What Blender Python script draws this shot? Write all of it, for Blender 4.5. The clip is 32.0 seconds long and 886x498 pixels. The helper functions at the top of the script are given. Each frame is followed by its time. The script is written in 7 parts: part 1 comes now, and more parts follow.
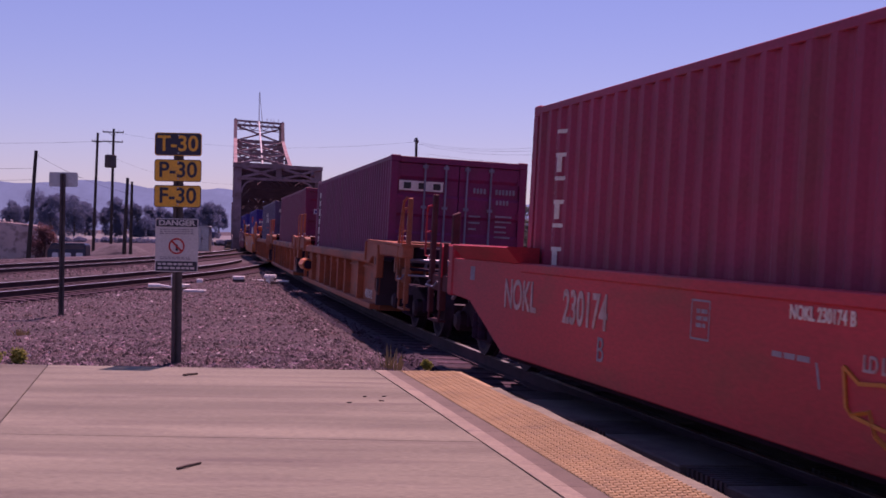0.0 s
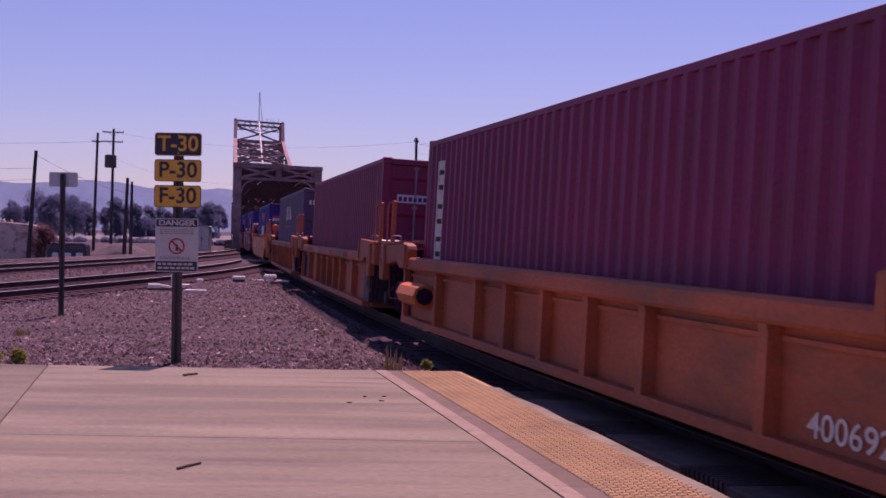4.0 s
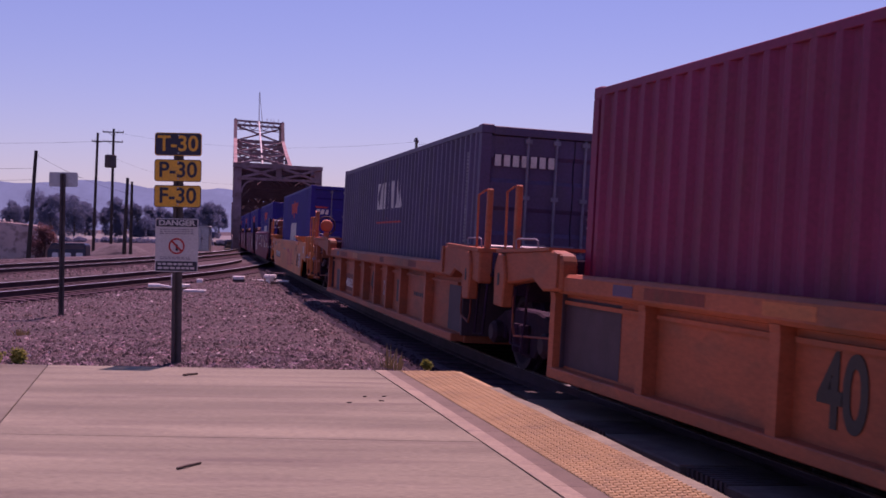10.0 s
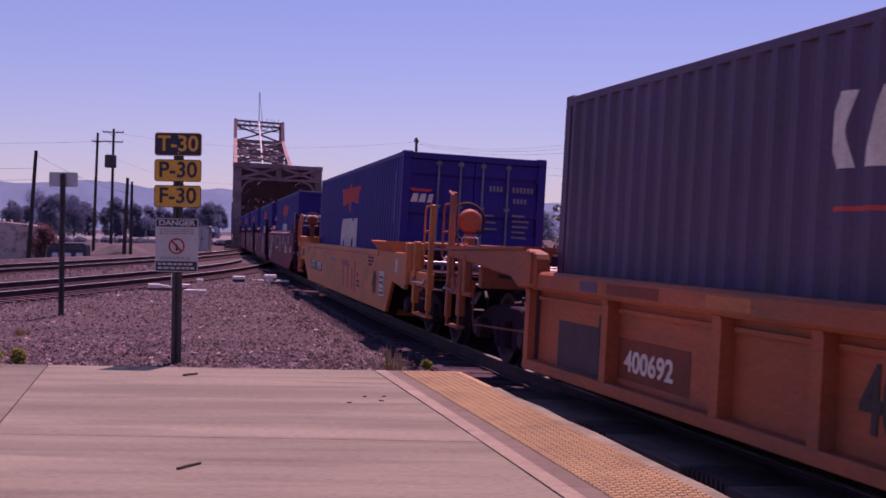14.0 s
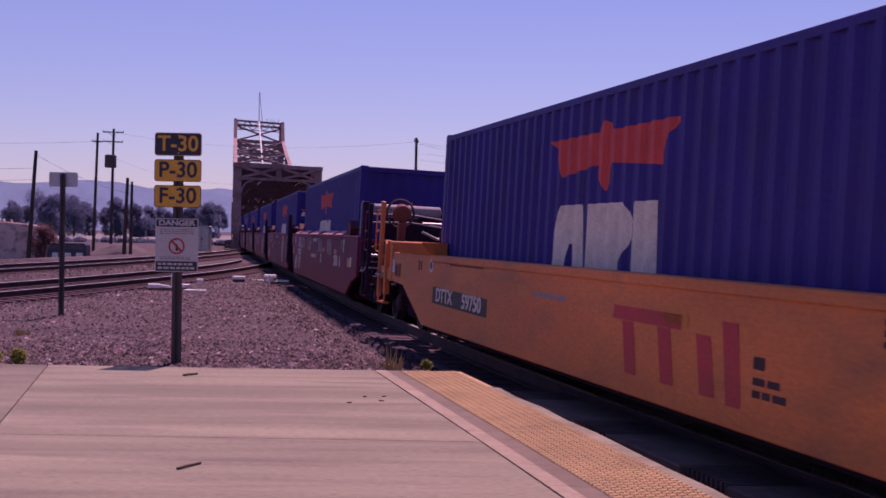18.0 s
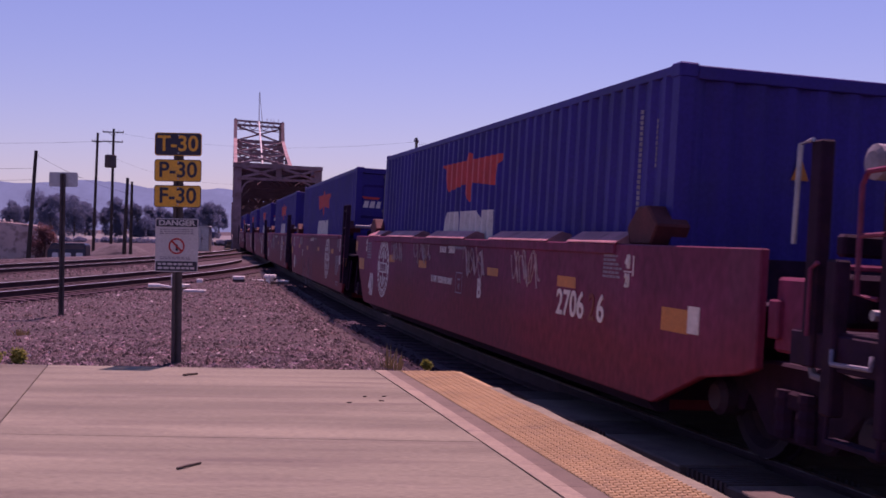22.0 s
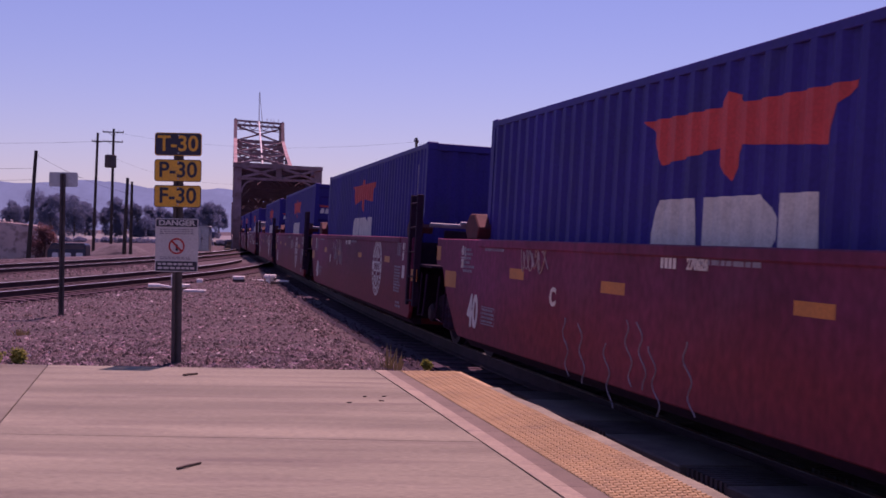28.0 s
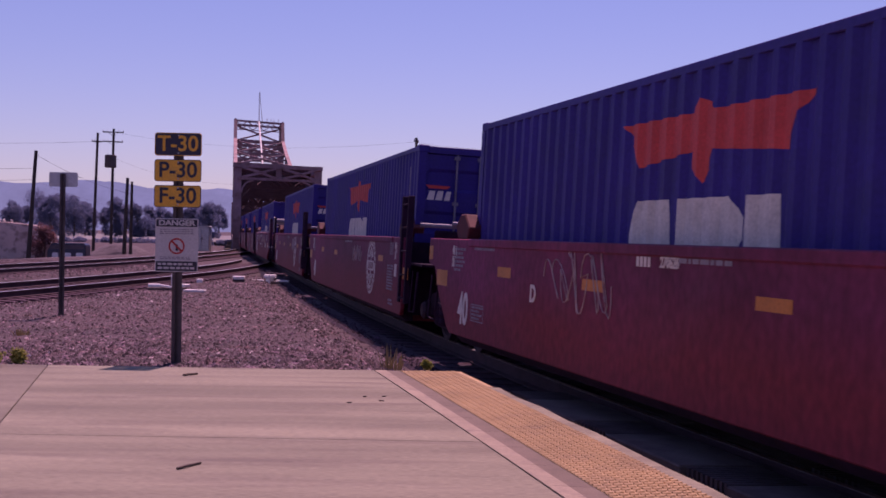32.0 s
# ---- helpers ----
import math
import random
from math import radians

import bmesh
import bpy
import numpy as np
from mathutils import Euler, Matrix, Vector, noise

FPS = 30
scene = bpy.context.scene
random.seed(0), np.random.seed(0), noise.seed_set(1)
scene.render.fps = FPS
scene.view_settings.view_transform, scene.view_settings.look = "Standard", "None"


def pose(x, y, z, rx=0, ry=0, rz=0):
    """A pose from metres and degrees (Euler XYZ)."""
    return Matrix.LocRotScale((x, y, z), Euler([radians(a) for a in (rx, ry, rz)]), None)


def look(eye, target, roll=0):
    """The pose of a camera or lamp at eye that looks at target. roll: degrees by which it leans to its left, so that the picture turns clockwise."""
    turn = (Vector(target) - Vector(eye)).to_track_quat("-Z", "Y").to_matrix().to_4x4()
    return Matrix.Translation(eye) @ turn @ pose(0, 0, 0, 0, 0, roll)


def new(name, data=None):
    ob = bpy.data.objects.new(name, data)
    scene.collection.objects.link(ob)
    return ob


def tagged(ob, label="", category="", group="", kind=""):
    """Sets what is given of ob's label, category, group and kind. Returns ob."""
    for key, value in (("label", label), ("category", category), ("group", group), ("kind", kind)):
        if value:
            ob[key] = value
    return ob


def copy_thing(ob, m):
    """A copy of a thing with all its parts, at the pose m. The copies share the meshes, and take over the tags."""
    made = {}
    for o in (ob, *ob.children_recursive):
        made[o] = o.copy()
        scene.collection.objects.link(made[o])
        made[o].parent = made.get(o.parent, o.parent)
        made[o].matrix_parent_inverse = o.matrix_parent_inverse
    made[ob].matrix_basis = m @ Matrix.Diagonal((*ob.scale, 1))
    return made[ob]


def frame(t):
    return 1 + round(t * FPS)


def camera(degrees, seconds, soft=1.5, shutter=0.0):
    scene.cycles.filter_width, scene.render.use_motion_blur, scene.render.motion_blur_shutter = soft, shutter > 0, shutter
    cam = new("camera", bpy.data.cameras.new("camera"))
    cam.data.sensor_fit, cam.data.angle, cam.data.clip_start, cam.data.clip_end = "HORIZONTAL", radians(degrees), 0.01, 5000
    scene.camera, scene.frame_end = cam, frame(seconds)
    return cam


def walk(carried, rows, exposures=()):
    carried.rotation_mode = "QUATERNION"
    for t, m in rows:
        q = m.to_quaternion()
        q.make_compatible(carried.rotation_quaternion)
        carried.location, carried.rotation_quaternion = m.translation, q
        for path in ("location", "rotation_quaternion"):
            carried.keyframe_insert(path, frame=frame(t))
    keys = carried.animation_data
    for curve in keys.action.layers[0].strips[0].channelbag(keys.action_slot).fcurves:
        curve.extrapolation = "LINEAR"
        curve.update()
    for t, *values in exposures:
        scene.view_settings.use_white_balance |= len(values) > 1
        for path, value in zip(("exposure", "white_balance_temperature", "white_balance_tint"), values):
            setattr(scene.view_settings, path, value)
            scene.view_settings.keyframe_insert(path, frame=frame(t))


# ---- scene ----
# ---- camera ----
cam = camera(40.93, 32.0, soft=1.65, shutter=0.2)
STAND = pose(0, 0, 1.40, 89.295, 0, 0) @ pose(0, 0, 0, 0, 0, 0.945)
walk(cam, [(0.0, STAND), (32.0, STAND)], exposures=[(0.0, 0.0, 6500, 86), (32.0, 0.0, 6500, 86)])

# ---- world and sun ----
SUN_AZ, SUN_EL = radians(13), radians(64.5)
world = bpy.data.worlds.new("sky")
scene.world = world
world.use_nodes = True
wn = world.node_tree
sky = wn.nodes.new("ShaderNodeTexSky")
sky.sky_type, sky.sun_disc = "NISHITA", False
sky.sun_elevation, sky.sun_rotation = SUN_EL, SUN_AZ
sky.air_density, sky.dust_density, sky.ozone_density = 1.2, 0.1, 2.4
tone = wn.nodes.new("ShaderNodeMixRGB")
tone.blend_type = "MULTIPLY"
tone.inputs[0].default_value, tone.inputs[2].default_value = 1.0, (0.79, 0.98, 1.09, 1)
wn.links.new(sky.outputs[0], tone.inputs[1])
wn.links.new(tone.outputs[0], wn.nodes["Background"].inputs[0])
wn.nodes["Background"].inputs[1].default_value = 0.0715
sun = new("sun", bpy.data.lights.new("sun", "SUN"))
sun.data.energy, sun.data.angle, sun.data.color = 4.85, radians(0.55), (1.0, 0.85, 0.66)
sun.matrix_basis = look((0, 0, 0), (-math.sin(SUN_AZ) * math.cos(SUN_EL), -math.cos(SUN_AZ) * math.cos(SUN_EL), -math.sin(SUN_EL)))


# ---- materials ----
def material(name, colour, rough=0.6, metal=0.0, var=0.18, scale=1.5, grain=45.0, grain_var=0.12, bump=0.15,
             dirt=None, dirt_amount=0.35, stretch=(1, 1, 1), spec=0.4, per_piece=0.0, per_stone=0.0, through_light=0.0, low_dust=None):
    """A painted or natural surface with broad stains, fine grain and relief, at real size."""
    m = bpy.data.materials.new(name)
    m.use_nodes = True
    n, ln = m.node_tree.nodes, m.node_tree.links
    b = n["Principled BSDF"]
    co = n.new("ShaderNodeTexCoord")
    mp = n.new("ShaderNodeMapping")
    mp.inputs["Scale"].default_value = stretch
    ln.new(co.outputs["Object"], mp.inputs[0])
    big = n.new("ShaderNodeTexNoise")
    big.inputs["Scale"].default_value, big.inputs["Detail"].default_value = scale, 6
    fine = n.new("ShaderNodeTexNoise")
    fine.inputs["Scale"].default_value, fine.inputs["Detail"].default_value = grain, 3
    ln.new(mp.outputs[0], big.inputs[0])
    ln.new(mp.outputs[0], fine.inputs[0])
    lo, hi = [max(0, c * (1 - var)) for c in colour], [min(1, c * (1 + var)) for c in colour]
    ramp = n.new("ShaderNodeValToRGB")
    ramp.color_ramp.elements[0].position, ramp.color_ramp.elements[1].position = 0.32, 0.68
    ramp.color_ramp.elements[0].color, ramp.color_ramp.elements[1].color = (*lo, 1), (*hi, 1)
    ln.new(big.outputs[0], ramp.inputs[0])
    last = ramp.outputs[0]
    if dirt:
        patch = n.new("ShaderNodeTexNoise")
        patch.inputs["Scale"].default_value, patch.inputs["Detail"].default_value = scale * 2.3, 8
        ln.new(mp.outputs[0], patch.inputs[0])
        cut = n.new("ShaderNodeMapRange")
        cut.inputs[1].default_value, cut.inputs[2].default_value = 0.5, 0.72
        cut.inputs[3].default_value, cut.inputs[4].default_value = 0.0, dirt_amount
        ln.new(patch.outputs[0], cut.inputs[0])
        mix = n.new("ShaderNodeMixRGB")
        mix.inputs[2].default_value = (*dirt, 1)
        ln.new(cut.outputs[0], mix.inputs[0])
        ln.new(last, mix.inputs[1])
        last = mix.outputs[0]
    if low_dust:
        # road dust and rust thrown up from the rails, with a ragged upper edge
        sep = n.new("ShaderNodeSeparateXYZ")
        ln.new(co.outputs["Object"], sep.inputs[0])
        add = n.new("ShaderNodeMath")
        add.operation = "MULTIPLY_ADD"
        add.inputs[1].default_value = 0.7
        ln.new(big.outputs[0], add.inputs[0])
        ln.new(sep.outputs["Z"], add.inputs[2])
        cutz = n.new("ShaderNodeMapRange")
        cutz.inputs[1].default_value, cutz.inputs[2].default_value = 1.45, 0.95
        cutz.inputs[3].default_value, cutz.inputs[4].default_value = 0.0, 0.75
        ln.new(add.outputs[0], cutz.inputs[0])
        mixz = n.new("ShaderNodeMixRGB")
        mixz.inputs[2].default_value = (*low_dust, 1)
        ln.new(cutz.outputs[0], mixz.inputs[0])
        ln.new(last, mixz.inputs[1])
        last = mixz.outputs[0]
    sc = n.new("ShaderNodeMapRange")
    sc.inputs[1].default_value, sc.inputs[2].default_value = 0.3, 0.7
    sc.inputs[3].default_value, sc.inputs[4].default_value = 1 - grain_var, 1 + grain_var
    ln.new(fine.outputs[0], sc.inputs[0])
    mul = n.new("ShaderNodeVectorMath")
    mul.operation = "SCALE"
    ln.new(last, mul.inputs[0])
    ln.new(sc.outputs[0], mul.inputs["Scale"])
    last = mul.outputs[0]
    if per_piece:
        info = n.new("ShaderNodeObjectInfo")
        pr = n.new("ShaderNodeMapRange")
        pr.inputs[3].default_value, pr.inputs[4].default_value = 1 - per_piece, 1 + per_piece
        ln.new(info.outputs["Random"], pr.inputs[0])
        mul2 = n.new("ShaderNodeVectorMath")
        mul2.operation = "SCALE"
        ln.new(last, mul2.inputs[0])
        ln.new(pr.outputs[0], mul2.inputs["Scale"])
        last = mul2.outputs[0]
    if per_stone:
        geo = n.new("ShaderNodeNewGeometry")
        pw = n.new("ShaderNodeMath")
        pw.operation = "POWER"
        pw.inputs[1].default_value = 3.0
        ln.new(geo.outputs["Random Per Island"], pw.inputs[0])
        pr = n.new("ShaderNodeMapRange")
        pr.inputs[3].default_value, pr.inputs[4].default_value = 1 - 0.6 * per_stone, 1 + 2.2 * per_stone
        ln.new(pw.outputs[0], pr.inputs[0])
        mul3 = n.new("ShaderNodeVectorMath")
        mul3.operation = "SCALE"
        ln.new(last, mul3.inputs[0])
        ln.new(pr.outputs[0], mul3.inputs["Scale"])
        last = mul3.outputs[0]
    ln.new(last, b.inputs["Base Color"])
    if through_light:
        tl = n.new("ShaderNodeBsdfTranslucent")
        ln.new(last, tl.inputs[0])
        ms = n.new("ShaderNodeMixShader")
        ms.inputs[0].default_value = through_light
        ln.new(b.outputs[0], ms.inputs[1])
        ln.new(tl.outputs[0], ms.inputs[2])
        ln.new(ms.outputs[0], n["Material Output"].inputs[0])
    b.inputs["Roughness"].default_value, b.inputs["Metallic"].default_value = rough, metal
    b.inputs["Specular IOR Level"].default_value = spec
    if bump:
        bp = n.new("ShaderNodeBump")
        bp.inputs["Strength"].default_value, bp.inputs["Distance"].default_value = bump, 0.01
        ln.new(fine.outputs[0], bp.inputs["Height"])
        ln.new(bp.outputs[0], b.inputs["Normal"])
    return m


RUST = (0.12, 0.055, 0.03)
GRIME = (0.06, 0.05, 0.045)
M_GROUND = material("gravel_bed", (0.0693, 0.0438, 0.0491), 0.95, var=0.28, scale=0.45, grain=20, grain_var=0.65, bump=1.0, dirt=(0.0555, 0.037, 0.0333), dirt_amount=0.6)
# stone colour darkened for the strip in the train's shade
M_STONE_SHADED = material("shade_dark_gravel_stone", (0.050, 0.024, 0.040), 0.9, var=0.3, scale=0.8, grain=30, grain_var=0.3, bump=0.3, per_stone=0.5)
M_STONE = material("gravel_stone", (0.106, 0.067, 0.078), 0.9, var=0.32, scale=0.8, grain=30, grain_var=0.3, bump=0.3, dirt=(0.114, 0.057, 0.0494), dirt_amount=0.7, per_stone=0.95)
M_CONCRETE = material("broomed_concrete", (0.190, 0.176, 0.121), 0.85, var=0.24, scale=0.9, grain=60, grain_var=0.3, bump=0.2, dirt=(0.115, 0.097, 0.074), dirt_amount=0.8, stretch=(0.28, 2.1, 1), per_piece=0.03)
M_CONCRETE_OLD = material("weathered_concrete", (0.1512, 0.121, 0.09), 0.9, var=0.15, scale=2, grain=60, dirt=(0.0864, 0.072, 0.0612))
M_STRIPE = material("white_edge_line", (0.262, 0.215, 0.150), 0.8, var=0.12, scale=3, dirt=(0.1824, 0.1444, 0.114), dirt_amount=0.8)
M_TACTILE = material("yellow_tactile_plastic", (0.398, 0.268, 0.119), 0.7, var=0.12, scale=1.6, grain=80, dirt=(0.2442, 0.1702, 0.1036), dirt_amount=0.5, per_piece=0.06)
M_RAIL_SIDE = material("rusted_rail_steel", (0.06, 0.028, 0.036), 0.85, var=0.3, scale=3)
M_RAIL_TOP = material("polished_rail_head", (0.55, 0.53, 0.52), 0.32, metal=0.9, var=0.12, scale=2, bump=0.03)
# ballast below the train, with its shade put into the colour
M_BALLAST = material("shade_dark_ballast", (0.045, 0.022, 0.038), 0.95, var=0.3, scale=2, grain=14, grain_var=0.5, bump=0.8)
M_BALLAST_RED = material("rust_stained_ballast", (0.060, 0.038, 0.036), 0.95, var=0.25, scale=1, grain=12, grain_var=0.5, bump=0.8)
M_PANEL = material("grimy_concrete_panel", (0.125, 0.098, 0.082), 0.9, var=0.2, scale=2, grain=50, dirt=(0.08, 0.04, 0.048), dirt_amount=0.7)
M_TIE = material("creosoted_timber", (0.075, 0.036, 0.052), 0.9, var=0.35, scale=3, grain=30, stretch=(6, 1, 1), per_piece=0.25)
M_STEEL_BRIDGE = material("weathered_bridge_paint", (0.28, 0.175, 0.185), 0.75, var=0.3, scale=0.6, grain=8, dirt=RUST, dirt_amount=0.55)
# darker copy of the bridge steel; the truss's inner shade is in its colour
M_STEEL_SHADED = material("shade_dark_rusted_steel", (0.075, 0.036, 0.036), 0.85, var=0.3, scale=0.6, grain=8, dirt=(0.10, 0.04, 0.03), dirt_amount=0.5)
M_POLE = material("weathered_pole_timber", (0.055, 0.042, 0.038), 0.9, var=0.25, scale=2, grain=25, stretch=(4, 4, 0.4))
M_WIRE = material("black_cable", (0.04, 0.04, 0.045), 0.6, var=0.1)
M_GALV = material("galvanised_steel", (0.42, 0.41, 0.41), 0.5, metal=0.6, var=0.12, scale=4)
M_SIGN_BACK = material("bare_sign_aluminium", (0.55, 0.54, 0.53), 0.55, metal=0.3, var=0.08, scale=5)
M_POST = material("dark_sign_post_steel", (0.10, 0.075, 0.075), 0.75, metal=0.2, var=0.25, scale=5)
M_SIGN_YELLOW = material("yellow_reflective_sheet", (0.80, 0.38, 0.03), 0.45, var=0.05, scale=4, dirt=(0.5, 0.3, 0.1), dirt_amount=0.3)
M_SIGN_BLACK = material("black_sign_paint", (0.03, 0.028, 0.05), 0.5, var=0.1)
M_SIGN_WHITE = material("white_sign_paint", (0.53, 0.49, 0.49), 0.5, var=0.05, scale=4, dirt=(0.5, 0.45, 0.42), dirt_amount=0.3)
M_SIGN_RED = material("red_sign_paint", (0.55, 0.03, 0.03), 0.5, var=0.1)
M_WHITE = material("dull_white_paint", (0.62, 0.60, 0.58), 0.7, var=0.15, scale=3, dirt=(0.35, 0.3, 0.27), dirt_amount=0.7)
M_GEAR_WHITE = material("bright_white_gear_paint", (0.82, 0.80, 0.78), 0.6, var=0.08, scale=3)
M_ROD = material("dull_painted_rod", (0.20, 0.18, 0.23), 0.6, var=0.2, scale=4)
# near-black: shade under and between the cars is put into this colour
M_TRUCK = material("grimy_shade_dark_steel", (0.027, 0.0088, 0.0264), 0.85, var=0.35, scale=5, dirt=(0.05, 0.02, 0.02), spec=0.2)
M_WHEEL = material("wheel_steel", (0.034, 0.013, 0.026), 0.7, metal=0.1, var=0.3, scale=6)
M_CHROME = material("worn_bright_steel", (0.36, 0.33, 0.34), 0.5, metal=0.8, var=0.15, scale=6)
M_PALE_STONE = material("pale_gravel_stone", (0.34, 0.27, 0.27), 0.85, var=0.2, scale=2, grain=30, per_stone=0.4)
M_HOSE = material("black_rubber", (0.02, 0.02, 0.02), 0.7, var=0.1)
M_YELLOW_CAR = material("faded_yellow_railcar_paint", (0.62, 0.165, 0.036), 0.55, var=0.16, scale=0.7, grain=25, dirt=(0.22, 0.10, 0.045), dirt_amount=0.65, stretch=(1, 0.5, 1.6))
M_YELLOW_OLD = material("dirty_yellow_railcar_paint", (0.40, 0.098, 0.040), 0.65, var=0.22, scale=0.8, grain=25, dirt=(0.17, 0.08, 0.045), dirt_amount=0.8, stretch=(1, 0.5, 1.6))
M_RED_CAR = material("red_orange_railcar_paint", (0.45, 0.026, 0.036), 0.55, var=0.18, scale=0.7, grain=25, dirt=(0.17, 0.05, 0.03), dirt_amount=0.6, stretch=(1, 0.5, 1.6))
M_BROWN_CAR = material("brown_railcar_paint", (0.180, 0.0275, 0.070), 0.68, var=0.38, scale=0.7, grain=18, grain_var=0.22, dirt=(0.165, 0.052, 0.085), dirt_amount=0.5, spec=0.2, stretch=(1, 0.7, 0.5), low_dust=(0.215, 0.024, 0.028))
M_RUSTY_RED = material("rusty_red_primer", (0.20, 0.04, 0.024), 0.7, var=0.25, scale=2, grain=25, dirt=RUST, dirt_amount=0.6)
M_BOX_RED = material("oxide_red_container_paint", (0.302, 0.0246, 0.0624), 0.6, var=0.14, scale=0.8, grain=30, dirt=(0.15, 0.045, 0.03), dirt_amount=0.4)
M_BOX_MAROON = material("maroon_container_paint", (0.203, 0.0158, 0.0744), 0.6, var=0.14, scale=0.8, grain=30, dirt=(0.12, 0.035, 0.03), dirt_amount=0.4)
M_BOX_BRIGHT = material("brick_red_container_paint", (0.215, 0.0165, 0.063), 0.6, var=0.14, scale=0.8, grain=30, dirt=(0.17, 0.045, 0.04), dirt_amount=0.4)
M_BOX_GREY = material("grey_green_container_paint", (0.094, 0.0563, 0.1200), 0.6, var=0.16, scale=0.8, grain=30, dirt=(0.10, 0.075, 0.06), dirt_amount=0.4)
M_BOX_BLUE = material("deep_blue_container_paint", (0.037, 0.023, 0.195), 0.6, var=0.16, scale=0.8, grain=30, dirt=(0.04, 0.035, 0.12), dirt_amount=0.5, spec=0.25)
M_MARK_WHITE = material("white_lettering_paint", (0.66, 0.59, 0.52), 0.6, var=0.10, scale=4, dirt=(0.4, 0.35, 0.32), dirt_amount=0.5)
M_MARK_WORN = material("worn_white_lettering", (0.40, 0.30, 0.29), 0.65, var=0.25, scale=5, dirt=(0.3, 0.06, 0.06), dirt_amount=0.7)
# lighter than the brown body: sunlight on the flaps is in the colour
M_FLAP = material("sunlit_worn_flap_paint", (0.46, 0.19, 0.20), 0.6, var=0.2, scale=3, dirt=(0.2, 0.06, 0.08), dirt_amount=0.6)
M_CONCRETE_STAINED = material("dirt_stained_concrete", (0.168, 0.154, 0.110), 0.87, var=0.3, scale=0.6, grain=45, grain_var=0.24, bump=0.2, dirt=(0.09, 0.075, 0.06), dirt_amount=0.75, stretch=(0.35, 1.6, 1))
M_SLATE = material("slate_repaint_and_shade", (0.058, 0.032, 0.048), 0.65, var=0.2, scale=3)
M_PATCH = material("brown_repaint", (0.115, 0.034, 0.030), 0.7, var=0.3, scale=4)
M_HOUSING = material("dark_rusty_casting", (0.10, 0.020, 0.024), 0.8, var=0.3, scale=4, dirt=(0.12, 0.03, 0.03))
M_MARK_RED = material("red_emblem_paint", (0.62, 0.06, 0.05), 0.6, var=0.1, scale=4)
M_MARK_BLACK = material("black_lettering_paint", (0.03, 0.028, 0.028), 0.6, var=0.1, scale=4)
M_MARK_YELLOW = material("yellow_reflector_patch", (0.52, 0.165, 0.02), 0.5, var=0.1, scale=4)
M_MARK_FAINT = material("faded_stencil_paint", (0.24, 0.21, 0.24), 0.7, var=0.2, scale=8)
M_LEAF = material("sunlit_leaf", (0.145, 0.15, 0.115), 0.45, var=0.5, scale=1.5, grain=6, grain_var=0.4, bump=0, spec=0.5, through_light=0.25)
# blue-grey leaves: distance haze is mixed into this colour
M_LEAF_FAR = material("haze_tinted_foliage", (0.16, 0.185, 0.285), 1.0, var=0.22, scale=0.12, grain=1.2, grain_var=0.12, bump=0, spec=0.0, through_light=0.55)
M_BARK = material("grey_bark", (0.11, 0.085, 0.07), 0.9, var=0.3, scale=4)
M_GRASS = material("dry_green_grass", (0.26, 0.27, 0.06), 0.8, var=0.3, scale=6, bump=0, through_light=0.4)
# pale blue: distance haze is put into the hill colour
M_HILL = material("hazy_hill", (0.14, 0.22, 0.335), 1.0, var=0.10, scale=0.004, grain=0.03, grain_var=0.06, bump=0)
M_WATER = material("river_water", (0.16, 0.15, 0.15), 0.75, var=0.1, scale=0.02, grain=0.4, bump=0.2)
M_TAN = material("tan_block_wall", (0.60, 0.44, 0.40), 0.85, var=0.15, scale=0.5, grain=14, dirt=(0.15, 0.085, 0.08), dirt_amount=0.9)
M_MOUND = material("grey_aggregate_heap", (0.1125, 0.0915, 0.1013), 0.95, var=0.2, scale=0.6, grain=6, grain_var=0.3)
M_GLASS = material("dark_vehicle_glass", (0.03, 0.035, 0.04), 0.12, var=0.05, bump=0, spec=0.6)
M_CARBLUE = material("navy_vehicle_paint", (0.03, 0.035, 0.07), 0.35, var=0.08, bump=0)
M_CARWHITE = material("white_vehicle_paint", (0.7, 0.7, 0.7), 0.35, var=0.05, bump=0)
M_TYRE = M_HOSE


# ---- mesh helpers ----
def mesh_object(name, bm, mat, parent=None, label=""):
    me = bpy.data.meshes.new(name)
    bm.to_mesh(me)
    bm.free()
    me.materials.append(mat)
    ob = new(name, me)
    if parent:
        ob.parent = parent
    return tagged(ob, label)


def part(name, bm, mat, parent, label=""):
    return mesh_object(name, bm, mat, parent, label)


def box(bm, x0, x1, y0, y1, z0, z1):
    v = [bm.verts.new((x, y, z)) for z in (z0, z1) for y in (y0, y1) for x in (x0, x1)]
    for f in ((0, 2, 3, 1), (4, 5, 7, 6), (0, 1, 5, 4), (2, 6, 7, 3), (0, 4, 6, 2), (1, 3, 7, 5)):
        bm.faces.new([v[i] for i in f])
    return v


def slab(bm, outline, lo, hi, axis="z"):
    """A plate with the given outline, thick from lo to hi along the axis."""
    put = {"z": lambda a, b, h: (a, b, h), "x": lambda a, b, h: (h, a, b), "y": lambda a, b, h: (a, h, b)}[axis]
    low = [bm.verts.new(put(a, b, lo)) for a, b in outline]
    top = [bm.verts.new(put(a, b, hi)) for a, b in outline]
    n = len(outline)
    faces = [bm.faces.new(low[::-1]), bm.faces.new(top)]
    for i in range(n):
        faces.append(bm.faces.new((low[i], low[(i + 1) % n], top[(i + 1) % n], top[i])))
    return faces


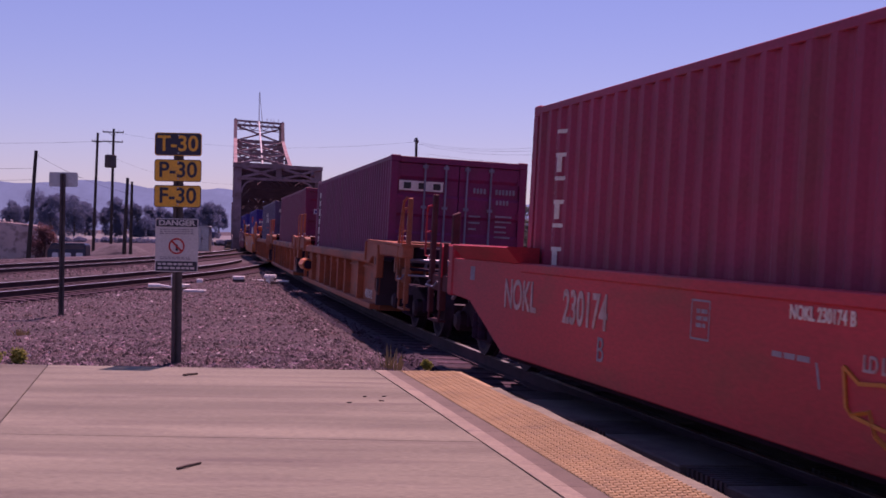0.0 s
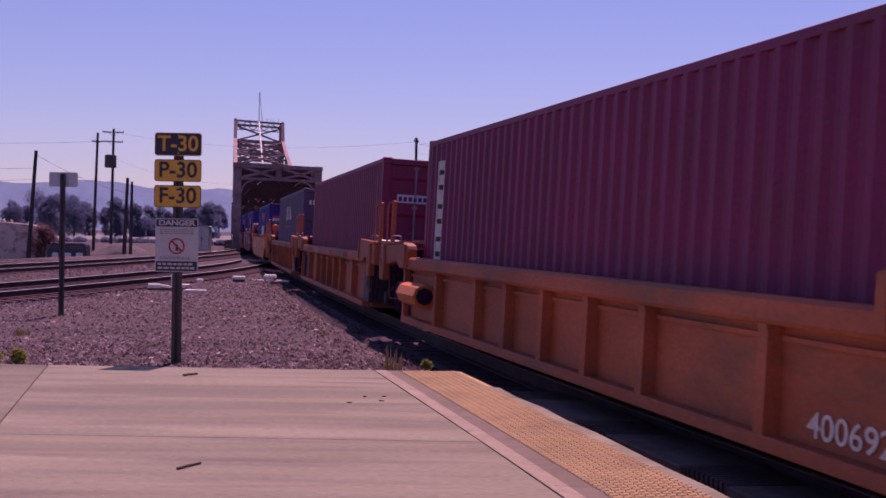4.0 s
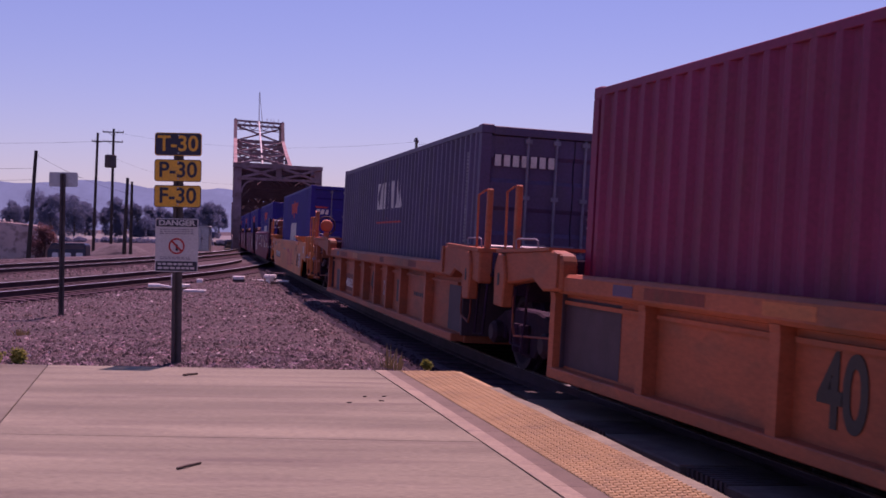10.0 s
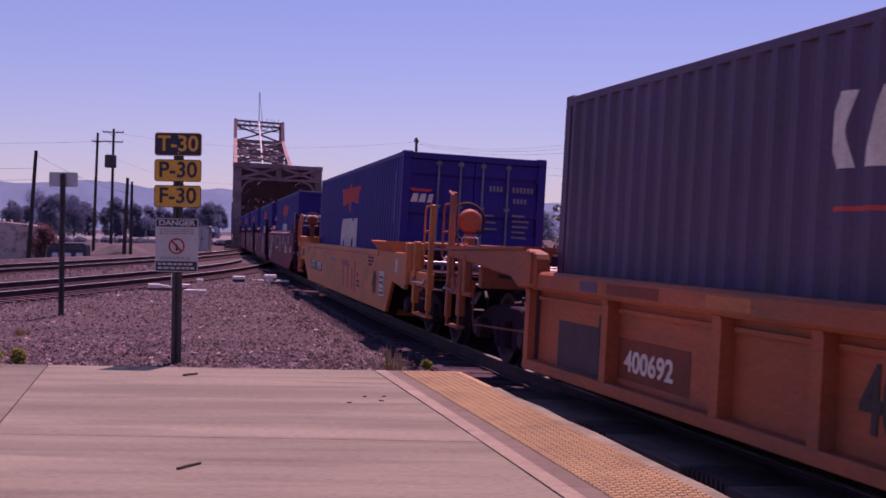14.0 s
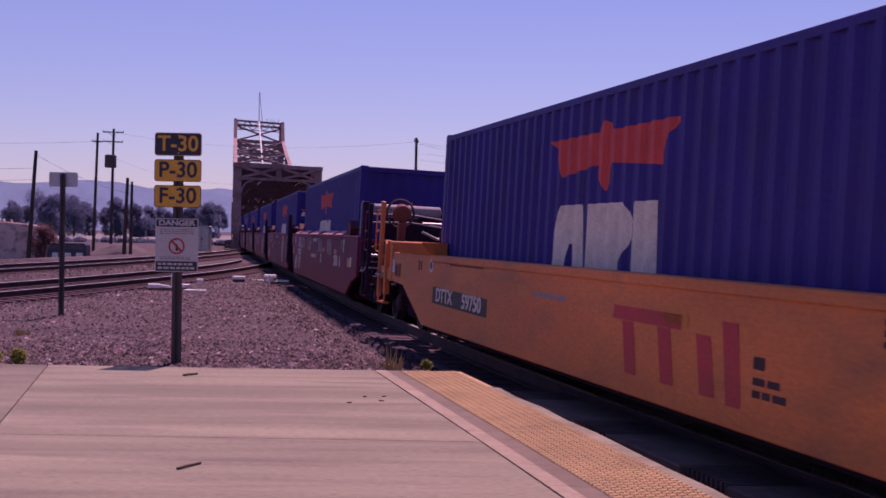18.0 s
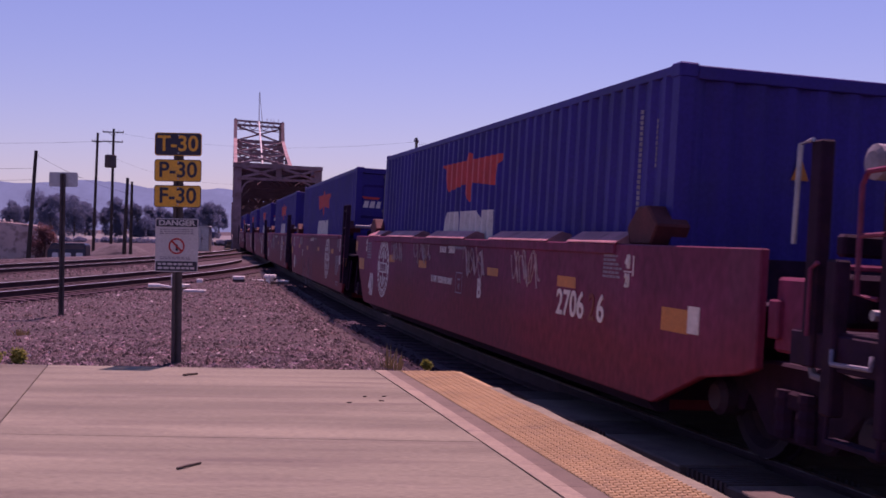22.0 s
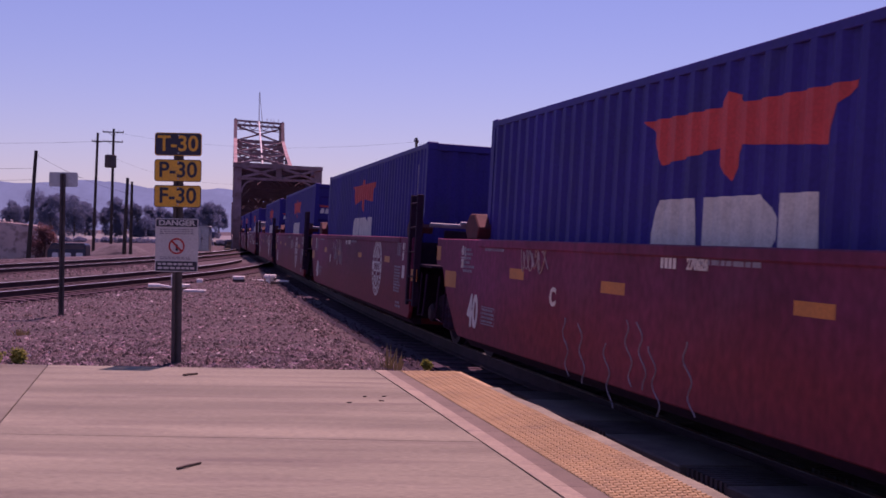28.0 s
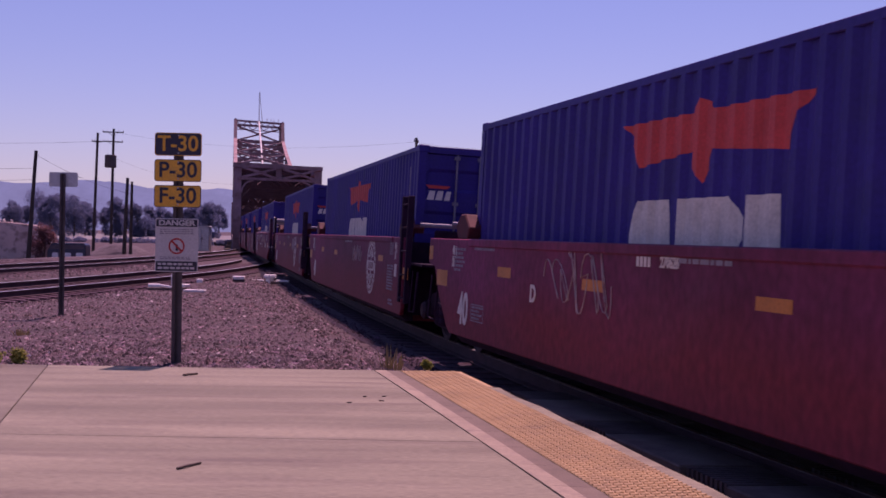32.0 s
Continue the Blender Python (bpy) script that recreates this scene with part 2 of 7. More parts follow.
def tube(bm, points, r, seg=8, r_end=None):
    """A round bar along points, with closed ends."""
    pts = [Vector(p) for p in points]
    rings = []
    for i, p in enumerate(pts):
        d = (pts[min(i + 1, len(pts) - 1)] - pts[max(i - 1, 0)]).normalized()
        a = d.orthogonal().normalized() if i == 0 else (a - d * a.dot(d)).normalized()
        c = d.cross(a)
        rr = r if r_end is None else r + (r_end - r) * i / (len(pts) - 1)
        rings.append([bm.verts.new(p + (a * math.cos(t) + c * math.sin(t)) * rr) for t in [2 * math.pi * k / seg for k in range(seg)]])
    for A, B in zip(rings, rings[1:]):
        for k in range(seg):
            bm.faces.new((A[k], A[(k + 1) % seg], B[(k + 1) % seg], B[k]))
    bm.faces.new(rings[0][::-1])
    bm.faces.new(rings[-1])


def lathe(bm, profile, centre, axis, seg=24):
    """Turns (radius, along) pairs round an axis through centre."""
    ax = Vector(axis).normalized()
    a = ax.orthogonal().normalized()
    c = ax.cross(a)
    rings = []
    for r, h in profile:
        rings.append([bm.verts.new(Vector(centre) + ax * h + (a * math.cos(t) + c * math.sin(t)) * r) for t in [2 * math.pi * k / seg for k in range(seg)]])
    for A, B in zip(rings, rings[1:]):
        for k in range(seg):
            bm.faces.new((A[k], A[(k + 1) % seg], B[(k + 1) % seg], B[k]))
    bm.faces.new(rings[0][::-1])
    bm.faces.new(rings[-1])


def fix(bm):
    bmesh.ops.recalc_face_normals(bm, faces=bm.faces)
    return bm


def soften(bm, width=0.012, seg=1):
    fix(bm)
    bmesh.ops.bevel(bm, geom=bm.edges[:], offset=width, segments=seg, affect="EDGES")
    return bm


def B():
    return bmesh.new()


def raw_object(name, verts, faces, mat, parent=None):
    me = bpy.data.meshes.new(name)
    me.from_pydata(verts, [], faces)
    me.materials.append(mat)
    ob = new(name, me)
    if parent:
        ob.parent = parent
    return ob


# ---- the line of the track the train runs on ----
RAIL_Z, SPEED, CANT = -0.18, 3.7964, 0.0408
_s = np.arange(-260.0, 420.05, 0.1)
_bend = np.clip((0.0851 - _s / 100) * 12, -30, 60)
_psi = -0.1933 - 0.4923 * np.where(_bend > 30, _bend, np.log1p(np.exp(np.minimum(_bend, 30)))) / 12
_ease = np.clip((_s - 90) / 40, 0, 1)
_psi = np.maximum(_psi, -0.75) + 0.018 * _ease * _ease * (3 - 2 * _ease)
_mid = (_psi[1:] + _psi[:-1]) / 2
_x = np.concatenate([[0], np.cumsum(np.sin(_mid)) * 0.1])
_y = np.concatenate([[0], np.cumsum(np.cos(_mid)) * 0.1])
_zero = int(np.argmin(abs(_s)))
_x, _y = _x - _x[_zero] + 1.373 + 1.04 * np.cos(_psi), _y - _y[_zero] + 11.0 - 1.04 * np.sin(_psi)


def on_track(s):
    return Vector((float(np.interp(s, _s, _x)), float(np.interp(s, _s, _y))))


def cant_at(s):
    return CANT * min(1.0, max(0.0, (75 - s) / 40))


def ride(front, rear):
    """The pose of a body carried at two places on the track: y points to its rear, x to its far side."""
    a, b = on_track(front), on_track(rear)
    d = (b - a).normalized()
    mid = (a + b) / 2
    yv = Vector((d.x, d.y, 0))
    xv = Vector((d.y, -d.x, -cant_at((front + rear) / 2))).normalized()
    zv = xv.cross(yv)
    m = Matrix((xv, yv, zv)).transposed().to_4x4()
    m.translation = (mid.x, mid.y, RAIL_Z)
    return m


def track_side(s, off, z=0.0):
    """A point beside the track: off metres to the far side of its middle, z over the rail."""
    p, q = on_track(s - 0.5), on_track(s + 0.5)
    d = (q - p).normalized()
    c = on_track(s)
    return Vector((c.x + d.y * off, c.y - d.x * off, RAIL_Z + z - cant_at(s) * off))


# ---- ground ----
def smooth(a, b, t):
    t = min(1, max(0, (t - a) / (b - a)))
    return t * t * (3 - 2 * t)


MAIN_NEAR = [(-15.6, 5), (-13.2, 18), (-11.15, 29.9), (-10.66, 32.8), (-10.11, 36.4), (-9.49, 46.0), (-9.45, 57.8), (-9.7, 62)]
MAIN_FAR = [(-22.0, 12), (-19.3, 30), (-16.84, 45.2), (-16.11, 49.5), (-15.64, 56.3), (-15.49, 75.0), (-16.3, 99.0)]
NEAR_FIT = np.polyfit([q[1] for q in MAIN_NEAR], [q[0] for q in MAIN_NEAR], 3)
FAR_FIT = np.polyfit([q[1] for q in MAIN_FAR], [q[0] for q in MAIN_FAR], 3)


def cubic(c, y):
    return ((c[0] * y + c[1]) * y + c[2]) * y + c[3]


def ground_z(x, y):
    """Level ground; beyond the main tracks a bank falls to the low land by the river."""
    crest = -21.5 + 0.12 * (y - 57)
    lift = 0.12 * (1 - smooth(13.0, 17.0, y)) * smooth(11.0, 12.0, y)
    z = -0.16 - 2.25 * smooth(0, 9, crest - x) * smooth(-60, 10, y)
    c = on_track(min(400, max(-200, (y - 11) * 1.02)))
    under = abs(x - c.x)
    z += lift * smooth(2.1, 3.4, under)
    if y < 100:
        z -= 0.20 * (1 - smooth(1.6, 2.6, under)) + 0.14 * (1 - smooth(1.25, 1.7, under))
    for fit, lo, hi in ((NEAR_FIT, 8, 60), (FAR_FIT, 12, 97)):
        if lo < y < hi:
            z -= 0.27 * (1 - smooth(2.2, 3.2, abs(x - float(cubic(fit, y)))))
    z -= 2.0 * smooth(95, 112, y) * (1 - smooth(5, 14, abs(x + 15.5 + 0.175 * (y - 108)) - 3)) if y > 95 else 0
    if 0 < y < 60 and 0.3 < under < 40:
        z += 0.03 * noise.noise(Vector((x * 0.6, y * 0.6, 0)))
    return z


def make_ground():
    xs = sorted(set([-5000, -2500, -1200, -600, -300, -160, -100] + [-80 + 4 * i for i in range(10)] + [-40 + 1.0 * i for i in range(61)] + [-8 + 0.33 * i for i in range(37)] + [24, 30, 40, 60, 100, 200, 400, 900, 2000, 5000]))
    ys = sorted(set([-5000, -2000, -600, -200, -80, -40, -20] + [-10 + 1.0 * i for i in range(81)] + [6 + 0.5 * i for i in range(90)] + [72 + 4 * i for i in range(22)] + [170, 200, 260, 330, 420, 600, 1000, 2000, 5000]))
    verts = [(x, y, ground_z(x, y)) for y in ys for x in xs]
    nx = len(xs)
    faces = [(j * nx + i, j * nx + i + 1, (j + 1) * nx + i + 1, (j + 1) * nx + i) for j in range(len(ys) - 1) for i in range(nx - 1)]
    g = raw_object("ground", verts, faces, M_GROUND)
    for p in g.data.polygons:
        p.use_smooth = True
    tagged(g, "dusty grey-brown gravel yard falling to low river land", "ground", kind="structure")
    # loose stones in the strip between platform and tracks
    rng = np.random.default_rng(4)
    n = 52000
    y = 12.3 + 46 * rng.random(n) ** 1.9
    lo = -4.9 - 0.40 * (y - 12)
    mid = np.interp((y - 11) * 1.02, _s, _x)
    hi = mid - 1.35
    x = lo + (hi - lo) * rng.random(n)
    size = 0.008 + 0.030 * rng.random(n) ** 5 + 0.0004 * (y - 12)
    base = np.array([(1, 0, 0), (-1, 0, 0), (0, 1, 0), (0, -1, 0), (0, 0, 1), (0, 0, -0.4)], float)
    tri = np.array([(0, 2, 4), (2, 1, 4), (1, 3, 4), (3, 0, 4), (2, 0, 5), (1, 2, 5), (3, 1, 5), (0, 3, 5)])
    ang = rng.random(n) * 6.28
    stretch = 0.6 + 0.8 * rng.random((n, 1, 3))
    v = base[None] * stretch * size[:, None, None]
    c, s = np.cos(ang)[:, None], np.sin(ang)[:, None]
    vx, vy = v[:, :, 0] * c - v[:, :, 1] * s, v[:, :, 0] * s + v[:, :, 1] * c
    gz = np.array([ground_z(float(a), float(b)) for a, b in zip(x, y)])
    off = (mid - x) * 0.975
    bed = np.where(off < 1.72, RAIL_Z - 0.165 + CANT * off, -9)
    gz = np.maximum(gz, bed)
    v = np.stack([vx + x[:, None], vy + y[:, None], v[:, :, 2] * 0.8 + gz[:, None]], 2)
    # stones near the rails take the colour darkened for shade
    shaded = off < 1.74 + 0.16 * rng.random(n)
    pale = ~shaded & (rng.random(n) < 0.035)
    for pick, mat, label in ((pale, M_PALE_STONE, "scattered pale stones among the darker gravel"), (~shaded & ~pale, M_STONE, "loose grey and brown crushed stone on the yard"), (shaded, M_STONE_SHADED, "crushed stone along the rails, coloured dark for the train's shade")):
        u = v[pick]
        f = (tri[None] + 6 * np.arange(len(u))[:, None, None]).reshape(-1, 3)
        tagged(raw_object("gravel", u.reshape(-1, 3).tolist(), f.tolist(), mat), label, "gravel", kind="stuff")


make_ground()


# ---- platform ----
def edge_x(y, near=0.505):
    """The platform's rim beside the track, which follows the curve."""
    return near - (y - 11.03) * 0.238 - 0.0035 * (y - 11.03) ** 2 * 0.3


def make_platform():
    far, joint = 12.12, lambda y: -4.02 - 0.238 * (y - 12.12)
    plat = tagged(new("platform"), "pale broom-finished concrete station platform with yellow edge strip", "platform", kind="structure")
    rows = [far, 8.02, 3.9, -0.3, -4.5, -9.0]
    lines = [lambda y: -10.5 - 0.238 * (y - 12.12), joint, lambda y: edge_x(y) - 0.925]
    for y1, y0 in zip(rows, rows[1:]):
        for a, b in zip(lines, lines[1:]):
            bm = B()
            g = 0.004
            o = [(a(y0) + g, y0 + g), (b(y0) - g, y0 + g), (b(y1) - g, y1 - (g if y1 != far else 0)), (a(y1) + g, y1 - (g if y1 != far else 0))]
            if a is lines[0] and y1 == far:
                o = [(a(y0), y0 + g), (b(y0) - g, y0 + g), (b(y1) - g, y1), (b(y1) - 0.55, y1 + 0.01), (b(y1) - 1.3, y1 - 0.8)]
            slab(bm, o, -0.5, 0.0)
            soften(bm, 0.005)
            part("slab", bm, M_CONCRETE_STAINED if a is lines[0] else M_CONCRETE, plat)
    # line, grey band, coping beside and under the yellow tiles
    step = 1.22 / 2
    worn = lambda i: 0.018 * math.sin(i * 2.7) + 0.008 * math.sin(i * 7.1)
    k = 0
    y = far
    while y > -9:
        y0 = y - step
        for nm, o0, o1, top, mt in (("edge_line", 0.925, 0.805, 0.003, M_STRIPE), ("edge_band", 0.805, 0.665, 0.0, M_CONCRETE_OLD), ("coping", 0.665, 0.0, 0.0, M_CONCRETE_OLD)):
            bm = B()
            cut = 0.045 if nm == "coping" and k < 2 else 0
            mt = M_CONCRETE if nm == "coping" else mt
            g = 0.002
            slab(bm, [(edge_x(y0) - o0, y0 + g), (edge_x(y0) - o1 - g - (cut or worn(k + 1) * (nm == "coping")), y0 + g), (edge_x(y) - o1 - g - (cut or worn(k) * (nm == "coping")), y - g), (edge_x(y) - o0, y - g)], -0.5, top)
            fix(bm)
            part(nm, bm, mt, plat)
        y, k = y0, k + 1
    # tactile tiles, ribbed by rows of bars across the way
    tile = 0.61
    y = far - 0.02
    k = 0
    while y > -2:
        y0 = y - tile + 0.006
        bm = B()
        a = lambda yy: edge_x(yy) - 0.665
        b = lambda yy: edge_x(yy) - (0.115 if k > 1 else 0.05)
        slab(bm, [(a(y0), y0), (b(y0), y0), (b(y), y), (a(y), y)], -0.011, 0.003)
        if y > 4:
            n, cols, wide = 10, 9, 0.54
            for i in range(n):
                ya = y0 + (i + 0.22) * tile / n
                for j in range(cols):
                    # ribs stand square to the platform's rim
                    u0, u1 = 0.01 + j * wide / cols, 0.01 + (j + 1) * wide / cols - 0.012
                    lo, hi = [], []
                    for u, v in ((u0, 0), (u1, 0), (u1, tile / n * 0.52), (u0, tile / n * 0.52)):
                        yy = ya + v + 0.238 * (u - 0.3)
                        lo.append((a(ya + v) + u, yy, 0.0028))
                    if lo[2][1] > far - 0.03:
                        continue
                    cx, cy = sum(p[0] for p in lo) / 4, sum(p[1] for p in lo) / 4
                    hi = [bm.verts.new((cx + (p[0] - cx) * 0.88, cy + (p[1] - cy) * 0.5, 0.012)) for p in lo]
                    lo = [bm.verts.new(p) for p in lo]
                    bm.faces.new(hi)
                    for q in range(4):
                        bm.faces.new((lo[q], lo[(q + 1) % 4], hi[(q + 1) % 4], hi[q]))
        fix(bm)
        part("tactile_tile", bm, M_TACTILE, plat, "yellow ribbed tactile tile")
        y -= tile
        k += 1


make_platform()


# ---- tracks ----
RAIL_PROFILE = [(-0.07, -0.172), (0.07, -0.172), (0.07, -0.155), (0.012, -0.135), (0.012, -0.04), (0.036, -0.03), (0.036, -0.004), (-0.036, -0.004), (-0.036, -0.03), (-0.012, -0.04), (-0.012, -0.135), (-0.07, -0.155)]


def sweep(name, line, profile, mat, parent):
    """A bar of constant section along a list of (middle, side, up) places."""
    verts, faces, n = [], [], len(profile)
    for p, side, up in line:
        verts += [tuple(p + side * a + up * b) for a, b in profile]
    for i in range(len(line) - 1):
        for k in range(n):
            q = (k + 1) % n
            faces.append((i * n + k, i * n + q, (i + 1) * n + q, (i + 1) * n + k))
    faces += [tuple(range(n))[::-1], tuple(range((len(line) - 1) * n, len(line) * n))]
    return raw_object(name, verts, faces, mat, parent)


def make_track(name, label, mid, bed=None, bed_half=2.0, ties=True, gauge=1.435, cant=lambda i: 0.0, tie_span=(0, 1e9)):
    """mid: a list of Vectors along the middle of the track, on rail level, about a metre apart."""
    track = tagged(new(name), label, "railway track", kind="structure")
    lines = {-1: [], 1: []}
    sleepers = []
    for i, p in enumerate(mid):
        d = (mid[min(i + 1, len(mid) - 1)] - mid[max(i - 1, 0)]).normalized()
        side = Vector((d.y, -d.x, -cant(i))).normalized()
        up = side.cross(d)
        for k in (-1, 1):
            lines[k].append((p + side * k * (gauge / 2 + 0.036), side, up))
        sleepers.append((p, side, d, up))
    for k in (-1, 1):
        r = sweep("rail", lines[k], RAIL_PROFILE, M_RAIL_SIDE, track)
        sweep("rail_head", [(p + up * 0.0, s, up) for p, s, up in lines[k]], [(-0.030, -0.006), (0.030, -0.006), (0.030, 0.0), (-0.030, 0.0)], M_RAIL_TOP, r)
    if bed:
        sweep("ballast_bed", [(p, s, u) for p, s, d, u in sleepers], [(-bed_half - 0.6, -0.45), (bed_half + 0.6, -0.45), (bed_half, -0.23), (-bed_half, -0.23)] if bed_half > 1.65 else [(-1.95, -0.5), (1.95, -0.5), (1.7, -0.19), (1.36, -0.15), (1.3, -0.19), (-1.3, -0.19), (-1.36, -0.15), (-1.7, -0.19)], bed, track)
    if ties:
        bm = B()
        box(bm, -1.3, 1.3, -0.115, 0.115, -0.36, -0.176)
        soften(bm, 0.012)
        me = bpy.data.meshes.new("tie")
        bm.to_mesh(me)
        bm.free()
        me.materials.append(M_TIE)
        total, want, count = 0.0, 0.0, 0
        for (p, s, d, u), (p2, *_) in zip(sleepers, sleepers[1:]):
            seg = (p2 - p).length
            while want <= total + seg and count < 300:
                if tie_span[0] <= want <= tie_span[1]:
                    q = p + (p2 - p) * ((want - total) / seg)
                    o = new("tie", me)
                    o.parent = track
                    m = Matrix((s, d, u)).transposed().to_4x4()
                    m.translation = q
                    o.matrix_basis = m
                    count += 1
                want += 0.55
            total += seg
    return track


def curve_through(points, step=1.0):
    """Evenly placed points on a smooth line through (x, y) points, ordered by y."""
    py = [p[1] for p in points]
    deg = min(3, len(points) - 1)
    co = np.polyfit(py, [p[0] for p in points], deg)
    out = []
    y = py[0]
    while y <= py[-1]:
        out.append(Vector((float(np.polyval(co, y)), y, RAIL_Z + 0.07)))
        y += step
    return out


train_line = []
for i in range(0, 430):
    s = -150.0 + i
    p = on_track(s)
    train_line.append(Vector((p.x, p.y, RAIL_Z)))
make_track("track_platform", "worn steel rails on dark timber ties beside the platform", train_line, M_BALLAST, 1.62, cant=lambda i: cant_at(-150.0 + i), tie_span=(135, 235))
make_track("track_main_near", "main line track with rusty rails and gravel ballast", curve_through(MAIN_NEAR), M_BALLAST_RED, 1.7, cant=lambda i: 0.05, tie_span=(12, 70))
make_track("track_main_far", "second main line track with rusty rails in gravel", curve_through(MAIN_FAR), M_BALLAST_RED, 1.7, cant=lambda i: 0.05, tie_span=(20, 100))


# ---- bridge ----
BRIDGE_DIR = Vector((-0.1765, 0.985, 0)).normalized()
BRIDGE_SIDE = Vector((BRIDGE_DIR.y, -BRIDGE_DIR.x, 0))
BRIDGE_O = Vector((-15.05, 108.0, -0.6))
SKEW = 0.5


def at_bridge(off, along, up):
    """A place on the bridge, whose ends are cut askew to its line."""
    return BRIDGE_O + BRIDGE_SIDE * off + BRIDGE_DIR * (along + SKEW * off) + Vector((0, 0, up))


def beam(bm, p, q, w, h=None):
    """A straight box beam between two places."""
    p, q = Vector(p), Vector(q)
    h = h or w
    d = (q - p).normalized()
    a = d.cross(Vector((0, 0, 1)))
    a = a.normalized() if a.length > 0.05 else BRIDGE_SIDE.copy()
    c = a.cross(d)
    v = [bm.verts.new(e + a * sa * w / 2 + c * sc * h / 2) for e in (p, q) for sa, sc in ((-1, -1), (1, -1), (1, 1), (-1, 1))]
    for f in ((0, 1, 2, 3), (7, 6, 5, 4), (0, 4, 5, 1), (1, 5, 6, 2), (2, 6, 7, 3), (3, 7, 4, 0)):
        bm.faces.new([v[i] for i in f])


def bar(name, p, q, w, parent, h=None, mat=None):
    bm = B()
    beam(bm, p, q, w, h)
    return part(name, fix(bm), mat or M_STEEL_BRIDGE, parent)


def make_bridge():
    half = 3.7
    span = tagged(new("truss_bridge_span"), "weathered grey-brown steel through-truss railway bridge span", "bridge")
    n, panel, top = 6, 7.0, 7.75
    for sgn in (-1, 1):
        bm = B()
        beam(bm, at_bridge(sgn * half, 0, 0.9), at_bridge(sgn * half, n * panel, 0.9), 0.6, 0.8)
        tr = part("truss", fix(bm), M_STEEL_BRIDGE, span)
        bar("top_chord", at_bridge(sgn * half, 0.0, top), at_bridge(sgn * half, n * panel, top), 0.6, tr, 0.7)
        for i in range(n + 1):
            bar("post", at_bridge(sgn * half, i * panel, 0), at_bridge(sgn * half, i * panel, top), 0.7 if i == 0 else 0.42, tr, mat=M_STEEL_BRIDGE if i == 0 else M_STEEL_SHADED)
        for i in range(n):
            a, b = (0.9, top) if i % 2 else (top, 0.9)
            bar("diagonal", at_bridge(sgn * half, i * panel, a), at_bridge(sgn * half, (i + 1) * panel, b), 0.42, tr, mat=M_STEEL_SHADED)
            bar("hanger", at_bridge(sgn * half, (i + 0.5) * panel, 0.9), at_bridge(sgn * half, (i + 0.5) * panel, 4.4), 0.26, tr, mat=M_STEEL_SHADED)
    # portal: a lattice girder over the opening, with curved knees below it
    bm = B()
    beam(bm, at_bridge(-half - 0.3, -0.3, top + 0.12), at_bridge(half + 0.3, -0.3, top + 0.12), 0.5, 0.34)
    portal = part("portal_girder", fix(bm), M_STEEL_BRIDGE, span)
    bar("portal_sill", at_bridge(-half, -0.3, top - 1.06), at_bridge(half, -0.3, top - 1.06), 0.45, portal, 0.22)
    bar("portal_stud", at_bridge(0, -0.32, top - 1.0), at_bridge(0, -0.32, top), 0.5, portal, 0.12)
    for k in range(2):
        x0, x1 = (-half + 0.35, -0.3) if k == 0 else (0.3, half - 0.35)
        for a, b in ((top - 0.95, top - 0.06), (top - 0.06, top - 0.95)):
            # each brace bows a little towards the middle of its panel
            m = (top - 0.5) + (0.07 if a > b else -0.07)
            xm = (x0 + x1) / 2
            bar("lattice_bar", at_bridge(x0, -0.5, a), at_bridge(xm, -0.5, m), 0.22, portal, 0.2)
            bar("lattice_bar", at_bridge(xm, -0.5, m), at_bridge(x1, -0.5, b), 0.22, portal, 0.2)
        bar("gusset", at_bridge((x0 + x1) / 2 - 0.4, -0.44, top - 0.5), at_bridge((x0 + x1) / 2 + 0.4, -0.44, top - 0.5), 0.1, portal, 0.3)
    for sgn in (-1, 1):
        bm = B()
        zb, R = top - 1.14, 1.15
        arc = [(half - 0.3 - R + R * math.cos(t), zb - R + R * math.sin(t)) for t in [math.pi / 2 * i / 6 for i in range(7)]]
        inner = [(half - 0.3 - R + (R - 0.14) * math.cos(t), zb - R - 0.02 + (R - 0.12) * math.sin(t)) for t in [math.pi / 2 * i / 6 for i in range(7)]]
        pts = arc + inner[::-1]
        low = [bm.verts.new(at_bridge(sgn * a, -0.5, b)) for a, b in pts]
        hi = [bm.verts.new(at_bridge(sgn * a, -0.1, b)) for a, b in pts]
        m = len(pts)
        for q in range(6):
            bm.faces.new((low[q], low[q + 1], low[m - 2 - q], low[m - 1 - q]))
            bm.faces.new((hi[q + 1], hi[q], hi[m - 1 - q], hi[m - 2 - q]))
        for i in range(m):
            bm.faces.new((low[i], hi[i], hi[(i + 1) % m], low[(i + 1) % m]))
        part("knee", fix(bm), M_STEEL_BRIDGE, portal)
        bm = B()
        slab_pts = [at_bridge(sgn * a, -0.3, b) for a, b in [(half - 0.3, zb)] + arc]
        lo2 = [bm.verts.new(p) for p in slab_pts]
        hi2 = [bm.verts.new(p + BRIDGE_DIR * 0.1) for p in slab_pts]
        bm.faces.new(lo2), bm.faces.new(hi2[::-1])
        for i in range(len(lo2)):
            bm.faces.new((lo2[i], hi2[i], hi2[(i + 1) % len(lo2)], lo2[(i + 1) % len(lo2)]))
        part("knee_plate", fix(bm), M_STEEL_SHADED, portal)
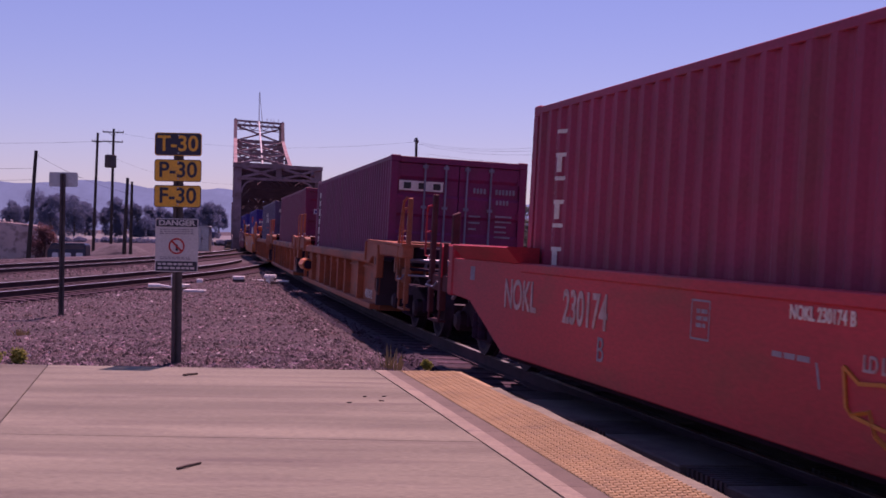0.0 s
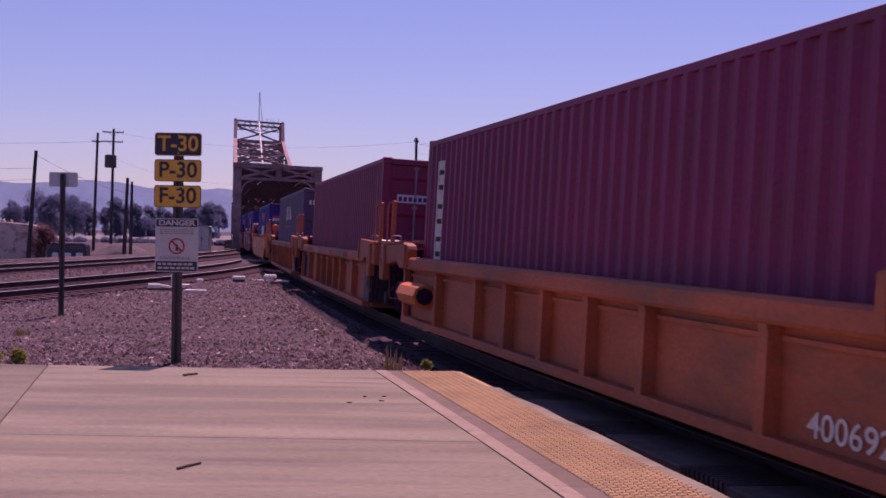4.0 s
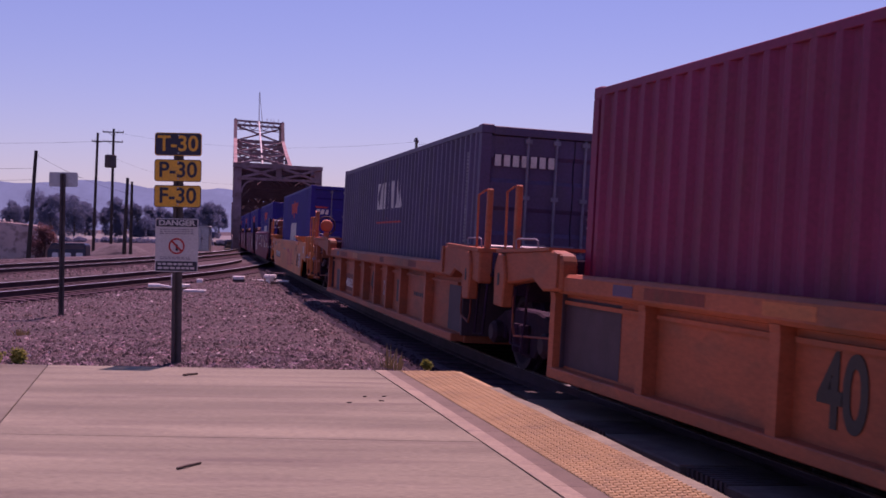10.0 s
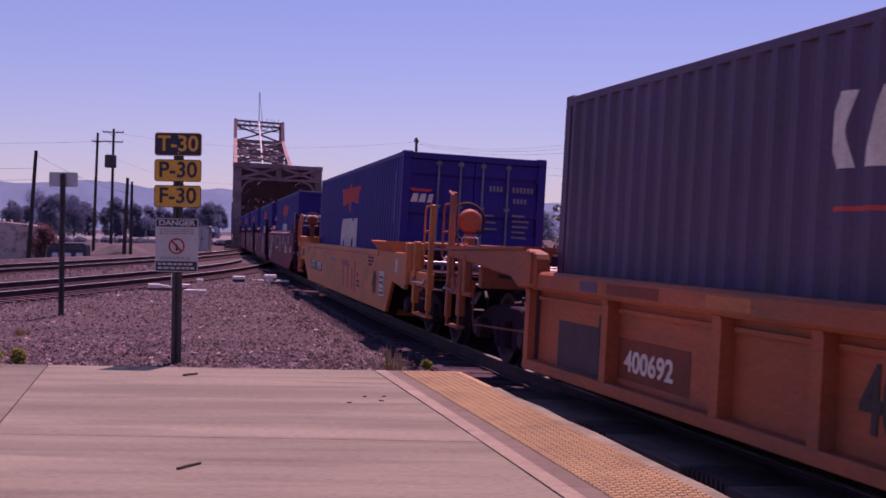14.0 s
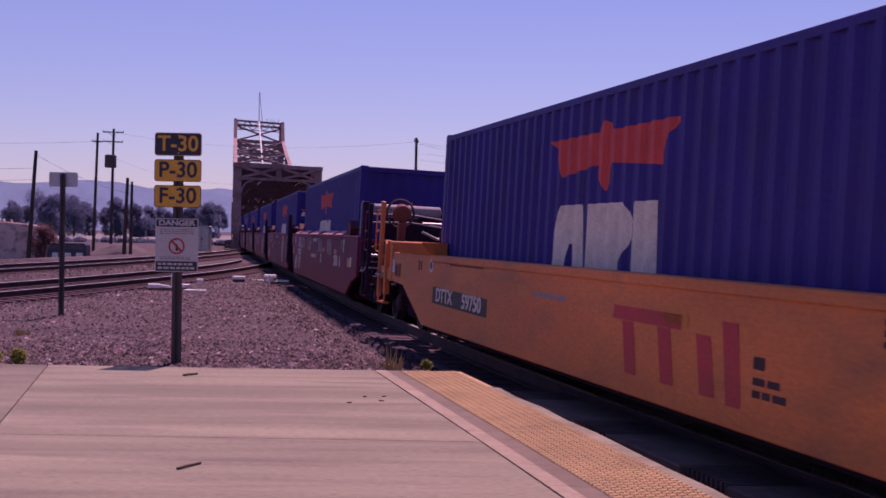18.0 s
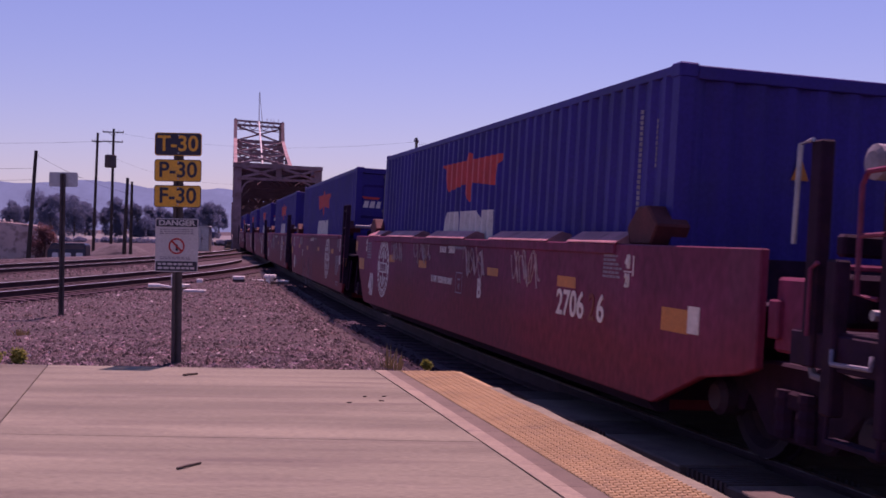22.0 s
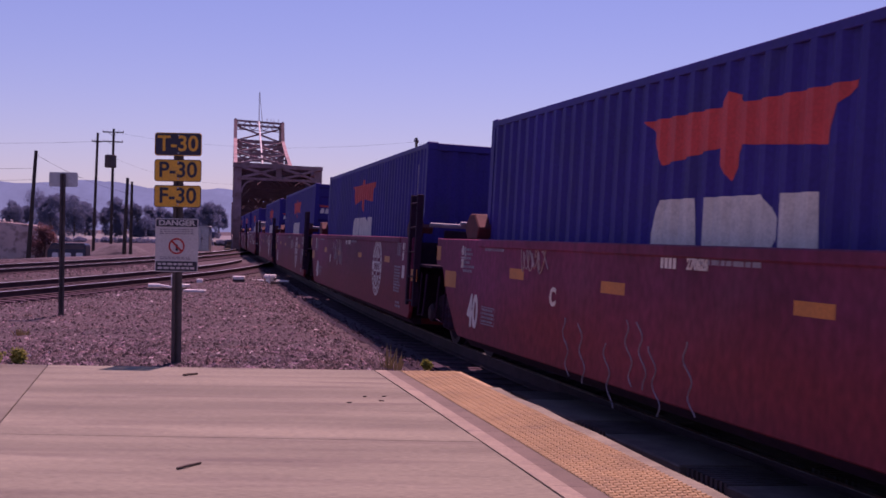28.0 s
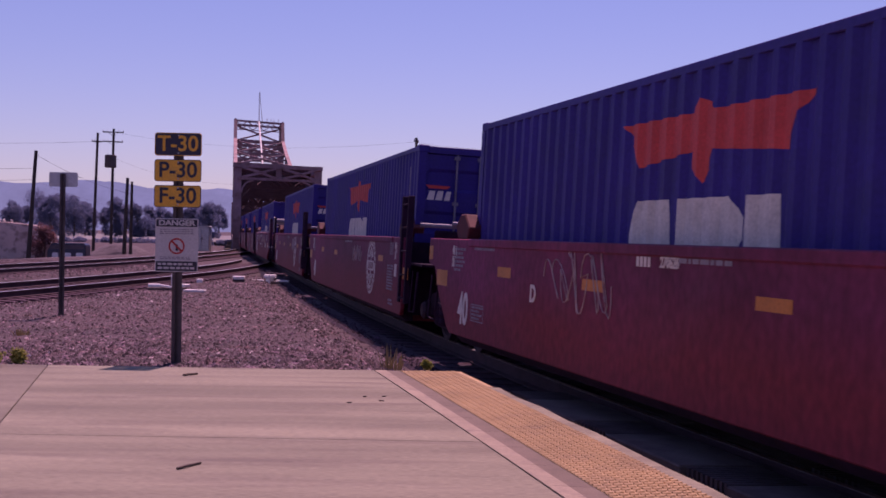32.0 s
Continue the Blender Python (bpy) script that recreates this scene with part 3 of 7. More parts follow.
    # inner frames use the steel colour darkened for shade
    for i in range(1, n + 1):
        a = i * panel
        fr = bar("sway_frame", at_bridge(-half, a, top - 0.1), at_bridge(half, a, top - 0.1), 0.4, span, 0.3, M_STEEL_SHADED)
        bar("sway_strut", at_bridge(-half, a, top - 1.5), at_bridge(half, a, top - 1.5), 0.3, fr, 0.3, M_STEEL_SHADED)
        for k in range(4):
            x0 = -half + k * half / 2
            bar("sway_brace", at_bridge(x0, a, top - (1.4 if k % 2 else 0.1)), at_bridge(x0 + half / 2, a, top - (0.1 if k % 2 else 1.4)), 0.2, fr, mat=M_STEEL_SHADED)
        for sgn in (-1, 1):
            bar("sway_knee", at_bridge(sgn * half, a, top - 3.2), at_bridge(sgn * (half - 1.5), a, top - 1.5), 0.24, fr, mat=M_STEEL_SHADED)
            bar("top_bracing", at_bridge(-sgn * half, a - panel, top), at_bridge(sgn * half, a, top), 0.3, span, mat=M_STEEL_SHADED)
    deck = bar("deck_frame", at_bridge(0, 0, -0.2), at_bridge(0, n * panel, -0.2), 6.6, span, 0.3, M_STEEL_SHADED)
    for o in (-2.8, 2.8):
        bar("guard_timber", at_bridge(o, 0, 0.02), at_bridge(o, n * panel, 0.02), 0.3, deck, 0.2, M_TIE)
    # swing span with its tall middle
    swing = tagged(new("swing_span"), "tall rusty steel truss tower of the swing span", "bridge")
    prof = [(44, 9.3), (54, 11.0), (66, 13.3), (78, 16.0), (80, 19.15), (87, 19.15), (89, 16.0), (101, 13.3), (113, 11.0), (123, 9.3), (135, 9.3), (146, 9.3)]
    for sgn in (-1, 1):
        tr = bar("truss", at_bridge(sgn * half, 44, 0.9), at_bridge(sgn * half, 146, 0.9), 0.6, swing, 0.8)
        for (a, h), (a2, h2) in zip(prof, prof[1:]):
            bar("top_chord", at_bridge(sgn * half, a, h), at_bridge(sgn * half, a2, h2), 0.5, tr)
        for a, h in prof:
            bar("post", at_bridge(sgn * half, a, 0.6), at_bridge(sgn * half, a, h), 0.42 if a in (80, 87) else 0.32, tr)
        for i, ((a, h), (a2, h2)) in enumerate(zip(prof, prof[1:])):
            if a2 - a > 4:
                bar("diagonal", at_bridge(sgn * half, a, 0.9 if i % 2 else h), at_bridge(sgn * half, a2, h2 if i % 2 else 0.9), 0.28, tr)
        bar("side_brace", at_bridge(sgn * half, 80, 19.4), at_bridge(sgn * half, 87, 16.2), 0.2, tr)
        bar("side_brace", at_bridge(sgn * half, 87, 19.4), at_bridge(sgn * half, 80, 16.2), 0.2, tr)
    for a, h in prof:
        fr = bar("sway_frame", at_bridge(-half, a, h), at_bridge(half, a, h), 0.32, swing, 0.3)
        if h > 19:
            bar("sway_strut", at_bridge(-half, a, h - 0.75), at_bridge(half, a, h - 0.75), 0.14, fr)
            for k in range(8):
                x0 = -half + k * half / 4
                bar("lacing", at_bridge(x0, a, h - 0.72 * (k % 2)), at_bridge(x0 + half / 4, a, h - 0.72 * (1 - k % 2)), 0.1, fr)
            if a < 83:
                bar("sway_brace", at_bridge(-half, a, h - 0.75), at_bridge(half, a, h - 3.1), 0.24, fr)
                bar("sway_brace", at_bridge(half, a, h - 0.75), at_bridge(-half, a, h - 3.1), 0.24, fr)
            bar("sway_strut", at_bridge(-half, a, h - 3.2), at_bridge(half, a, h - 3.2), 0.36, fr)
        elif h > 12:
            bar("sway_strut", at_bridge(-half, a, h - 1.5), at_bridge(half, a, h - 1.5), 0.22, fr)
            for k in range(4):
                x0 = -half + k * half / 2
                bar("lacing", at_bridge(x0, a, h - 1.4 * (k % 2)), at_bridge(x0 + half / 2, a, h - 1.4 * (1 - k % 2)), 0.16, fr)
        else:
            bar("sway_strut", at_bridge(-half, a, h - 2.2), at_bridge(half, a, h - 2.2), 0.3, fr, mat=M_STEEL_SHADED)
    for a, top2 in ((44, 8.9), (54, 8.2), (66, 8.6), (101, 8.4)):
        fr = bar("portal_frame", at_bridge(-half, a, top2), at_bridge(half, a, top2), 0.35, swing, 0.35, M_STEEL_SHADED)
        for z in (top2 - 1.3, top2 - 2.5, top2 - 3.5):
            bar("portal_strut", at_bridge(-half, a, z), at_bridge(half, a, z), 0.3, fr, 0.26, M_STEEL_SHADED)
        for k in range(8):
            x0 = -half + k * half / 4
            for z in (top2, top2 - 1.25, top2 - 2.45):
                bar("lacing", at_bridge(x0, a, z - 1.1 * (k % 2)), at_bridge(x0 + half / 4, a, z - 1.1 * (1 - k % 2)), 0.34, fr, mat=M_STEEL_SHADED)
    for a, z0, z1 in ((79, 13.0, 15.9), (79, 10.2, 13.0), (88, 13.0, 15.9)):
        fr = bar("sway_frame", at_bridge(-half, a, z0), at_bridge(half, a, z0), 0.3, swing)
        bar("sway_brace", at_bridge(-half, a, z0), at_bridge(half, a, z1), 0.24, fr)
        bar("sway_brace", at_bridge(half, a, z0), at_bridge(-half, a, z1), 0.24, fr)
        bar("sway_strut", at_bridge(-half, a, (z0 + z1) / 2), at_bridge(half, a, (z0 + z1) / 2), 0.18, fr)
    for (a, h), (a2, h2) in zip(prof[:3], prof[1:4]):
        bar("top_bracing", at_bridge(-half, a, h), at_bridge(half, a2, h2), 0.22, swing)
        bar("top_bracing", at_bridge(half, a, h), at_bridge(-half, a2, h2), 0.22, swing)
        bar("sway_strut", at_bridge(-half, (a + a2) / 2, (h + h2) / 2), at_bridge(half, (a + a2) / 2, (h + h2) / 2), 0.22, swing)
    bm = B()
    tube(bm, [at_bridge(0.25, 60, 9.6), at_bridge(-0.1, 79, 19.1)], 0.14, 6)
    part("stair_pipe", fix(bm), M_WHITE, swing, "pale sloping pipe up the tower")
    for x0, x1, r in ((-0.05, -0.05, 0.09), (0.5, 0.0, 0.05)):
        bm = B()
        tube(bm, [at_bridge(x0, 81, 19.1), at_bridge(x1, 81, 24.0)], r, 6, 0.04)
        part("mast", fix(bm), M_GALV, swing, "thin grey mast on the tower")
    for x0 in (1.2, 1.8, 2.3, 3.0):
        bar("top_rail_post", at_bridge(x0, 80, 19.1), at_bridge(x0, 80, 19.8), 0.07, swing)
    # further spans over the river
    for k in range(6):
        copy_thing(span, Matrix.Translation(BRIDGE_DIR * (147.0 + 43.0 * k)))
    # abutment and pier
    bm = B()
    slab(bm, [tuple(at_bridge(a, b, 0)[:2]) for a, b in ((-5.2, -0.8), (5.2, -0.8), (5.2, 4), (-5.2, 4))], -4.5, -1.05)
    tagged(part("bridge_abutment", soften(bm, 0.08), M_CONCRETE_OLD, None), "stained grey concrete bridge abutment", "abutment", kind="structure")
    for along in (44, 83, 146):
        bm = B()
        slab(bm, [tuple(at_bridge(a, along + b, 0)[:2]) for a, b in ((-5, -1.5), (5, -1.5), (5, 1.5), (-5, 1.5))], -6, -0.8)
        tagged(part("bridge_pier", soften(bm, 0.1), M_CONCRETE_OLD, None), "grey concrete pier under the bridge", "pier", kind="structure")


make_bridge()


# ---- distance ----
def make_far():
    w = raw_object("river", [(-3000, 400, -2.3), (600, 400, -2.3), (600, 900, -2.3), (-3000, 900, -2.3)], [(0, 1, 2, 3)], M_WATER)
    tagged(w, "pale smooth river beyond the yard", "river", kind="structure")
    rng = random.Random(3)
    verts, faces = [], []
    n = 160
    for i in range(n + 1):
        x = -2600 + 4400 * i / n
        h = 118 + 22 * math.sin(i * 0.11 + 1.0) + 11 * math.sin(i * 0.37) + 5 * noise.noise(Vector((i * 0.6, 0, 0))) - max(0, x - 100) * 0.035 - 20 * smooth(-900, -400, x) + 44 * (1 - smooth(-1450, -950, x))
        verts += [(x, 3400, -10), (x, 3700, h)]
    faces = [(2 * i, 2 * i + 2, 2 * i + 3, 2 * i + 1) for i in range(n)]
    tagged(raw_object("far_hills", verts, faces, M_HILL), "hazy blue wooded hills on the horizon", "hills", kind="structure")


make_far()


def clump_mesh(name, blobs, leaves, leaf, seed, mat, parent, squash=1.0):
    """A crown of many small leaves set in overlapping uneven clumps."""
    rng = np.random.default_rng(seed)
    verts, faces = [], []
    share = np.array([b[3] ** 2 for b in blobs])
    share = share / share.sum()
    for (bx, by, bz, br), sh in zip(blobs, share):
        n = max(8, int(leaves * sh))
        d = rng.normal(size=(n, 3))
        d /= np.linalg.norm(d, axis=1)[:, None]
        r = br * (0.55 + 0.5 * rng.random(n)) * (1 + 0.25 * np.sin(d[:, 0] * 5 + bx) * np.sin(d[:, 2] * 6 + by))
        c = np.array((bx, by, bz)) + d * r[:, None] * np.array((1, 1, squash))
        a = rng.normal(size=(n, 3))
        a /= np.linalg.norm(a, axis=1)[:, None]
        b = np.cross(a, rng.normal(size=(n, 3)))
        b /= np.linalg.norm(b, axis=1)[:, None]
        sz = leaf * (0.6 + 0.8 * rng.random((n, 1)))
        quad = np.stack([c - a * sz, c + b * sz * 0.5, c + a * sz, c - b * sz * 0.5], 1)
        k = len(verts)
        verts += quad.reshape(-1, 3).tolist()
        faces += [(k + 4 * i, k + 4 * i + 1, k + 4 * i + 2, k + 4 * i + 3) for i in range(n)]
    return raw_object(name, verts, faces, mat, parent)


def make_tree(x, y, h, width, seed, label, leaf=0.5, leaves=1500, name="tree", mat=None, z0=None, low=0.25):
    z0 = ground_z(x, y) if z0 is None else z0
    rng = random.Random(seed)
    t = tagged(new(name), label, "tree" if name == "tree" else "bush", group="trees" if name == "tree" else "bushes")
    t.location = (x, y, z0)
    bm = B()
    tube(bm, [(0, 0, -0.1), (0.02 * h, 0, h * 0.3), (0.0, 0.03 * h, h * 0.75)], 0.03 * h, 7, 0.008 * h)
    tr = part("trunk", fix(bm), M_BARK, t)
    blobs = []
    for i in range(9):
        a, f = rng.random() * 6.28, low + (0.93 - low) * rng.random()
        rr = width * 0.5 * (0.75 if f < 0.7 else 0.45) * rng.random() ** 0.5
        if width < 0.3 * h:
            f = low + (1.0 - low) * (i + rng.random()) / 9
            rr *= 1.3 * (1.05 - f)
        q = (math.cos(a) * rr, math.sin(a) * rr, h * f)
        blobs.append((*q, width * (0.2 + 0.16 * rng.random()) * (1.25 * (1.15 - f) + 0.1 if width < 0.3 * h else 1.0)))
        bm = B()
        tube(bm, [(0, 0, h * f * 0.55), (q[0] * 0.6, q[1] * 0.6, h * f * 0.85), q], 0.012 * h, 5, 0.004 * h)
        part("limb", fix(bm), M_BARK, tr)
    if width >= 0.3 * h:
        blobs.append((0, 0, h * 0.85, width * 0.22))
    clump_mesh("crown", blobs, leaves, leaf, seed, mat or M_LEAF, t)
    return t


# river-bank trees far off
far_trees = [(20, 362, 26), (45, 372, 22), (70, 350, 34), (88, 352, 30), (108, 356, 34), (130, 353, 36), (150, 362, 24), (186, 372, 22), (204, 362, 26), (222, 366, 26), (243, 368, 26), (262, 374, 22), (283, 374, 24), (338, 371, 24), (352, 366, 26), (368, 366, 28), (386, 370, 22), (8, 378, 18), (300, 380, 18), (318, 380, 18)] + [(600 + 45 * k, 388 - 7 * (k % 3), 42) for k in range(22)]
for i, (px, py, wpx) in enumerate(far_trees):
    d = 560 + 25 * ((i * 7) % 5)
    sx = d / 2101.4
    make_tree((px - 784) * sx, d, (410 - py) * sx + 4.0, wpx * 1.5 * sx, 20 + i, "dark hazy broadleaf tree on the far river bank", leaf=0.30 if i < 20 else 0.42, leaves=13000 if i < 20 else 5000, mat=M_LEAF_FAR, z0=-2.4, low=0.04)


rng_bank = random.Random(12)
for i in range(16):
    bx = -128 + 5.2 * i + 2 * rng_bank.random()
    low = [(bx + 2.4 * (rng_bank.random() - 0.5) * 2, 330 + 3 * rng_bank.random(), -2.2 + 0.5 * rng_bank.random(), 0.9 + 0.7 * rng_bank.random()) for j in range(5)]
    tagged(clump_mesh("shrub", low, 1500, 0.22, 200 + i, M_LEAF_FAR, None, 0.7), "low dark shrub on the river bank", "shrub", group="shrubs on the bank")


# ---- shipping containers ----
def rounded(x0, x1, z0, z1, r, n=4):
    out = []
    for cx, cz, a in ((x1 - r, z1 - r, 0), (x0 + r, z1 - r, 90), (x0 + r, z0 + r, 180), (x1 - r, z0 + r, 270)):
        out += [(cx + r * math.cos(radians(a + 90 * k / n)), cz + r * math.sin(radians(a + 90 * k / n))) for k in range(n + 1)]
    return out


def mark_bars(name, bm, mat, parent):
    return tagged(part(name, bm, mat, parent), kind="stuff")


BOX_FLOOR, BOX_TOP, BOX_HALF, BOX_END = 0.31, 2.90, 1.219, 6.096
WAVE = 0.278


def wave_depth(y):
    """How far the pressed side lies behind its outer flats at y."""
    t = (y / WAVE) % 1.0
    if t < 0.26:
        return 0.0
    if t < 0.50:
        return 0.036 * (t - 0.26) / 0.24
    if t < 0.76:
        return 0.036
    return 0.036 * (1 - (t - 0.76) / 0.24)


def wave_knots(a, b):
    out = [a]
    k = math.floor(a / WAVE)
    while k * WAVE < b:
        for t in (0.0, 0.26, 0.50, 0.76):
            y = (k + t) * WAVE
            if a + 1e-4 < y < b - 1e-4:
                out.append(y)
        k += 1
    return out + [b]


def pressed_sheet(bm, a, b, z0, z1, at, thick=0.005):
    """A corrugated sheet from a to b; at(u, depth, z) gives a place."""
    ks = wave_knots(a, b)
    rows = []
    for off in (0.0, thick):
        rows.append([[bm.verts.new(at(u, wave_depth(u) + off, z)) for z in (z0, z1)] for u in ks])
    for r in rows:
        for p, q in zip(r, r[1:]):
            bm.faces.new((p[0], q[0], q[1], p[1]))
    for o, i in ((rows[0][0], rows[1][0]), (rows[0][-1], rows[1][-1])):
        bm.faces.new((o[0], o[1], i[1], i[0]))
    return fix(bm)


def clip(poly, axis, lim, keep_above):
    out = []
    for p, q in zip(poly, poly[1:] + poly[:1]):
        a, b = p[axis] - lim, q[axis] - lim
        if not keep_above:
            a, b = -a, -b
        if a >= 0:
            out.append(p)
        if (a >= 0) != (b >= 0):
            t = a / (a - b)
            out.append((p[0] + (q[0] - p[0]) * t, p[1] + (q[1] - p[1]) * t))
    return out


def paint_on_side(bm, poly, x=-BOX_HALF, waved=True, lift=0.003):
    """Paint of the given (y, z) outline that lies on the near side and follows its folds."""
    ya, yb = min(p[0] for p in poly), max(p[0] for p in poly)
    ks = wave_knots(ya, yb) if waved else [ya, yb]
    for a, b in zip(ks, ks[1:]):
        c = clip(clip(poly, 0, a, True), 0, b, False)
        if len(c) >= 3:
            try:
                bm.faces.new([bm.verts.new((x - lift + (wave_depth(min(max(y, a + 1e-6), b - 1e-6)) if waved else 0), y, z)) for y, z in c])
            except ValueError:
                pass
    return bm


def weld(bm):
    bmesh.ops.remove_doubles(bm, verts=bm.verts[:], dist=0.0005)
    return bm


def paint_on_end(bm, x0, x1, z0, z1, y):
    bm.faces.new([bm.verts.new(p) for p in ((x0, y, z0), (x1, y, z0), (x1, y, z1), (x0, y, z1))])


def lettering(name, body, size, mat, parent, m, depth=0.003, bold=0.0, squeeze=1.0):
    """Solid letters of the built-in font at the pose m, centred."""
    cu = bpy.data.curves.new("letters", "FONT")
    cu.body, cu.size, cu.extrude, cu.offset = body, size, depth, bold
    cu.align_x, cu.align_y = "CENTER", "CENTER"
    tmp = bpy.data.objects.new("letters", cu)
    me = bpy.data.meshes.new_from_object(tmp)
    bpy.data.objects.remove(tmp)
    bpy.data.curves.remove(cu)
    me.materials.append(mat)
    me.transform(Matrix.Diagonal((squeeze, 1, 1, 1)))
    ob = new(name, me)
    ob.parent = parent
    ob.matrix_basis = m
    return ob


def on_side(y, z, x):
    """A pose for letters on the near side, read by one who stands beside the track."""
    return Matrix(((0, 0, -1, x), (-1, 0, 0, y), (0, 1, 0, z), (0, 0, 0, 1)))


def bars_on_side(bm, y, z, rows, length, pitch, x, seed=0, hi=0.6):
    """Lines too worn to read, as short bars; y is the start, running forward."""
    rng = random.Random(seed)
    for i in range(rows):
        u = y
        end = y - length * (0.7 + 0.3 * rng.random())
        while u > end:
            w = pitch * (0.8 + 1.6 * rng.random())
            paint_on_side(bm, [(u, z - i * pitch), (u - w, z - i * pitch), (u - w, z - i * pitch + pitch * hi), (u, z - i * pitch + pitch * hi)], x, False)
            u -= w + pitch * 0.35


def shipping_container(mat, label, doors=True, group="containers on the train"):
    root = tagged(new("shipping_container"), label, "shipping container", group=group)
    h, e = BOX_HALF, BOX_END
    for sgn in (-1, 1):
        bm = B()
        pressed_sheet(bm, -e + 0.11, e - 0.11, BOX_FLOOR + 0.15, BOX_TOP - 0.08, lambda u, d, z: (sgn * (h - d), u, z))
        side = part("side_panel", bm, mat, root)
        bm = B()
        box(bm, sgn * h - 0.035 * (sgn > 0) - 0.0, sgn * h + 0.035 * (sgn < 0), -e + 0.15, e - 0.15, BOX_TOP - 0.085, BOX_TOP - 0.012)
        part("top_rail", soften(bm, 0.006), mat, root)
        bm = B()
        box(bm, sgn * h - 0.06 * (sgn > 0), sgn * h + 0.06 * (sgn < 0), -e + 0.15, e - 0.15, BOX_FLOOR, BOX_FLOOR + 0.16)
        part("bottom_rail", soften(bm, 0.008), mat, root)
    for sy in (-1, 1):
        for sx in (-1, 1):
            bm = B()
            slab(bm, [(sx * (h - 0.002), sy * (e - 0.002)), (sx * (h - 0.002), sy * (e - 0.13)), (sx * (h - 0.03), sy * (e - 0.13)), (sx * (h - 0.05), sy * (e - 0.05)), (sx * (h - 0.13), sy * (e - 0.03)), (sx * (h - 0.13), sy * (e - 0.002))], BOX_FLOOR + 0.11, BOX_TOP - 0.11)
            part("corner_post", fix(bm), mat, root)
            for z0 in (BOX_FLOOR - 0.004, BOX_TOP - 0.112):
                bm = B()
                xa, ya = sx * h, sy * e
                box(bm, min(xa, xa - sx * 0.162), max(xa, xa - sx * 0.162), min(ya, ya - sy * 0.178), max(ya, ya - sy * 0.178), z0, z0 + 0.118)
                part("corner_casting", soften(bm, 0.012), mat, root)
        bm = B()
        box(bm, -h + 0.16, h - 0.16, sy * e - 0.09 * (sy > 0), sy * e + 0.09 * (sy < 0), BOX_TOP - 0.12, BOX_TOP - 0.012)
        part("end_header", soften(bm, 0.008), mat, root)
        bm = B()
        box(bm, -h + 0.16, h - 0.16, sy * e - 0.09 * (sy > 0), sy * e + 0.09 * (sy < 0), BOX_FLOOR, BOX_FLOOR + 0.14)
        part("end_sill", soften(bm, 0.008), mat, root)
        if doors and sy < 0:
            for sx in (-1, 1):
                bm = B()
                x0, x1 = (-h + 0.13, -0.008) if sx < 0 else (0.008, h - 0.13)
                ks = [BOX_FLOOR + 0.15, BOX_FLOOR + 0.45, BOX_FLOOR + 0.5, BOX_FLOOR + 0.75, BOX_FLOOR + 0.8, 1.55, 1.6, 1.85, 1.9, 2.2, 2.25, 2.5, 2.55, BOX_TOP - 0.13]
                dep = [0, 0, 0.028, 0.028, 0, 0, 0.028, 0.028, 0, 0, 0.028, 0.028, 0, 0]
                pts = [(-e + 0.035 + d, z) for d, z in zip(dep, ks)] + [(-e + 0.09, BOX_TOP - 0.13), (-e + 0.09, BOX_FLOOR + 0.15)]
                low = [bm.verts.new((x0, y, z)) for y, z in pts]
                top = [bm.verts.new((x1, y, z)) for y, z in pts]
                bm.faces.new(low), bm.faces.new(top[::-1])
                for i in range(len(pts)):
                    bm.faces.new((low[i], top[i], top[(i + 1) % len(pts)], low[(i + 1) % len(pts)]))
                door = part("door", fix(bm), mat, root)
                for rx in ((-0.61, -0.24) if sx < 0 else (0.14, 0.57)):
                    bm = B()
                    tube(bm, [(rx, -e + 0.02, BOX_FLOOR + 0.06), (rx, -e + 0.02, BOX_TOP - 0.05)], 0.017, 6)
                    for z in (0.55, 1.3, 2.0, 2.7):
                        box(bm, rx - 0.045, rx + 0.045, -e + 0.005, -e + 0.04, z, z + 0.05)
                    box(bm, rx - 0.02, rx + 0.28 * (1 if rx < 0 else -1) if rx < 0 else rx + 0.02, -e - 0.002, -e + 0.012, 1.42, 1.45)
                    part("lock_rod", fix(bm), M_ROD, door, "grey steel lock rod")
                for hz in (0.7, 1.3, 1.9, 2.5):
                    bm = B()
                    box(bm, *sorted((sx * (h - 0.17), sx * (h - 0.10))), -e + 0.01, -e + 0.05, hz, hz + 0.12)
                    part("hinge", fix(bm), mat, door)
        else:
            bm = B()
            pressed_sheet(bm, -h + 0.12, h - 0.12, BOX_FLOOR + 0.13, BOX_TOP - 0.1, lambda u, d, z: (u, sy * (e - 0.02 - d), z))
            part("end_panel", bm, mat, root)
    bm = B()
    box(bm, -h + 0.03, h - 0.03, -e + 0.05, e - 0.05, BOX_TOP - 0.03, BOX_TOP - 0.016)
    part("roof", fix(bm), mat, root)
    bm = B()
    box(bm, -h + 0.05, h - 0.05, -e + 0.1, e - 0.1, BOX_FLOOR + 0.12, BOX_FLOOR + 0.16)
    part("floor", fix(bm), M_TIE, root)
    return root


def side_codes(root, long=20, short=9):
    """Two upright lines of small faded print near the front end of the near side."""
    bm = B()
    for y, z0, n in ((-5.32, 2.60, long), (-5.63, 2.50, short)):
        for j in range(n):
            z = z0 - j * 0.045
            paint_on_side(bm, [(y, z), (y, z - 0.034), (y - 0.03, z - 0.034), (y - 0.03, z)])
    mark_bars("side_code_print", bm, M_MARK_FAINT, root)


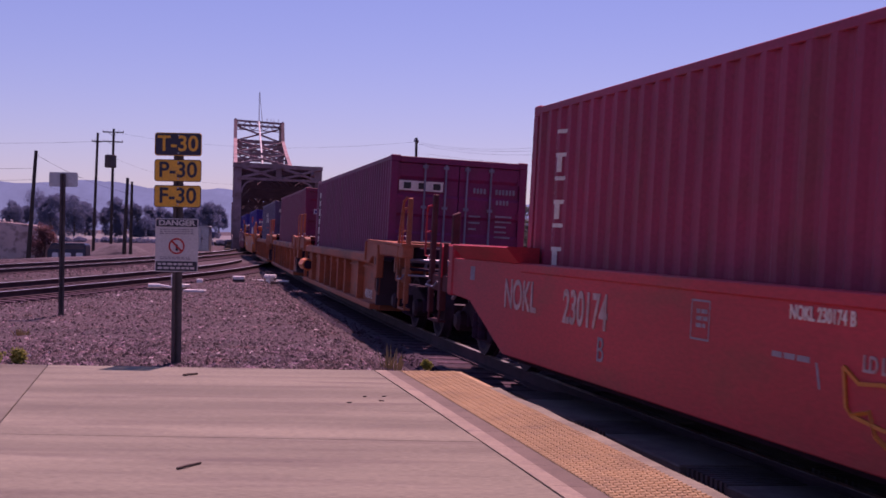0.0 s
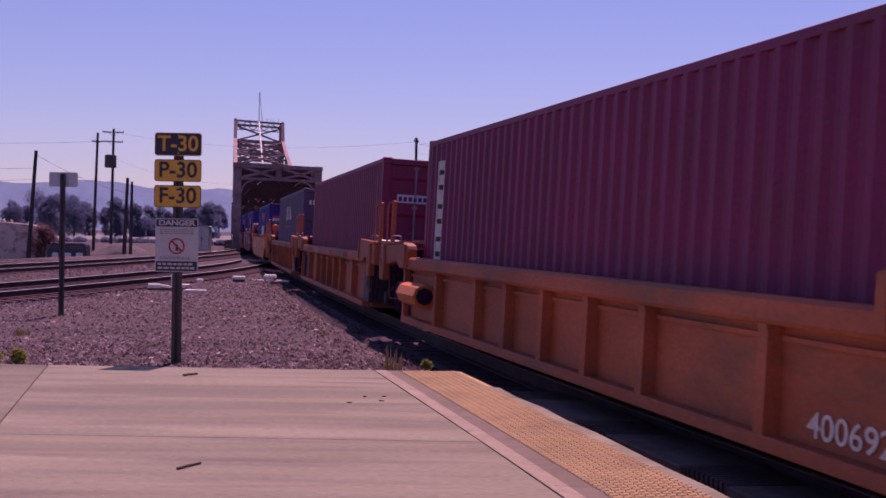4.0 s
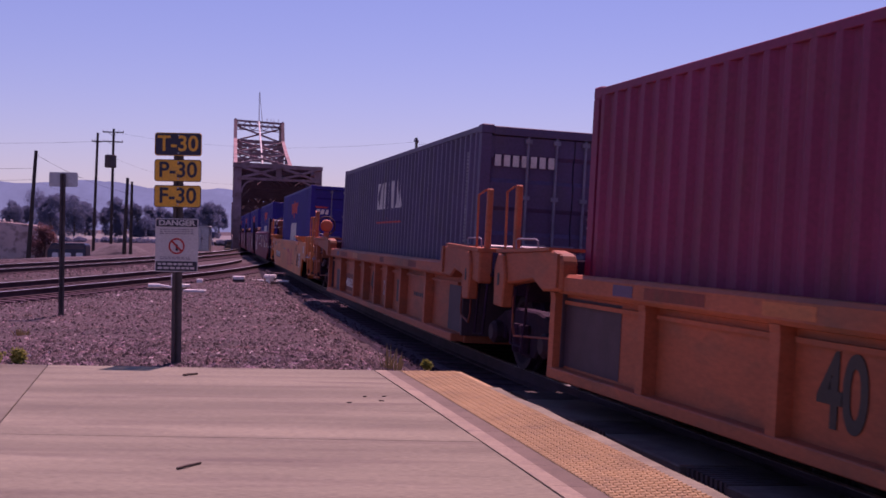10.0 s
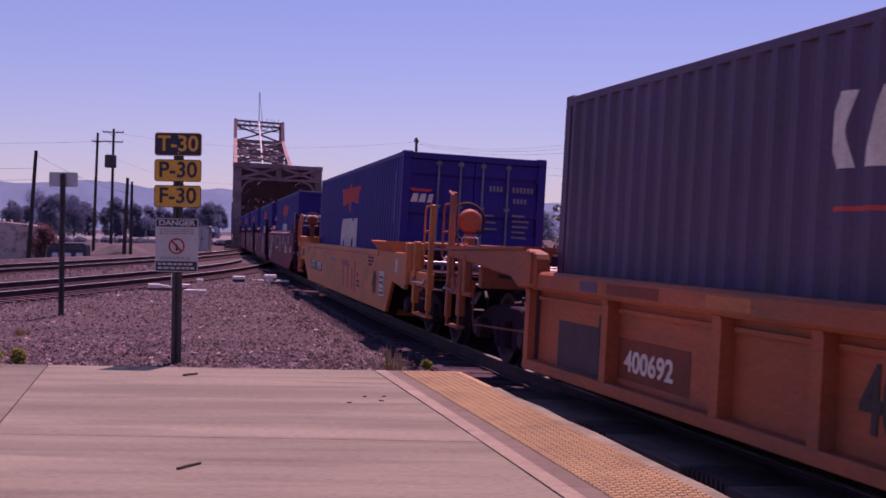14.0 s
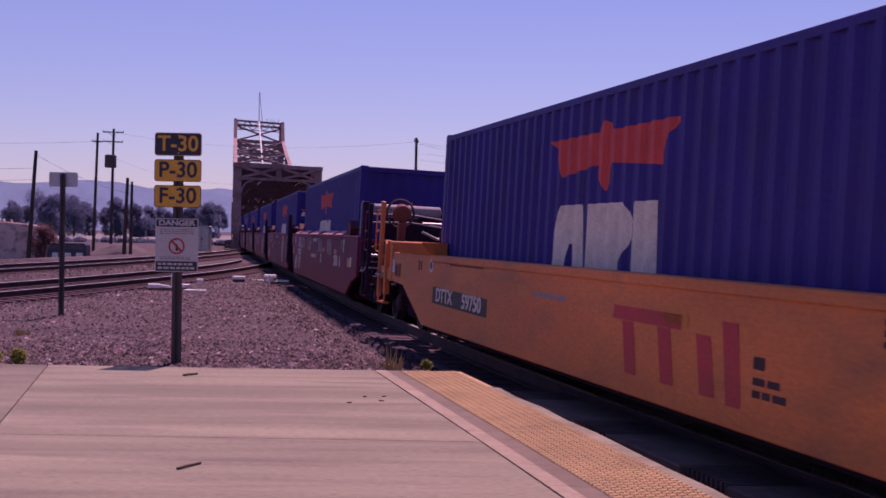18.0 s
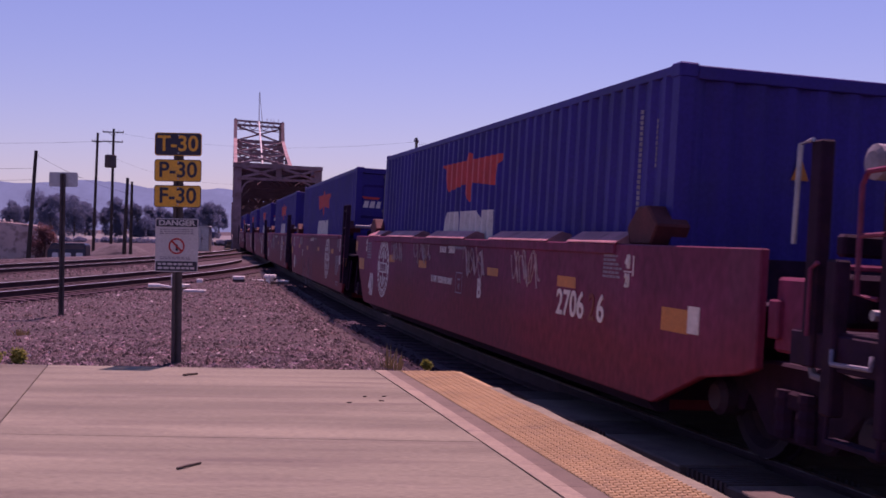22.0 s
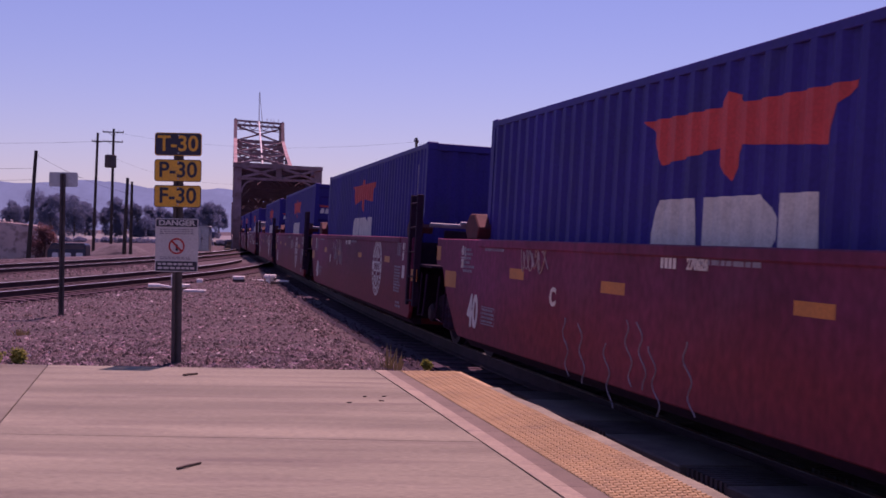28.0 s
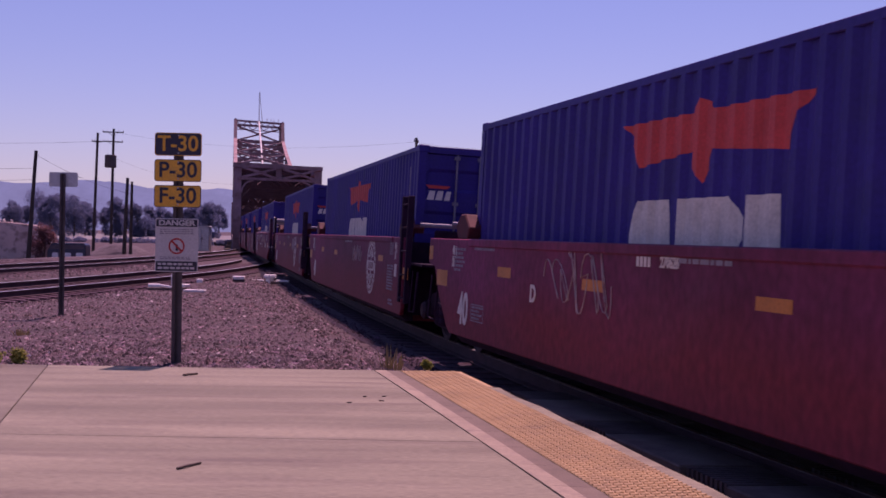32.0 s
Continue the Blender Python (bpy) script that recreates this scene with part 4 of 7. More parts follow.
def bird_marks(root, side=True, door=True):
    """A red winged emblem over three white blocks, on the near side and on the door."""
    if side:
        bm = B()
        for poly in ([(1.72, 2.50), (1.50, 2.38), (1.36, 2.12), (0.42, 2.20), (0.42, 2.50)],
                     [(0.04, 2.20), (0.04, 2.50), (-1.32, 2.50), (-1.10, 2.37), (-1.00, 2.13)],
                     [(0.42, 2.50), (0.42, 2.16), (0.34, 2.06), (0.22, 1.95), (0.12, 2.07), (0.04, 2.18), (0.04, 2.50), (0.14, 2.56), (0.28, 2.60), (0.34, 2.54)]):
            paint_on_side(bm, poly)
        part("emblem", weld(bm), M_MARK_RED, root, "red winged emblem")
        for group in ([[(1.62, 1.15), (1.36, 1.84), (0.78, 1.84), (0.70, 1.15), (0.98, 1.15), (1.02, 1.46), (1.07, 1.46), (1.17, 1.15)]],
                      [[(0.57, 1.15), (0.57, 1.84), (-0.25, 1.84), (-0.42, 1.68), (-0.42, 1.54), (-0.05, 1.15)]],
                      [[(-0.50, 1.15), (-0.50, 1.84), (-0.90, 1.84), (-0.95, 1.15)]]):
            bm = B()
            for poly in group:
                paint_on_side(bm, poly)
            part("brand_block", weld(bm), M_MARK_WHITE, root, "white block shape")
        side_codes(root)
        bm = B()
        paint_on_side(bm, [(-5.78, 1.30), (-5.96, 1.30), (-5.96, 1.58)])
        part("corner_triangle", bm, M_MARK_YELLOW, root)
    if door:
        y = -BOX_END + 0.028
        bm = B()
        for xs in ((-1.06, -0.95), (-0.93, -0.82), (-0.79, -0.70)):
            bm.faces.new([bm.verts.new(p) for p in ((xs[0], y, 2.07), (xs[1], y, 2.07), (xs[1] + 0.02, y, 2.21), (xs[0] + 0.04, y, 2.21))])
        part("door_mark", bm, M_MARK_WHITE, root)
        bm = B()
        bm.faces.new([bm.verts.new(p) for p in ((-1.09, y, 2.30), (-1.03, y, 2.245), (-0.75, y, 2.245), (-0.69, y, 2.29))])
        part("door_emblem", bm, M_MARK_RED, root)
        door_codes(root)


def door_codes(root, seed=1):
    rng = random.Random(seed)
    y = -BOX_END + 0.028
    bm = B()
    for z, x0, n, h in ((2.32, 0.26, 4, 0.09), (2.32, 0.66, 6, 0.09), (2.14, 0.68, 4, 0.08)):
        for i in range(n):
            paint_on_end(bm, x0 + i * 0.062, x0 + i * 0.062 + 0.04, z, z + h, y)
    for i in range(5):
        paint_on_end(bm, 0.68, 0.68 + 0.2 + 0.1 * rng.random(), 1.92 - i * 0.09, 1.95 - i * 0.09, y)
    for i in range(3):
        paint_on_end(bm, 0.2, 0.3 + 0.15 * rng.random(), 1.9 - i * 0.11, 1.93 - i * 0.11, y)
    mark_bars("door_code_print", bm, M_MARK_FAINT, root)


# ---- well cars ----
def rung_ladder(bm, x, y, z0, z1, w=0.36, pitch=0.3):
    tube(bm, [(x, y - w / 2, z0), (x, y - w / 2, z1)], 0.018, 6)
    tube(bm, [(x, y + w / 2, z0), (x, y + w / 2, z1)], 0.018, 6)
    z = z0 + 0.08
    while z < z1:
        tube(bm, [(x, y - w / 2, z), (x, y + w / 2, z)], 0.012, 6)
        z += pitch


def well_car(kind, mat, label, front="joint", rear="joint", group="well cars of the train"):
    """One well between two running gears; its y runs to the rear, its near side is at negative x."""
    root = tagged(new("well_car"), label, "well car", group=group)
    sill = {"smooth": 1.24, "ribbed": 1.18, "brown": 1.47}[kind]
    side_x = 1.45
    for sgn in (-1, 1):
        X = lambda a, b: sorted((sgn * a, sgn * b))
        if kind == "ribbed":
            bm = B()
            box(bm, *X(1.30, 1.335), -6.02, 6.4, 0.28, 1.05)
            web = part("side_web", soften(bm, 0.006), mat, root)
            bm = B()
            slab(bm, [(sgn * 1.28, 0.98), (sgn * 1.45, 1.00), (sgn * 1.47, 1.03), (sgn * 1.47, 1.15), (sgn * 1.44, 1.18), (sgn * 1.28, 1.18)], -5.6, 6.1, "y")
            part("top_chord", fix(bm), mat, root)
            bm = B()
            box(bm, *X(1.25, 1.46), -6.04, 6.3, 0.21, 0.31)
            part("bottom_chord", soften(bm, 0.01), mat, root)
            ribs = [6.25, 4.33, 2.42, 1.22, 0.0, -1.2, -2.42, -4.28]
            for y in ribs:
                bm = B()
                slab(bm, [(sgn * 1.33, 0.30), (sgn * 1.45, 0.30), (sgn * 1.45, 0.95), (sgn * 1.46, 1.0), (sgn * 1.33, 1.0)], y - 0.06, y + 0.06, "y")
                part("rib", fix(bm), mat, root)
            for y, y2 in zip(ribs[1:] + [-6.0], ribs):
                bm = B()
                box(bm, *X(1.335, 1.37), y + 0.1, y2 - 0.1, 0.90, 0.935)
                part("stiffener", fix(bm), mat, root)
            for sy, a, b, p in ((-1, 5.48, 7.40, 6.97), (1, 5.95, 7.80, 7.62)):
                ends = (front if sy < 0 else rear) == "coupler"
                b, p = ((9.12, 8.35) if sy > 0 else (9.3, p)) if ends else (b, p)
                low = ([(a + 1.1, 1.12), (p - 0.15, 1.2), (b, 1.25)] if sy > 0 else [(p - 0.15, 1.16), (8.2, 1.17), (b, 1.16)]) if ends else [(p - 0.15, 1.02), (b, 0.98)]
                bm = B()
                slab(bm, [(sy * a, 1.02), (sy * (a + 0.5), 1.0), (sy * (a + 0.75), 1.1)] + [(sy * q, z) for q, z in low] + [(sy * b, 1.34), (sy * (a + 0.35), 1.40), (sy * (a + 0.05), 1.36), (sy * a, 1.28)], *X(1.34, 1.50), "x")
                part("end_shoulder", soften(bm, 0.02), mat, root)
                bm = B()
                slab(bm, [(sy * (a + 0.3), 1.385), (sy * b, 1.335), (sy * b, 1.375), (sy * (a + 0.3), 1.415)], *X(1.1, 1.52), "x")
                part("shoulder_cap", fix(bm), mat, root)
                bm = B()
                q0, q1 = sy * (b - 0.95), sy * (b - 0.3)
                tube(bm, [(sgn * 1.40, q0, 1.37), (sgn * 1.41, q0, 1.475), (sgn * 1.41, (q0 * 0.9 + q1 * 0.1), 1.49), (sgn * 1.41, (q0 * 0.1 + q1 * 0.9), 1.49), (sgn * 1.41, q1, 1.475), (sgn * 1.40, q1, 1.35)], 0.010, 6)
                part("low_grab_bar", fix(bm), M_ROD, root, "worn bare grab bar")
                bm = B()
                slab(bm, [(sy * (a + 0.06), 1.05), (sy * (a + 0.16), 1.05), (sy * (a + 0.16), 1.38), (sy * (a + 0.06), 1.36)], *X(1.50, 1.525), "x")
                part("shoulder_rib", fix(bm), mat, root)
                bm = B()
                tube(bm, [(sgn * 1.40, sy * 6.3, 1.0), (sgn * 1.42, sy * 6.32, 0.66), (sgn * 1.42, sy * 6.36, 0.56), (sgn * 1.42, sy * (p - 0.24), 0.50), (sgn * 1.42, sy * (p - 0.18), 0.6), (sgn * 1.42, sy * (p - 0.16), 0.9)], 0.012, 6)
                part("foot_loop", fix(bm), M_RUSTY_RED, root, "rusty bent foot rail")
                bm = B()
                if ends and sy > 0:
                    slab(bm, [(sy * (p - 0.07), 0.86), (sy * (p + 0.05), 0.86), (sy * (p + 0.07), 1.3), (sy * (p - 0.05), 1.3)], *X(1.42, 1.51), "x")
                    part("strut", soften(bm, 0.012), mat, root)
                    continue
                slab(bm, [(sy * (p - 0.14), 0.78), (sy * (p + 0.14), 0.79), (sy * (p + 0.16), 1.18), (sy * (p + 0.06), 1.34), (sy * (p - 0.1), 1.32), (sy * (p - 0.18), 1.1)], *X(1.42, 1.54), "x")
                part("jacking_pad", soften(bm, 0.015), mat, root)
                bm = B()
                box(bm, *X(1.541, 1.545), *sorted((sy * (p - 0.03), sy * (p + 0.03))), 1.0, 1.13)
                part("pad_slot", fix(bm), M_MARK_BLACK, root)
        elif kind == "smooth":
            bm = B()
            prof = [(-6.47, 0.27), (6.05, 0.27), (7.35, 0.76), (8.22, 0.80), (8.22, sill - 0.06), (8.1, sill), (-7.95, sill), (-8.07, sill - 0.06), (-8.07, 0.70), (-6.98, 0.78)]
            slab(bm, prof, *X(1.39, side_x), "x")
            part("side_sheet", soften(bm, 0.01), mat, root)
            for sy, b in ((-1, 7.1), (1, 7.67)):
                bm = B()
                slab(bm, [(sgn * 1.24, sill), (sgn * 1.46, sill), (sgn * 1.60, sill + 0.15), (sgn * 1.58, sill + 0.165), (sgn * 1.24, sill + 0.165)], *sorted((sy * 5.62, sy * b)), "y")
                part("guide_shelf", fix(bm), mat, root)
                bm = B()
                box(bm, *X(1.12, 1.47), *sorted((sy * 8.08, sy * 8.28)), 0.78, 1.40)
                part("end_gusset", soften(bm, 0.02), mat, root)
        else:
            bm = B()
            fr, re = (-6.5, 7.48)
            prof = [(-6.42, 0.30), (6.3, 0.30), (6.45, 0.37), (6.93, 0.79), (7.16, 1.10), (7.48, 1.14), (7.48, sill), (fr, sill), (fr, 0.40)] if front != "coupler" else [(-6.42, 0.30), (6.3, 0.30), (6.45, 0.37), (6.93, 0.79), (7.16, 1.10), (7.48, 1.14), (7.48, sill), (-7.95, sill), (-7.95, 0.72), (-7.75, 0.66), (-7.2, 0.58)]
            slab(bm, prof, *X(1.39, side_x), "x")
            part("side_sheet", soften(bm, 0.01), mat, root)
            for sy, c in ((-1, 5.85), (1, 6.2)):
                bm = B()
                slab(bm, [(sy * (c - 0.22), sill), (sy * (c + 0.19), sill), (sy * (c + 0.31), sill + 0.16), (sy * (c + 0.11), sill + 0.31), (sy * (c - 0.08), sill + 0.31), (sy * (c - 0.29), sill + 0.14)], *X(1.08, 1.37), "x")
                part("guide_housing", soften(bm, 0.015), M_HOUSING, root, "dark rusty guide housing")
        if kind != "ribbed":
            bm = B()
            box(bm, *X(1.24, 1.47), -5.55, 5.55, sill - 0.09, sill + 0.004)
            part("top_chord", soften(bm, 0.012), mat, root)
            # lower sill takes the near-black colour in place of underside shade
            bm = B()
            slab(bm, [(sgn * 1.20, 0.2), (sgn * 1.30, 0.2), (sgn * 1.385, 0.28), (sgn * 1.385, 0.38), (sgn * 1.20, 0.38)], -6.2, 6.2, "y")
            part("bottom_chord", fix(bm), M_TRUCK, root, "lower sill coloured black for the shade under the car")
    for y in (-5.9, -3.0, 0.0, 3.0, 5.9):
        bm = B()
        box(bm, -1.3, 1.3, y - 0.2, y + 0.2, 0.2, 0.306)
        part("floor_bearer", soften(bm, 0.01), mat, root)
    for sy, end in ((-1, front), (1, rear)):
        # end parts darker than the body paint, standing in for shade between cars
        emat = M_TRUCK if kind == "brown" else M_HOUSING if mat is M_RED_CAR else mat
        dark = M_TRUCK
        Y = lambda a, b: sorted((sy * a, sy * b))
        # bulkhead coloured dark for the shade in its recess
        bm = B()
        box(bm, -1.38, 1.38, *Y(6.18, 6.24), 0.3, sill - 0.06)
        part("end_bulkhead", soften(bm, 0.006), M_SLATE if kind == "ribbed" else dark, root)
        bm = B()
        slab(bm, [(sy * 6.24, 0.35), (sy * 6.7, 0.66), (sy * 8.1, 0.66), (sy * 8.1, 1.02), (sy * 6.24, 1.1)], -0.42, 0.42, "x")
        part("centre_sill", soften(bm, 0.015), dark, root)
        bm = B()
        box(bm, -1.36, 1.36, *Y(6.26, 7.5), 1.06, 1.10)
        part("end_deck", soften(bm, 0.006), dark, root, "grimy end deck, coloured dark for the shade between cars")
        if end == "coupler":
            bm = B()
            box(bm, -1.40, 1.40, *Y(7.98, 8.10), 0.92, 1.16)
            part("end_sill", soften(bm, 0.012), mat, root)
            bm = B()
            box(bm, -0.24, 0.24, *Y(8.1, 9.2), 0.62, 0.96)
            sillp = part("draft_sill", soften(bm, 0.015), dark, root)
            bm = B()
            box(bm, -0.09, 0.09, *Y(9.2, 9.62), 0.74, 0.90)
            slab(bm, [(-0.2, sy * 9.62), (0.16, sy * 9.58), (0.2, sy * 9.94), (0.06, sy * 9.98), (0.02, sy * 9.78), (-0.1, sy * 9.78), (-0.18, sy * 9.9)], 0.69, 0.99)
            part("coupler", soften(bm, 0.012), M_TRUCK, sillp, "grimy cast coupler")
            bm = B()
            tube(bm, [(-0.35, sy * 8.6, 0.74), (-0.38, sy * 9.0, 0.5), (-0.3, sy * 9.5, 0.36), (-0.2, sy * 9.95, 0.5)], 0.028, 7)
            part("air_hose", fix(bm), M_HOSE, sillp, "black rubber air hose")
            bm = B()
            q = 1 if sy > 0 else -1
            ep = 9.72 if kind == "smooth" and sy < 0 else 9.24
            box(bm, -1.40, 1.40, *Y(8.62, ep + 0.04), 0.985, 1.02)
            part("crossover_deck", soften(bm, 0.005), dark, root, "grimy crossover deck, coloured dark for the shade between cars")
            for sx in (-1, 1):
                XX = lambda a, b: sorted((sx * a, sx * b))
                bm = B()
                box(bm, *XX(1.36, 1.42), *Y(8.3, ep + 0.06), 0.80, 1.0)
                part("step_skirt", soften(bm, 0.008), emat, root)
                bm = B()
                box(bm, *XX(1.36, 1.45), *Y(8.68, 8.80), 0.55, 1.42)
                part("short_post", soften(bm, 0.012), emat, root)
                bm = B()
                box(bm, *XX(1.38, 1.45), *Y(ep - 0.04, ep + 0.05), 0.50, 1.92 if ep > 9.5 else 2.05)
                part("end_post", soften(bm, 0.014), emat, root)
                bm = B()
                tube(bm, [(sx * 1.46, sy * ep, 1.9), (sx * 1.47, sy * (ep + q * 0.16), 1.89), (sx * 1.47, sy * (ep + q * 0.21), 1.82), (sx * 1.47, sy * (ep + q * 0.21), 1.24), (sx * 1.44, sy * (ep + q * 0.06), 1.22)], 0.015, 6)
                part("grab_rail", fix(bm), mat, root)
                bm = B()
                tube(bm, [(sx * 1.46, sy * 8.62, 1.40), (sx * 1.47, sy * 8.56, 1.36), (sx * 1.47, sy * 8.56, 0.98)], 0.013, 6)
                part("grab_rail", fix(bm), mat, root)
                bm = B()
                box(bm, *XX(1.34, 1.44), *Y(8.72, ep), 0.40, 0.43)
                part("step_tread", soften(bm, 0.004), emat, root)
                for yh in (8.74, ep):
                    bm = B()
                    tube(bm, [(sx * 1.42, sy * yh, 0.60), (sx * 1.43, sy * yh, 0.40)], 0.016, 6)
                    part("step_hanger", fix(bm), emat, root)
            if kind == "ribbed":
                for sx in (-1, 1):
                    bm = B()
                    tube(bm, [(sx * 1.47, sy * 9.24, 2.05), (sx * 1.48, sy * 9.05, 2.0), (sx * 1.49, sy * 8.92, 1.6), (sx * 1.49, sy * 8.84, 1.1), (sx * 1.47, sy * 8.82, 0.9)], 0.02, 6)
                    part("bent_handrail", fix(bm), mat, root)
            for sx in (-1, 1):
                bm = B()
                tube(bm, [(sx * 1.46, sy * ep, 1.56), (sx * 1.47, sy * (ep + q * 0.21), 1.55)], 0.013, 6)
                part("rung", fix(bm), mat, root)
                bm = B()
                box(bm, *sorted((sx * 0.72, sx * 1.2)), *Y(8.24, 8.56), 1.03, 1.34)
                valve = part("valve_box", soften(bm, 0.03), M_TRUCK, root, "oily control valve box")
                bm = B()
                tube(bm, [(sx * 0.95, sy * 8.56, 1.2), (sx * 0.98, sy * 8.72, 1.22), (sx * 1.05, sy * 8.84, 1.12), (sx * 1.08, sy * 8.86, 0.9)], 0.022, 7)
                part("valve_pipe", fix(bm), M_ROD, valve)
                bm = B()
                tube(bm, [(sx * 1.30, sy * 8.30, 0.86), (sx * 1.33, sy * 8.42, 0.74), (sx * 1.30, sy * 8.58, 0.72), (sx * 1.24, sy * 8.62, 0.84)], 0.024, 7)
                part("brake_hose", fix(bm), M_ROD, root, "dusty looped brake hose")
                bm = B()
                tube(bm, [(sx * 1.455, sy * (ep - 0.06), 0.92), (sx * 1.49, sy * (ep - 0.02), 0.86), (sx * 1.49, sy * (8.86), 0.85), (sx * 1.455, sy * 8.80, 0.92)], 0.014, 6)
                part("toe_bar", fix(bm), M_ROD, root)
            for z, y0 in ((1.38, 8.74), (1.40, 9.26)):
                bm = B()
                tube(bm, [(-1.40, sy * y0, z), (1.40, sy * y0, z)], 0.018, 6)
                part("cross_rail", fix(bm), mat, root)
            bm = B()
            tube(bm, [(-1.42, sy * 9.36, 0.92), (-0.3, sy * 9.45, 0.9), (0.3, sy * 9.45, 0.9), (1.42, sy * 9.36, 0.92)], 0.016, 6)
            part("uncoupling_lever", fix(bm), M_CHROME, root, "bright worn uncoupling rod")
            bm = B()
            tube(bm, [(-1.35, sy * 9.0, 1.13), (1.35, sy * 9.0, 1.13)], 0.03, 8)
            part("brake_pipe", fix(bm), M_CHROME, root, "worn bright cross pipe")
            if kind == "brown":
                for sx in (-1, 1):
                    bm = B()
                    box(bm, *sorted((sx * 1.36, sx * 1.45)), *Y(8.46, 8.58), 0.80, 2.10)
                    part("end_post", soften(bm, 0.012), M_TRUCK, root)
                    bm = B()
                    tube(bm, [(sx * 1.46, sy * 8.5, 2.10), (sx * 1.47, sy * 8.38, 2.08), (sx * 1.47, sy * 8.36, 1.5)], 0.015, 6)
                    part("grab_rail", fix(bm), M_CHROME, root, "bright worn grab rail")
                bm = B()
                lathe(bm, [(0.06, -0.62), (0.1, -0.6), (0.1, 0.6), (0.06, 0.62)], (-0.72, sy * 8.9, 1.96), (1, 0, 0), 14)
                part("air_cylinder", fix(bm), M_MARK_FAINT, root, "pale worn air cylinder")
                bm = B()
                box(bm, -1.12, 1.12, *Y(8.70, 8.78), 1.02, 1.84)
                slab(bm, [(-0.5, 1.84), (0.5, 1.84), (0.4, 1.95), (-0.4, 1.95)], *Y(8.70, 8.78), "y")
                part("equipment_panel", soften(bm, 0.012), M_TRUCK, root, "dark grimy equipment panel")
                for z in (1.86, 1.72):
                    bm = B()
                    tube(bm, [(-1.38, sy * 9.12, z), (-0.7, sy * 9.14, z + 0.03), (-0.1, sy * 9.1, z - 0.03)], 0.016, 6)
                    part("cross_pipe", fix(bm), M_ROD, root)
                bm = B()
                box(bm, -1.36, -1.02, *Y(8.0, 8.36), 0.84, 1.30)
                part("end_locker", soften(bm, 0.02), mat, root)
                bm = B()
                box(bm, -1.1, 1.1, *Y(8.2, 8.3), 1.44, 1.58)
                part("end_frame", soften(bm, 0.02), M_TRUCK, root)
        else:
            bm = B()
            lathe(bm, [(0.36, 0.60), (0.36, 0.98), (0.30, 1.06)], (0, sy * 7.9, 0), (0, 0, 1), 16)
            part("joint_ring", fix(bm), M_TRUCK, root)
            if kind == "ribbed":
                yp = 7.30 if sy < 0 else 7.55
                for sx in (-1, 1):
                    bm = B()
                    box(bm, *sorted((sx * 1.355, sx * 1.42)), *Y(yp - 0.04, yp + 0.04), 1.0, 2.05)
                    part("end_post", soften(bm, 0.014), mat, root)
                    bm = B()
                    q = yp - 0.28 if sy < 0 else yp + 0.2
                    tube(bm, [(sx * 1.44, sy * q, 1.38), (sx * 1.45, sy * q, 1.98), (sx * 1.44, sy * yp, 2.03)], 0.014, 6)
                    part("grab_iron", fix(bm), mat, root)
                bm = B()
                tube(bm, [(-1.38, sy * 7.42, 1.40), (1.38, sy * 7.42, 1.40)], 0.02, 6)
                part("cross_rail", fix(bm), M_CHROME, root, "worn cross rail")
                bm = B()
                box(bm, -1.3, 1.3, *Y(7.35, 7.42), 0.85, 1.3)
                part("end_plate", soften(bm, 0.01), dark, root)
            elif kind == "brown":
                if sy < 0:
                    for sx in (-1, 1):
                        for y0, w in ((6.36, 0.1), (6.86, 0.07)):
                            bm = B()
                            box(bm, *sorted((sx * 1.40, sx * 1.49)), *Y(y0, y0 + w), 0.5, 2.08)
                            part("ladder_post", soften(bm, 0.008), M_TRUCK, root)
                        for z in (0.58, 0.92, 1.27, 1.62, 1.96):
                            bm = B()
                            tube(bm, [(sx * 1.47, sy * 6.42, z), (sx * 1.50, sy * 6.6, z - 0.01), (sx * 1.47, sy * 6.9, z)], 0.013, 6)
                            part("rung", fix(bm), M_TRUCK, root)
                bm = B()
                tube(bm, [(-1.3, sy * 6.95, 1.66), (1.3, sy * 6.95, 1.66)], 0.032, 8)
                part("cross_rail", fix(bm), M_ROD, root, "worn cross rail")
                bm = B()
                box(bm, -1.0, 1.0, *Y(6.5, 6.58), 1.2, 1.6)
                part("end_frame", soften(bm, 0.02), emat, root)
                for j in range(6 if sy > 0 else 0):
                    bm = B()
                    box(bm, -1.15 + 0.12 * j, -1.08 + 0.12 * j, *Y(7.3, 7.38), 1.40, 1.43)
                    part("grating_lug", fix(bm), M_CHROME, root)
            for sx in (-1, 1):
                bm = B()
                y0 = 7.45
                tube(bm, [(sx * 1.40, sy * y0, 0.98), (sx * 1.43, sy * y0, 0.42), (sx * 1.43, sy * (y0 - 0.36), 0.40), (sx * 1.40, sy * (y0 - 0.36), 0.98)], 0.016, 6)
                part("stirrup_step", fix(bm), M_TRUCK, root)
    return root


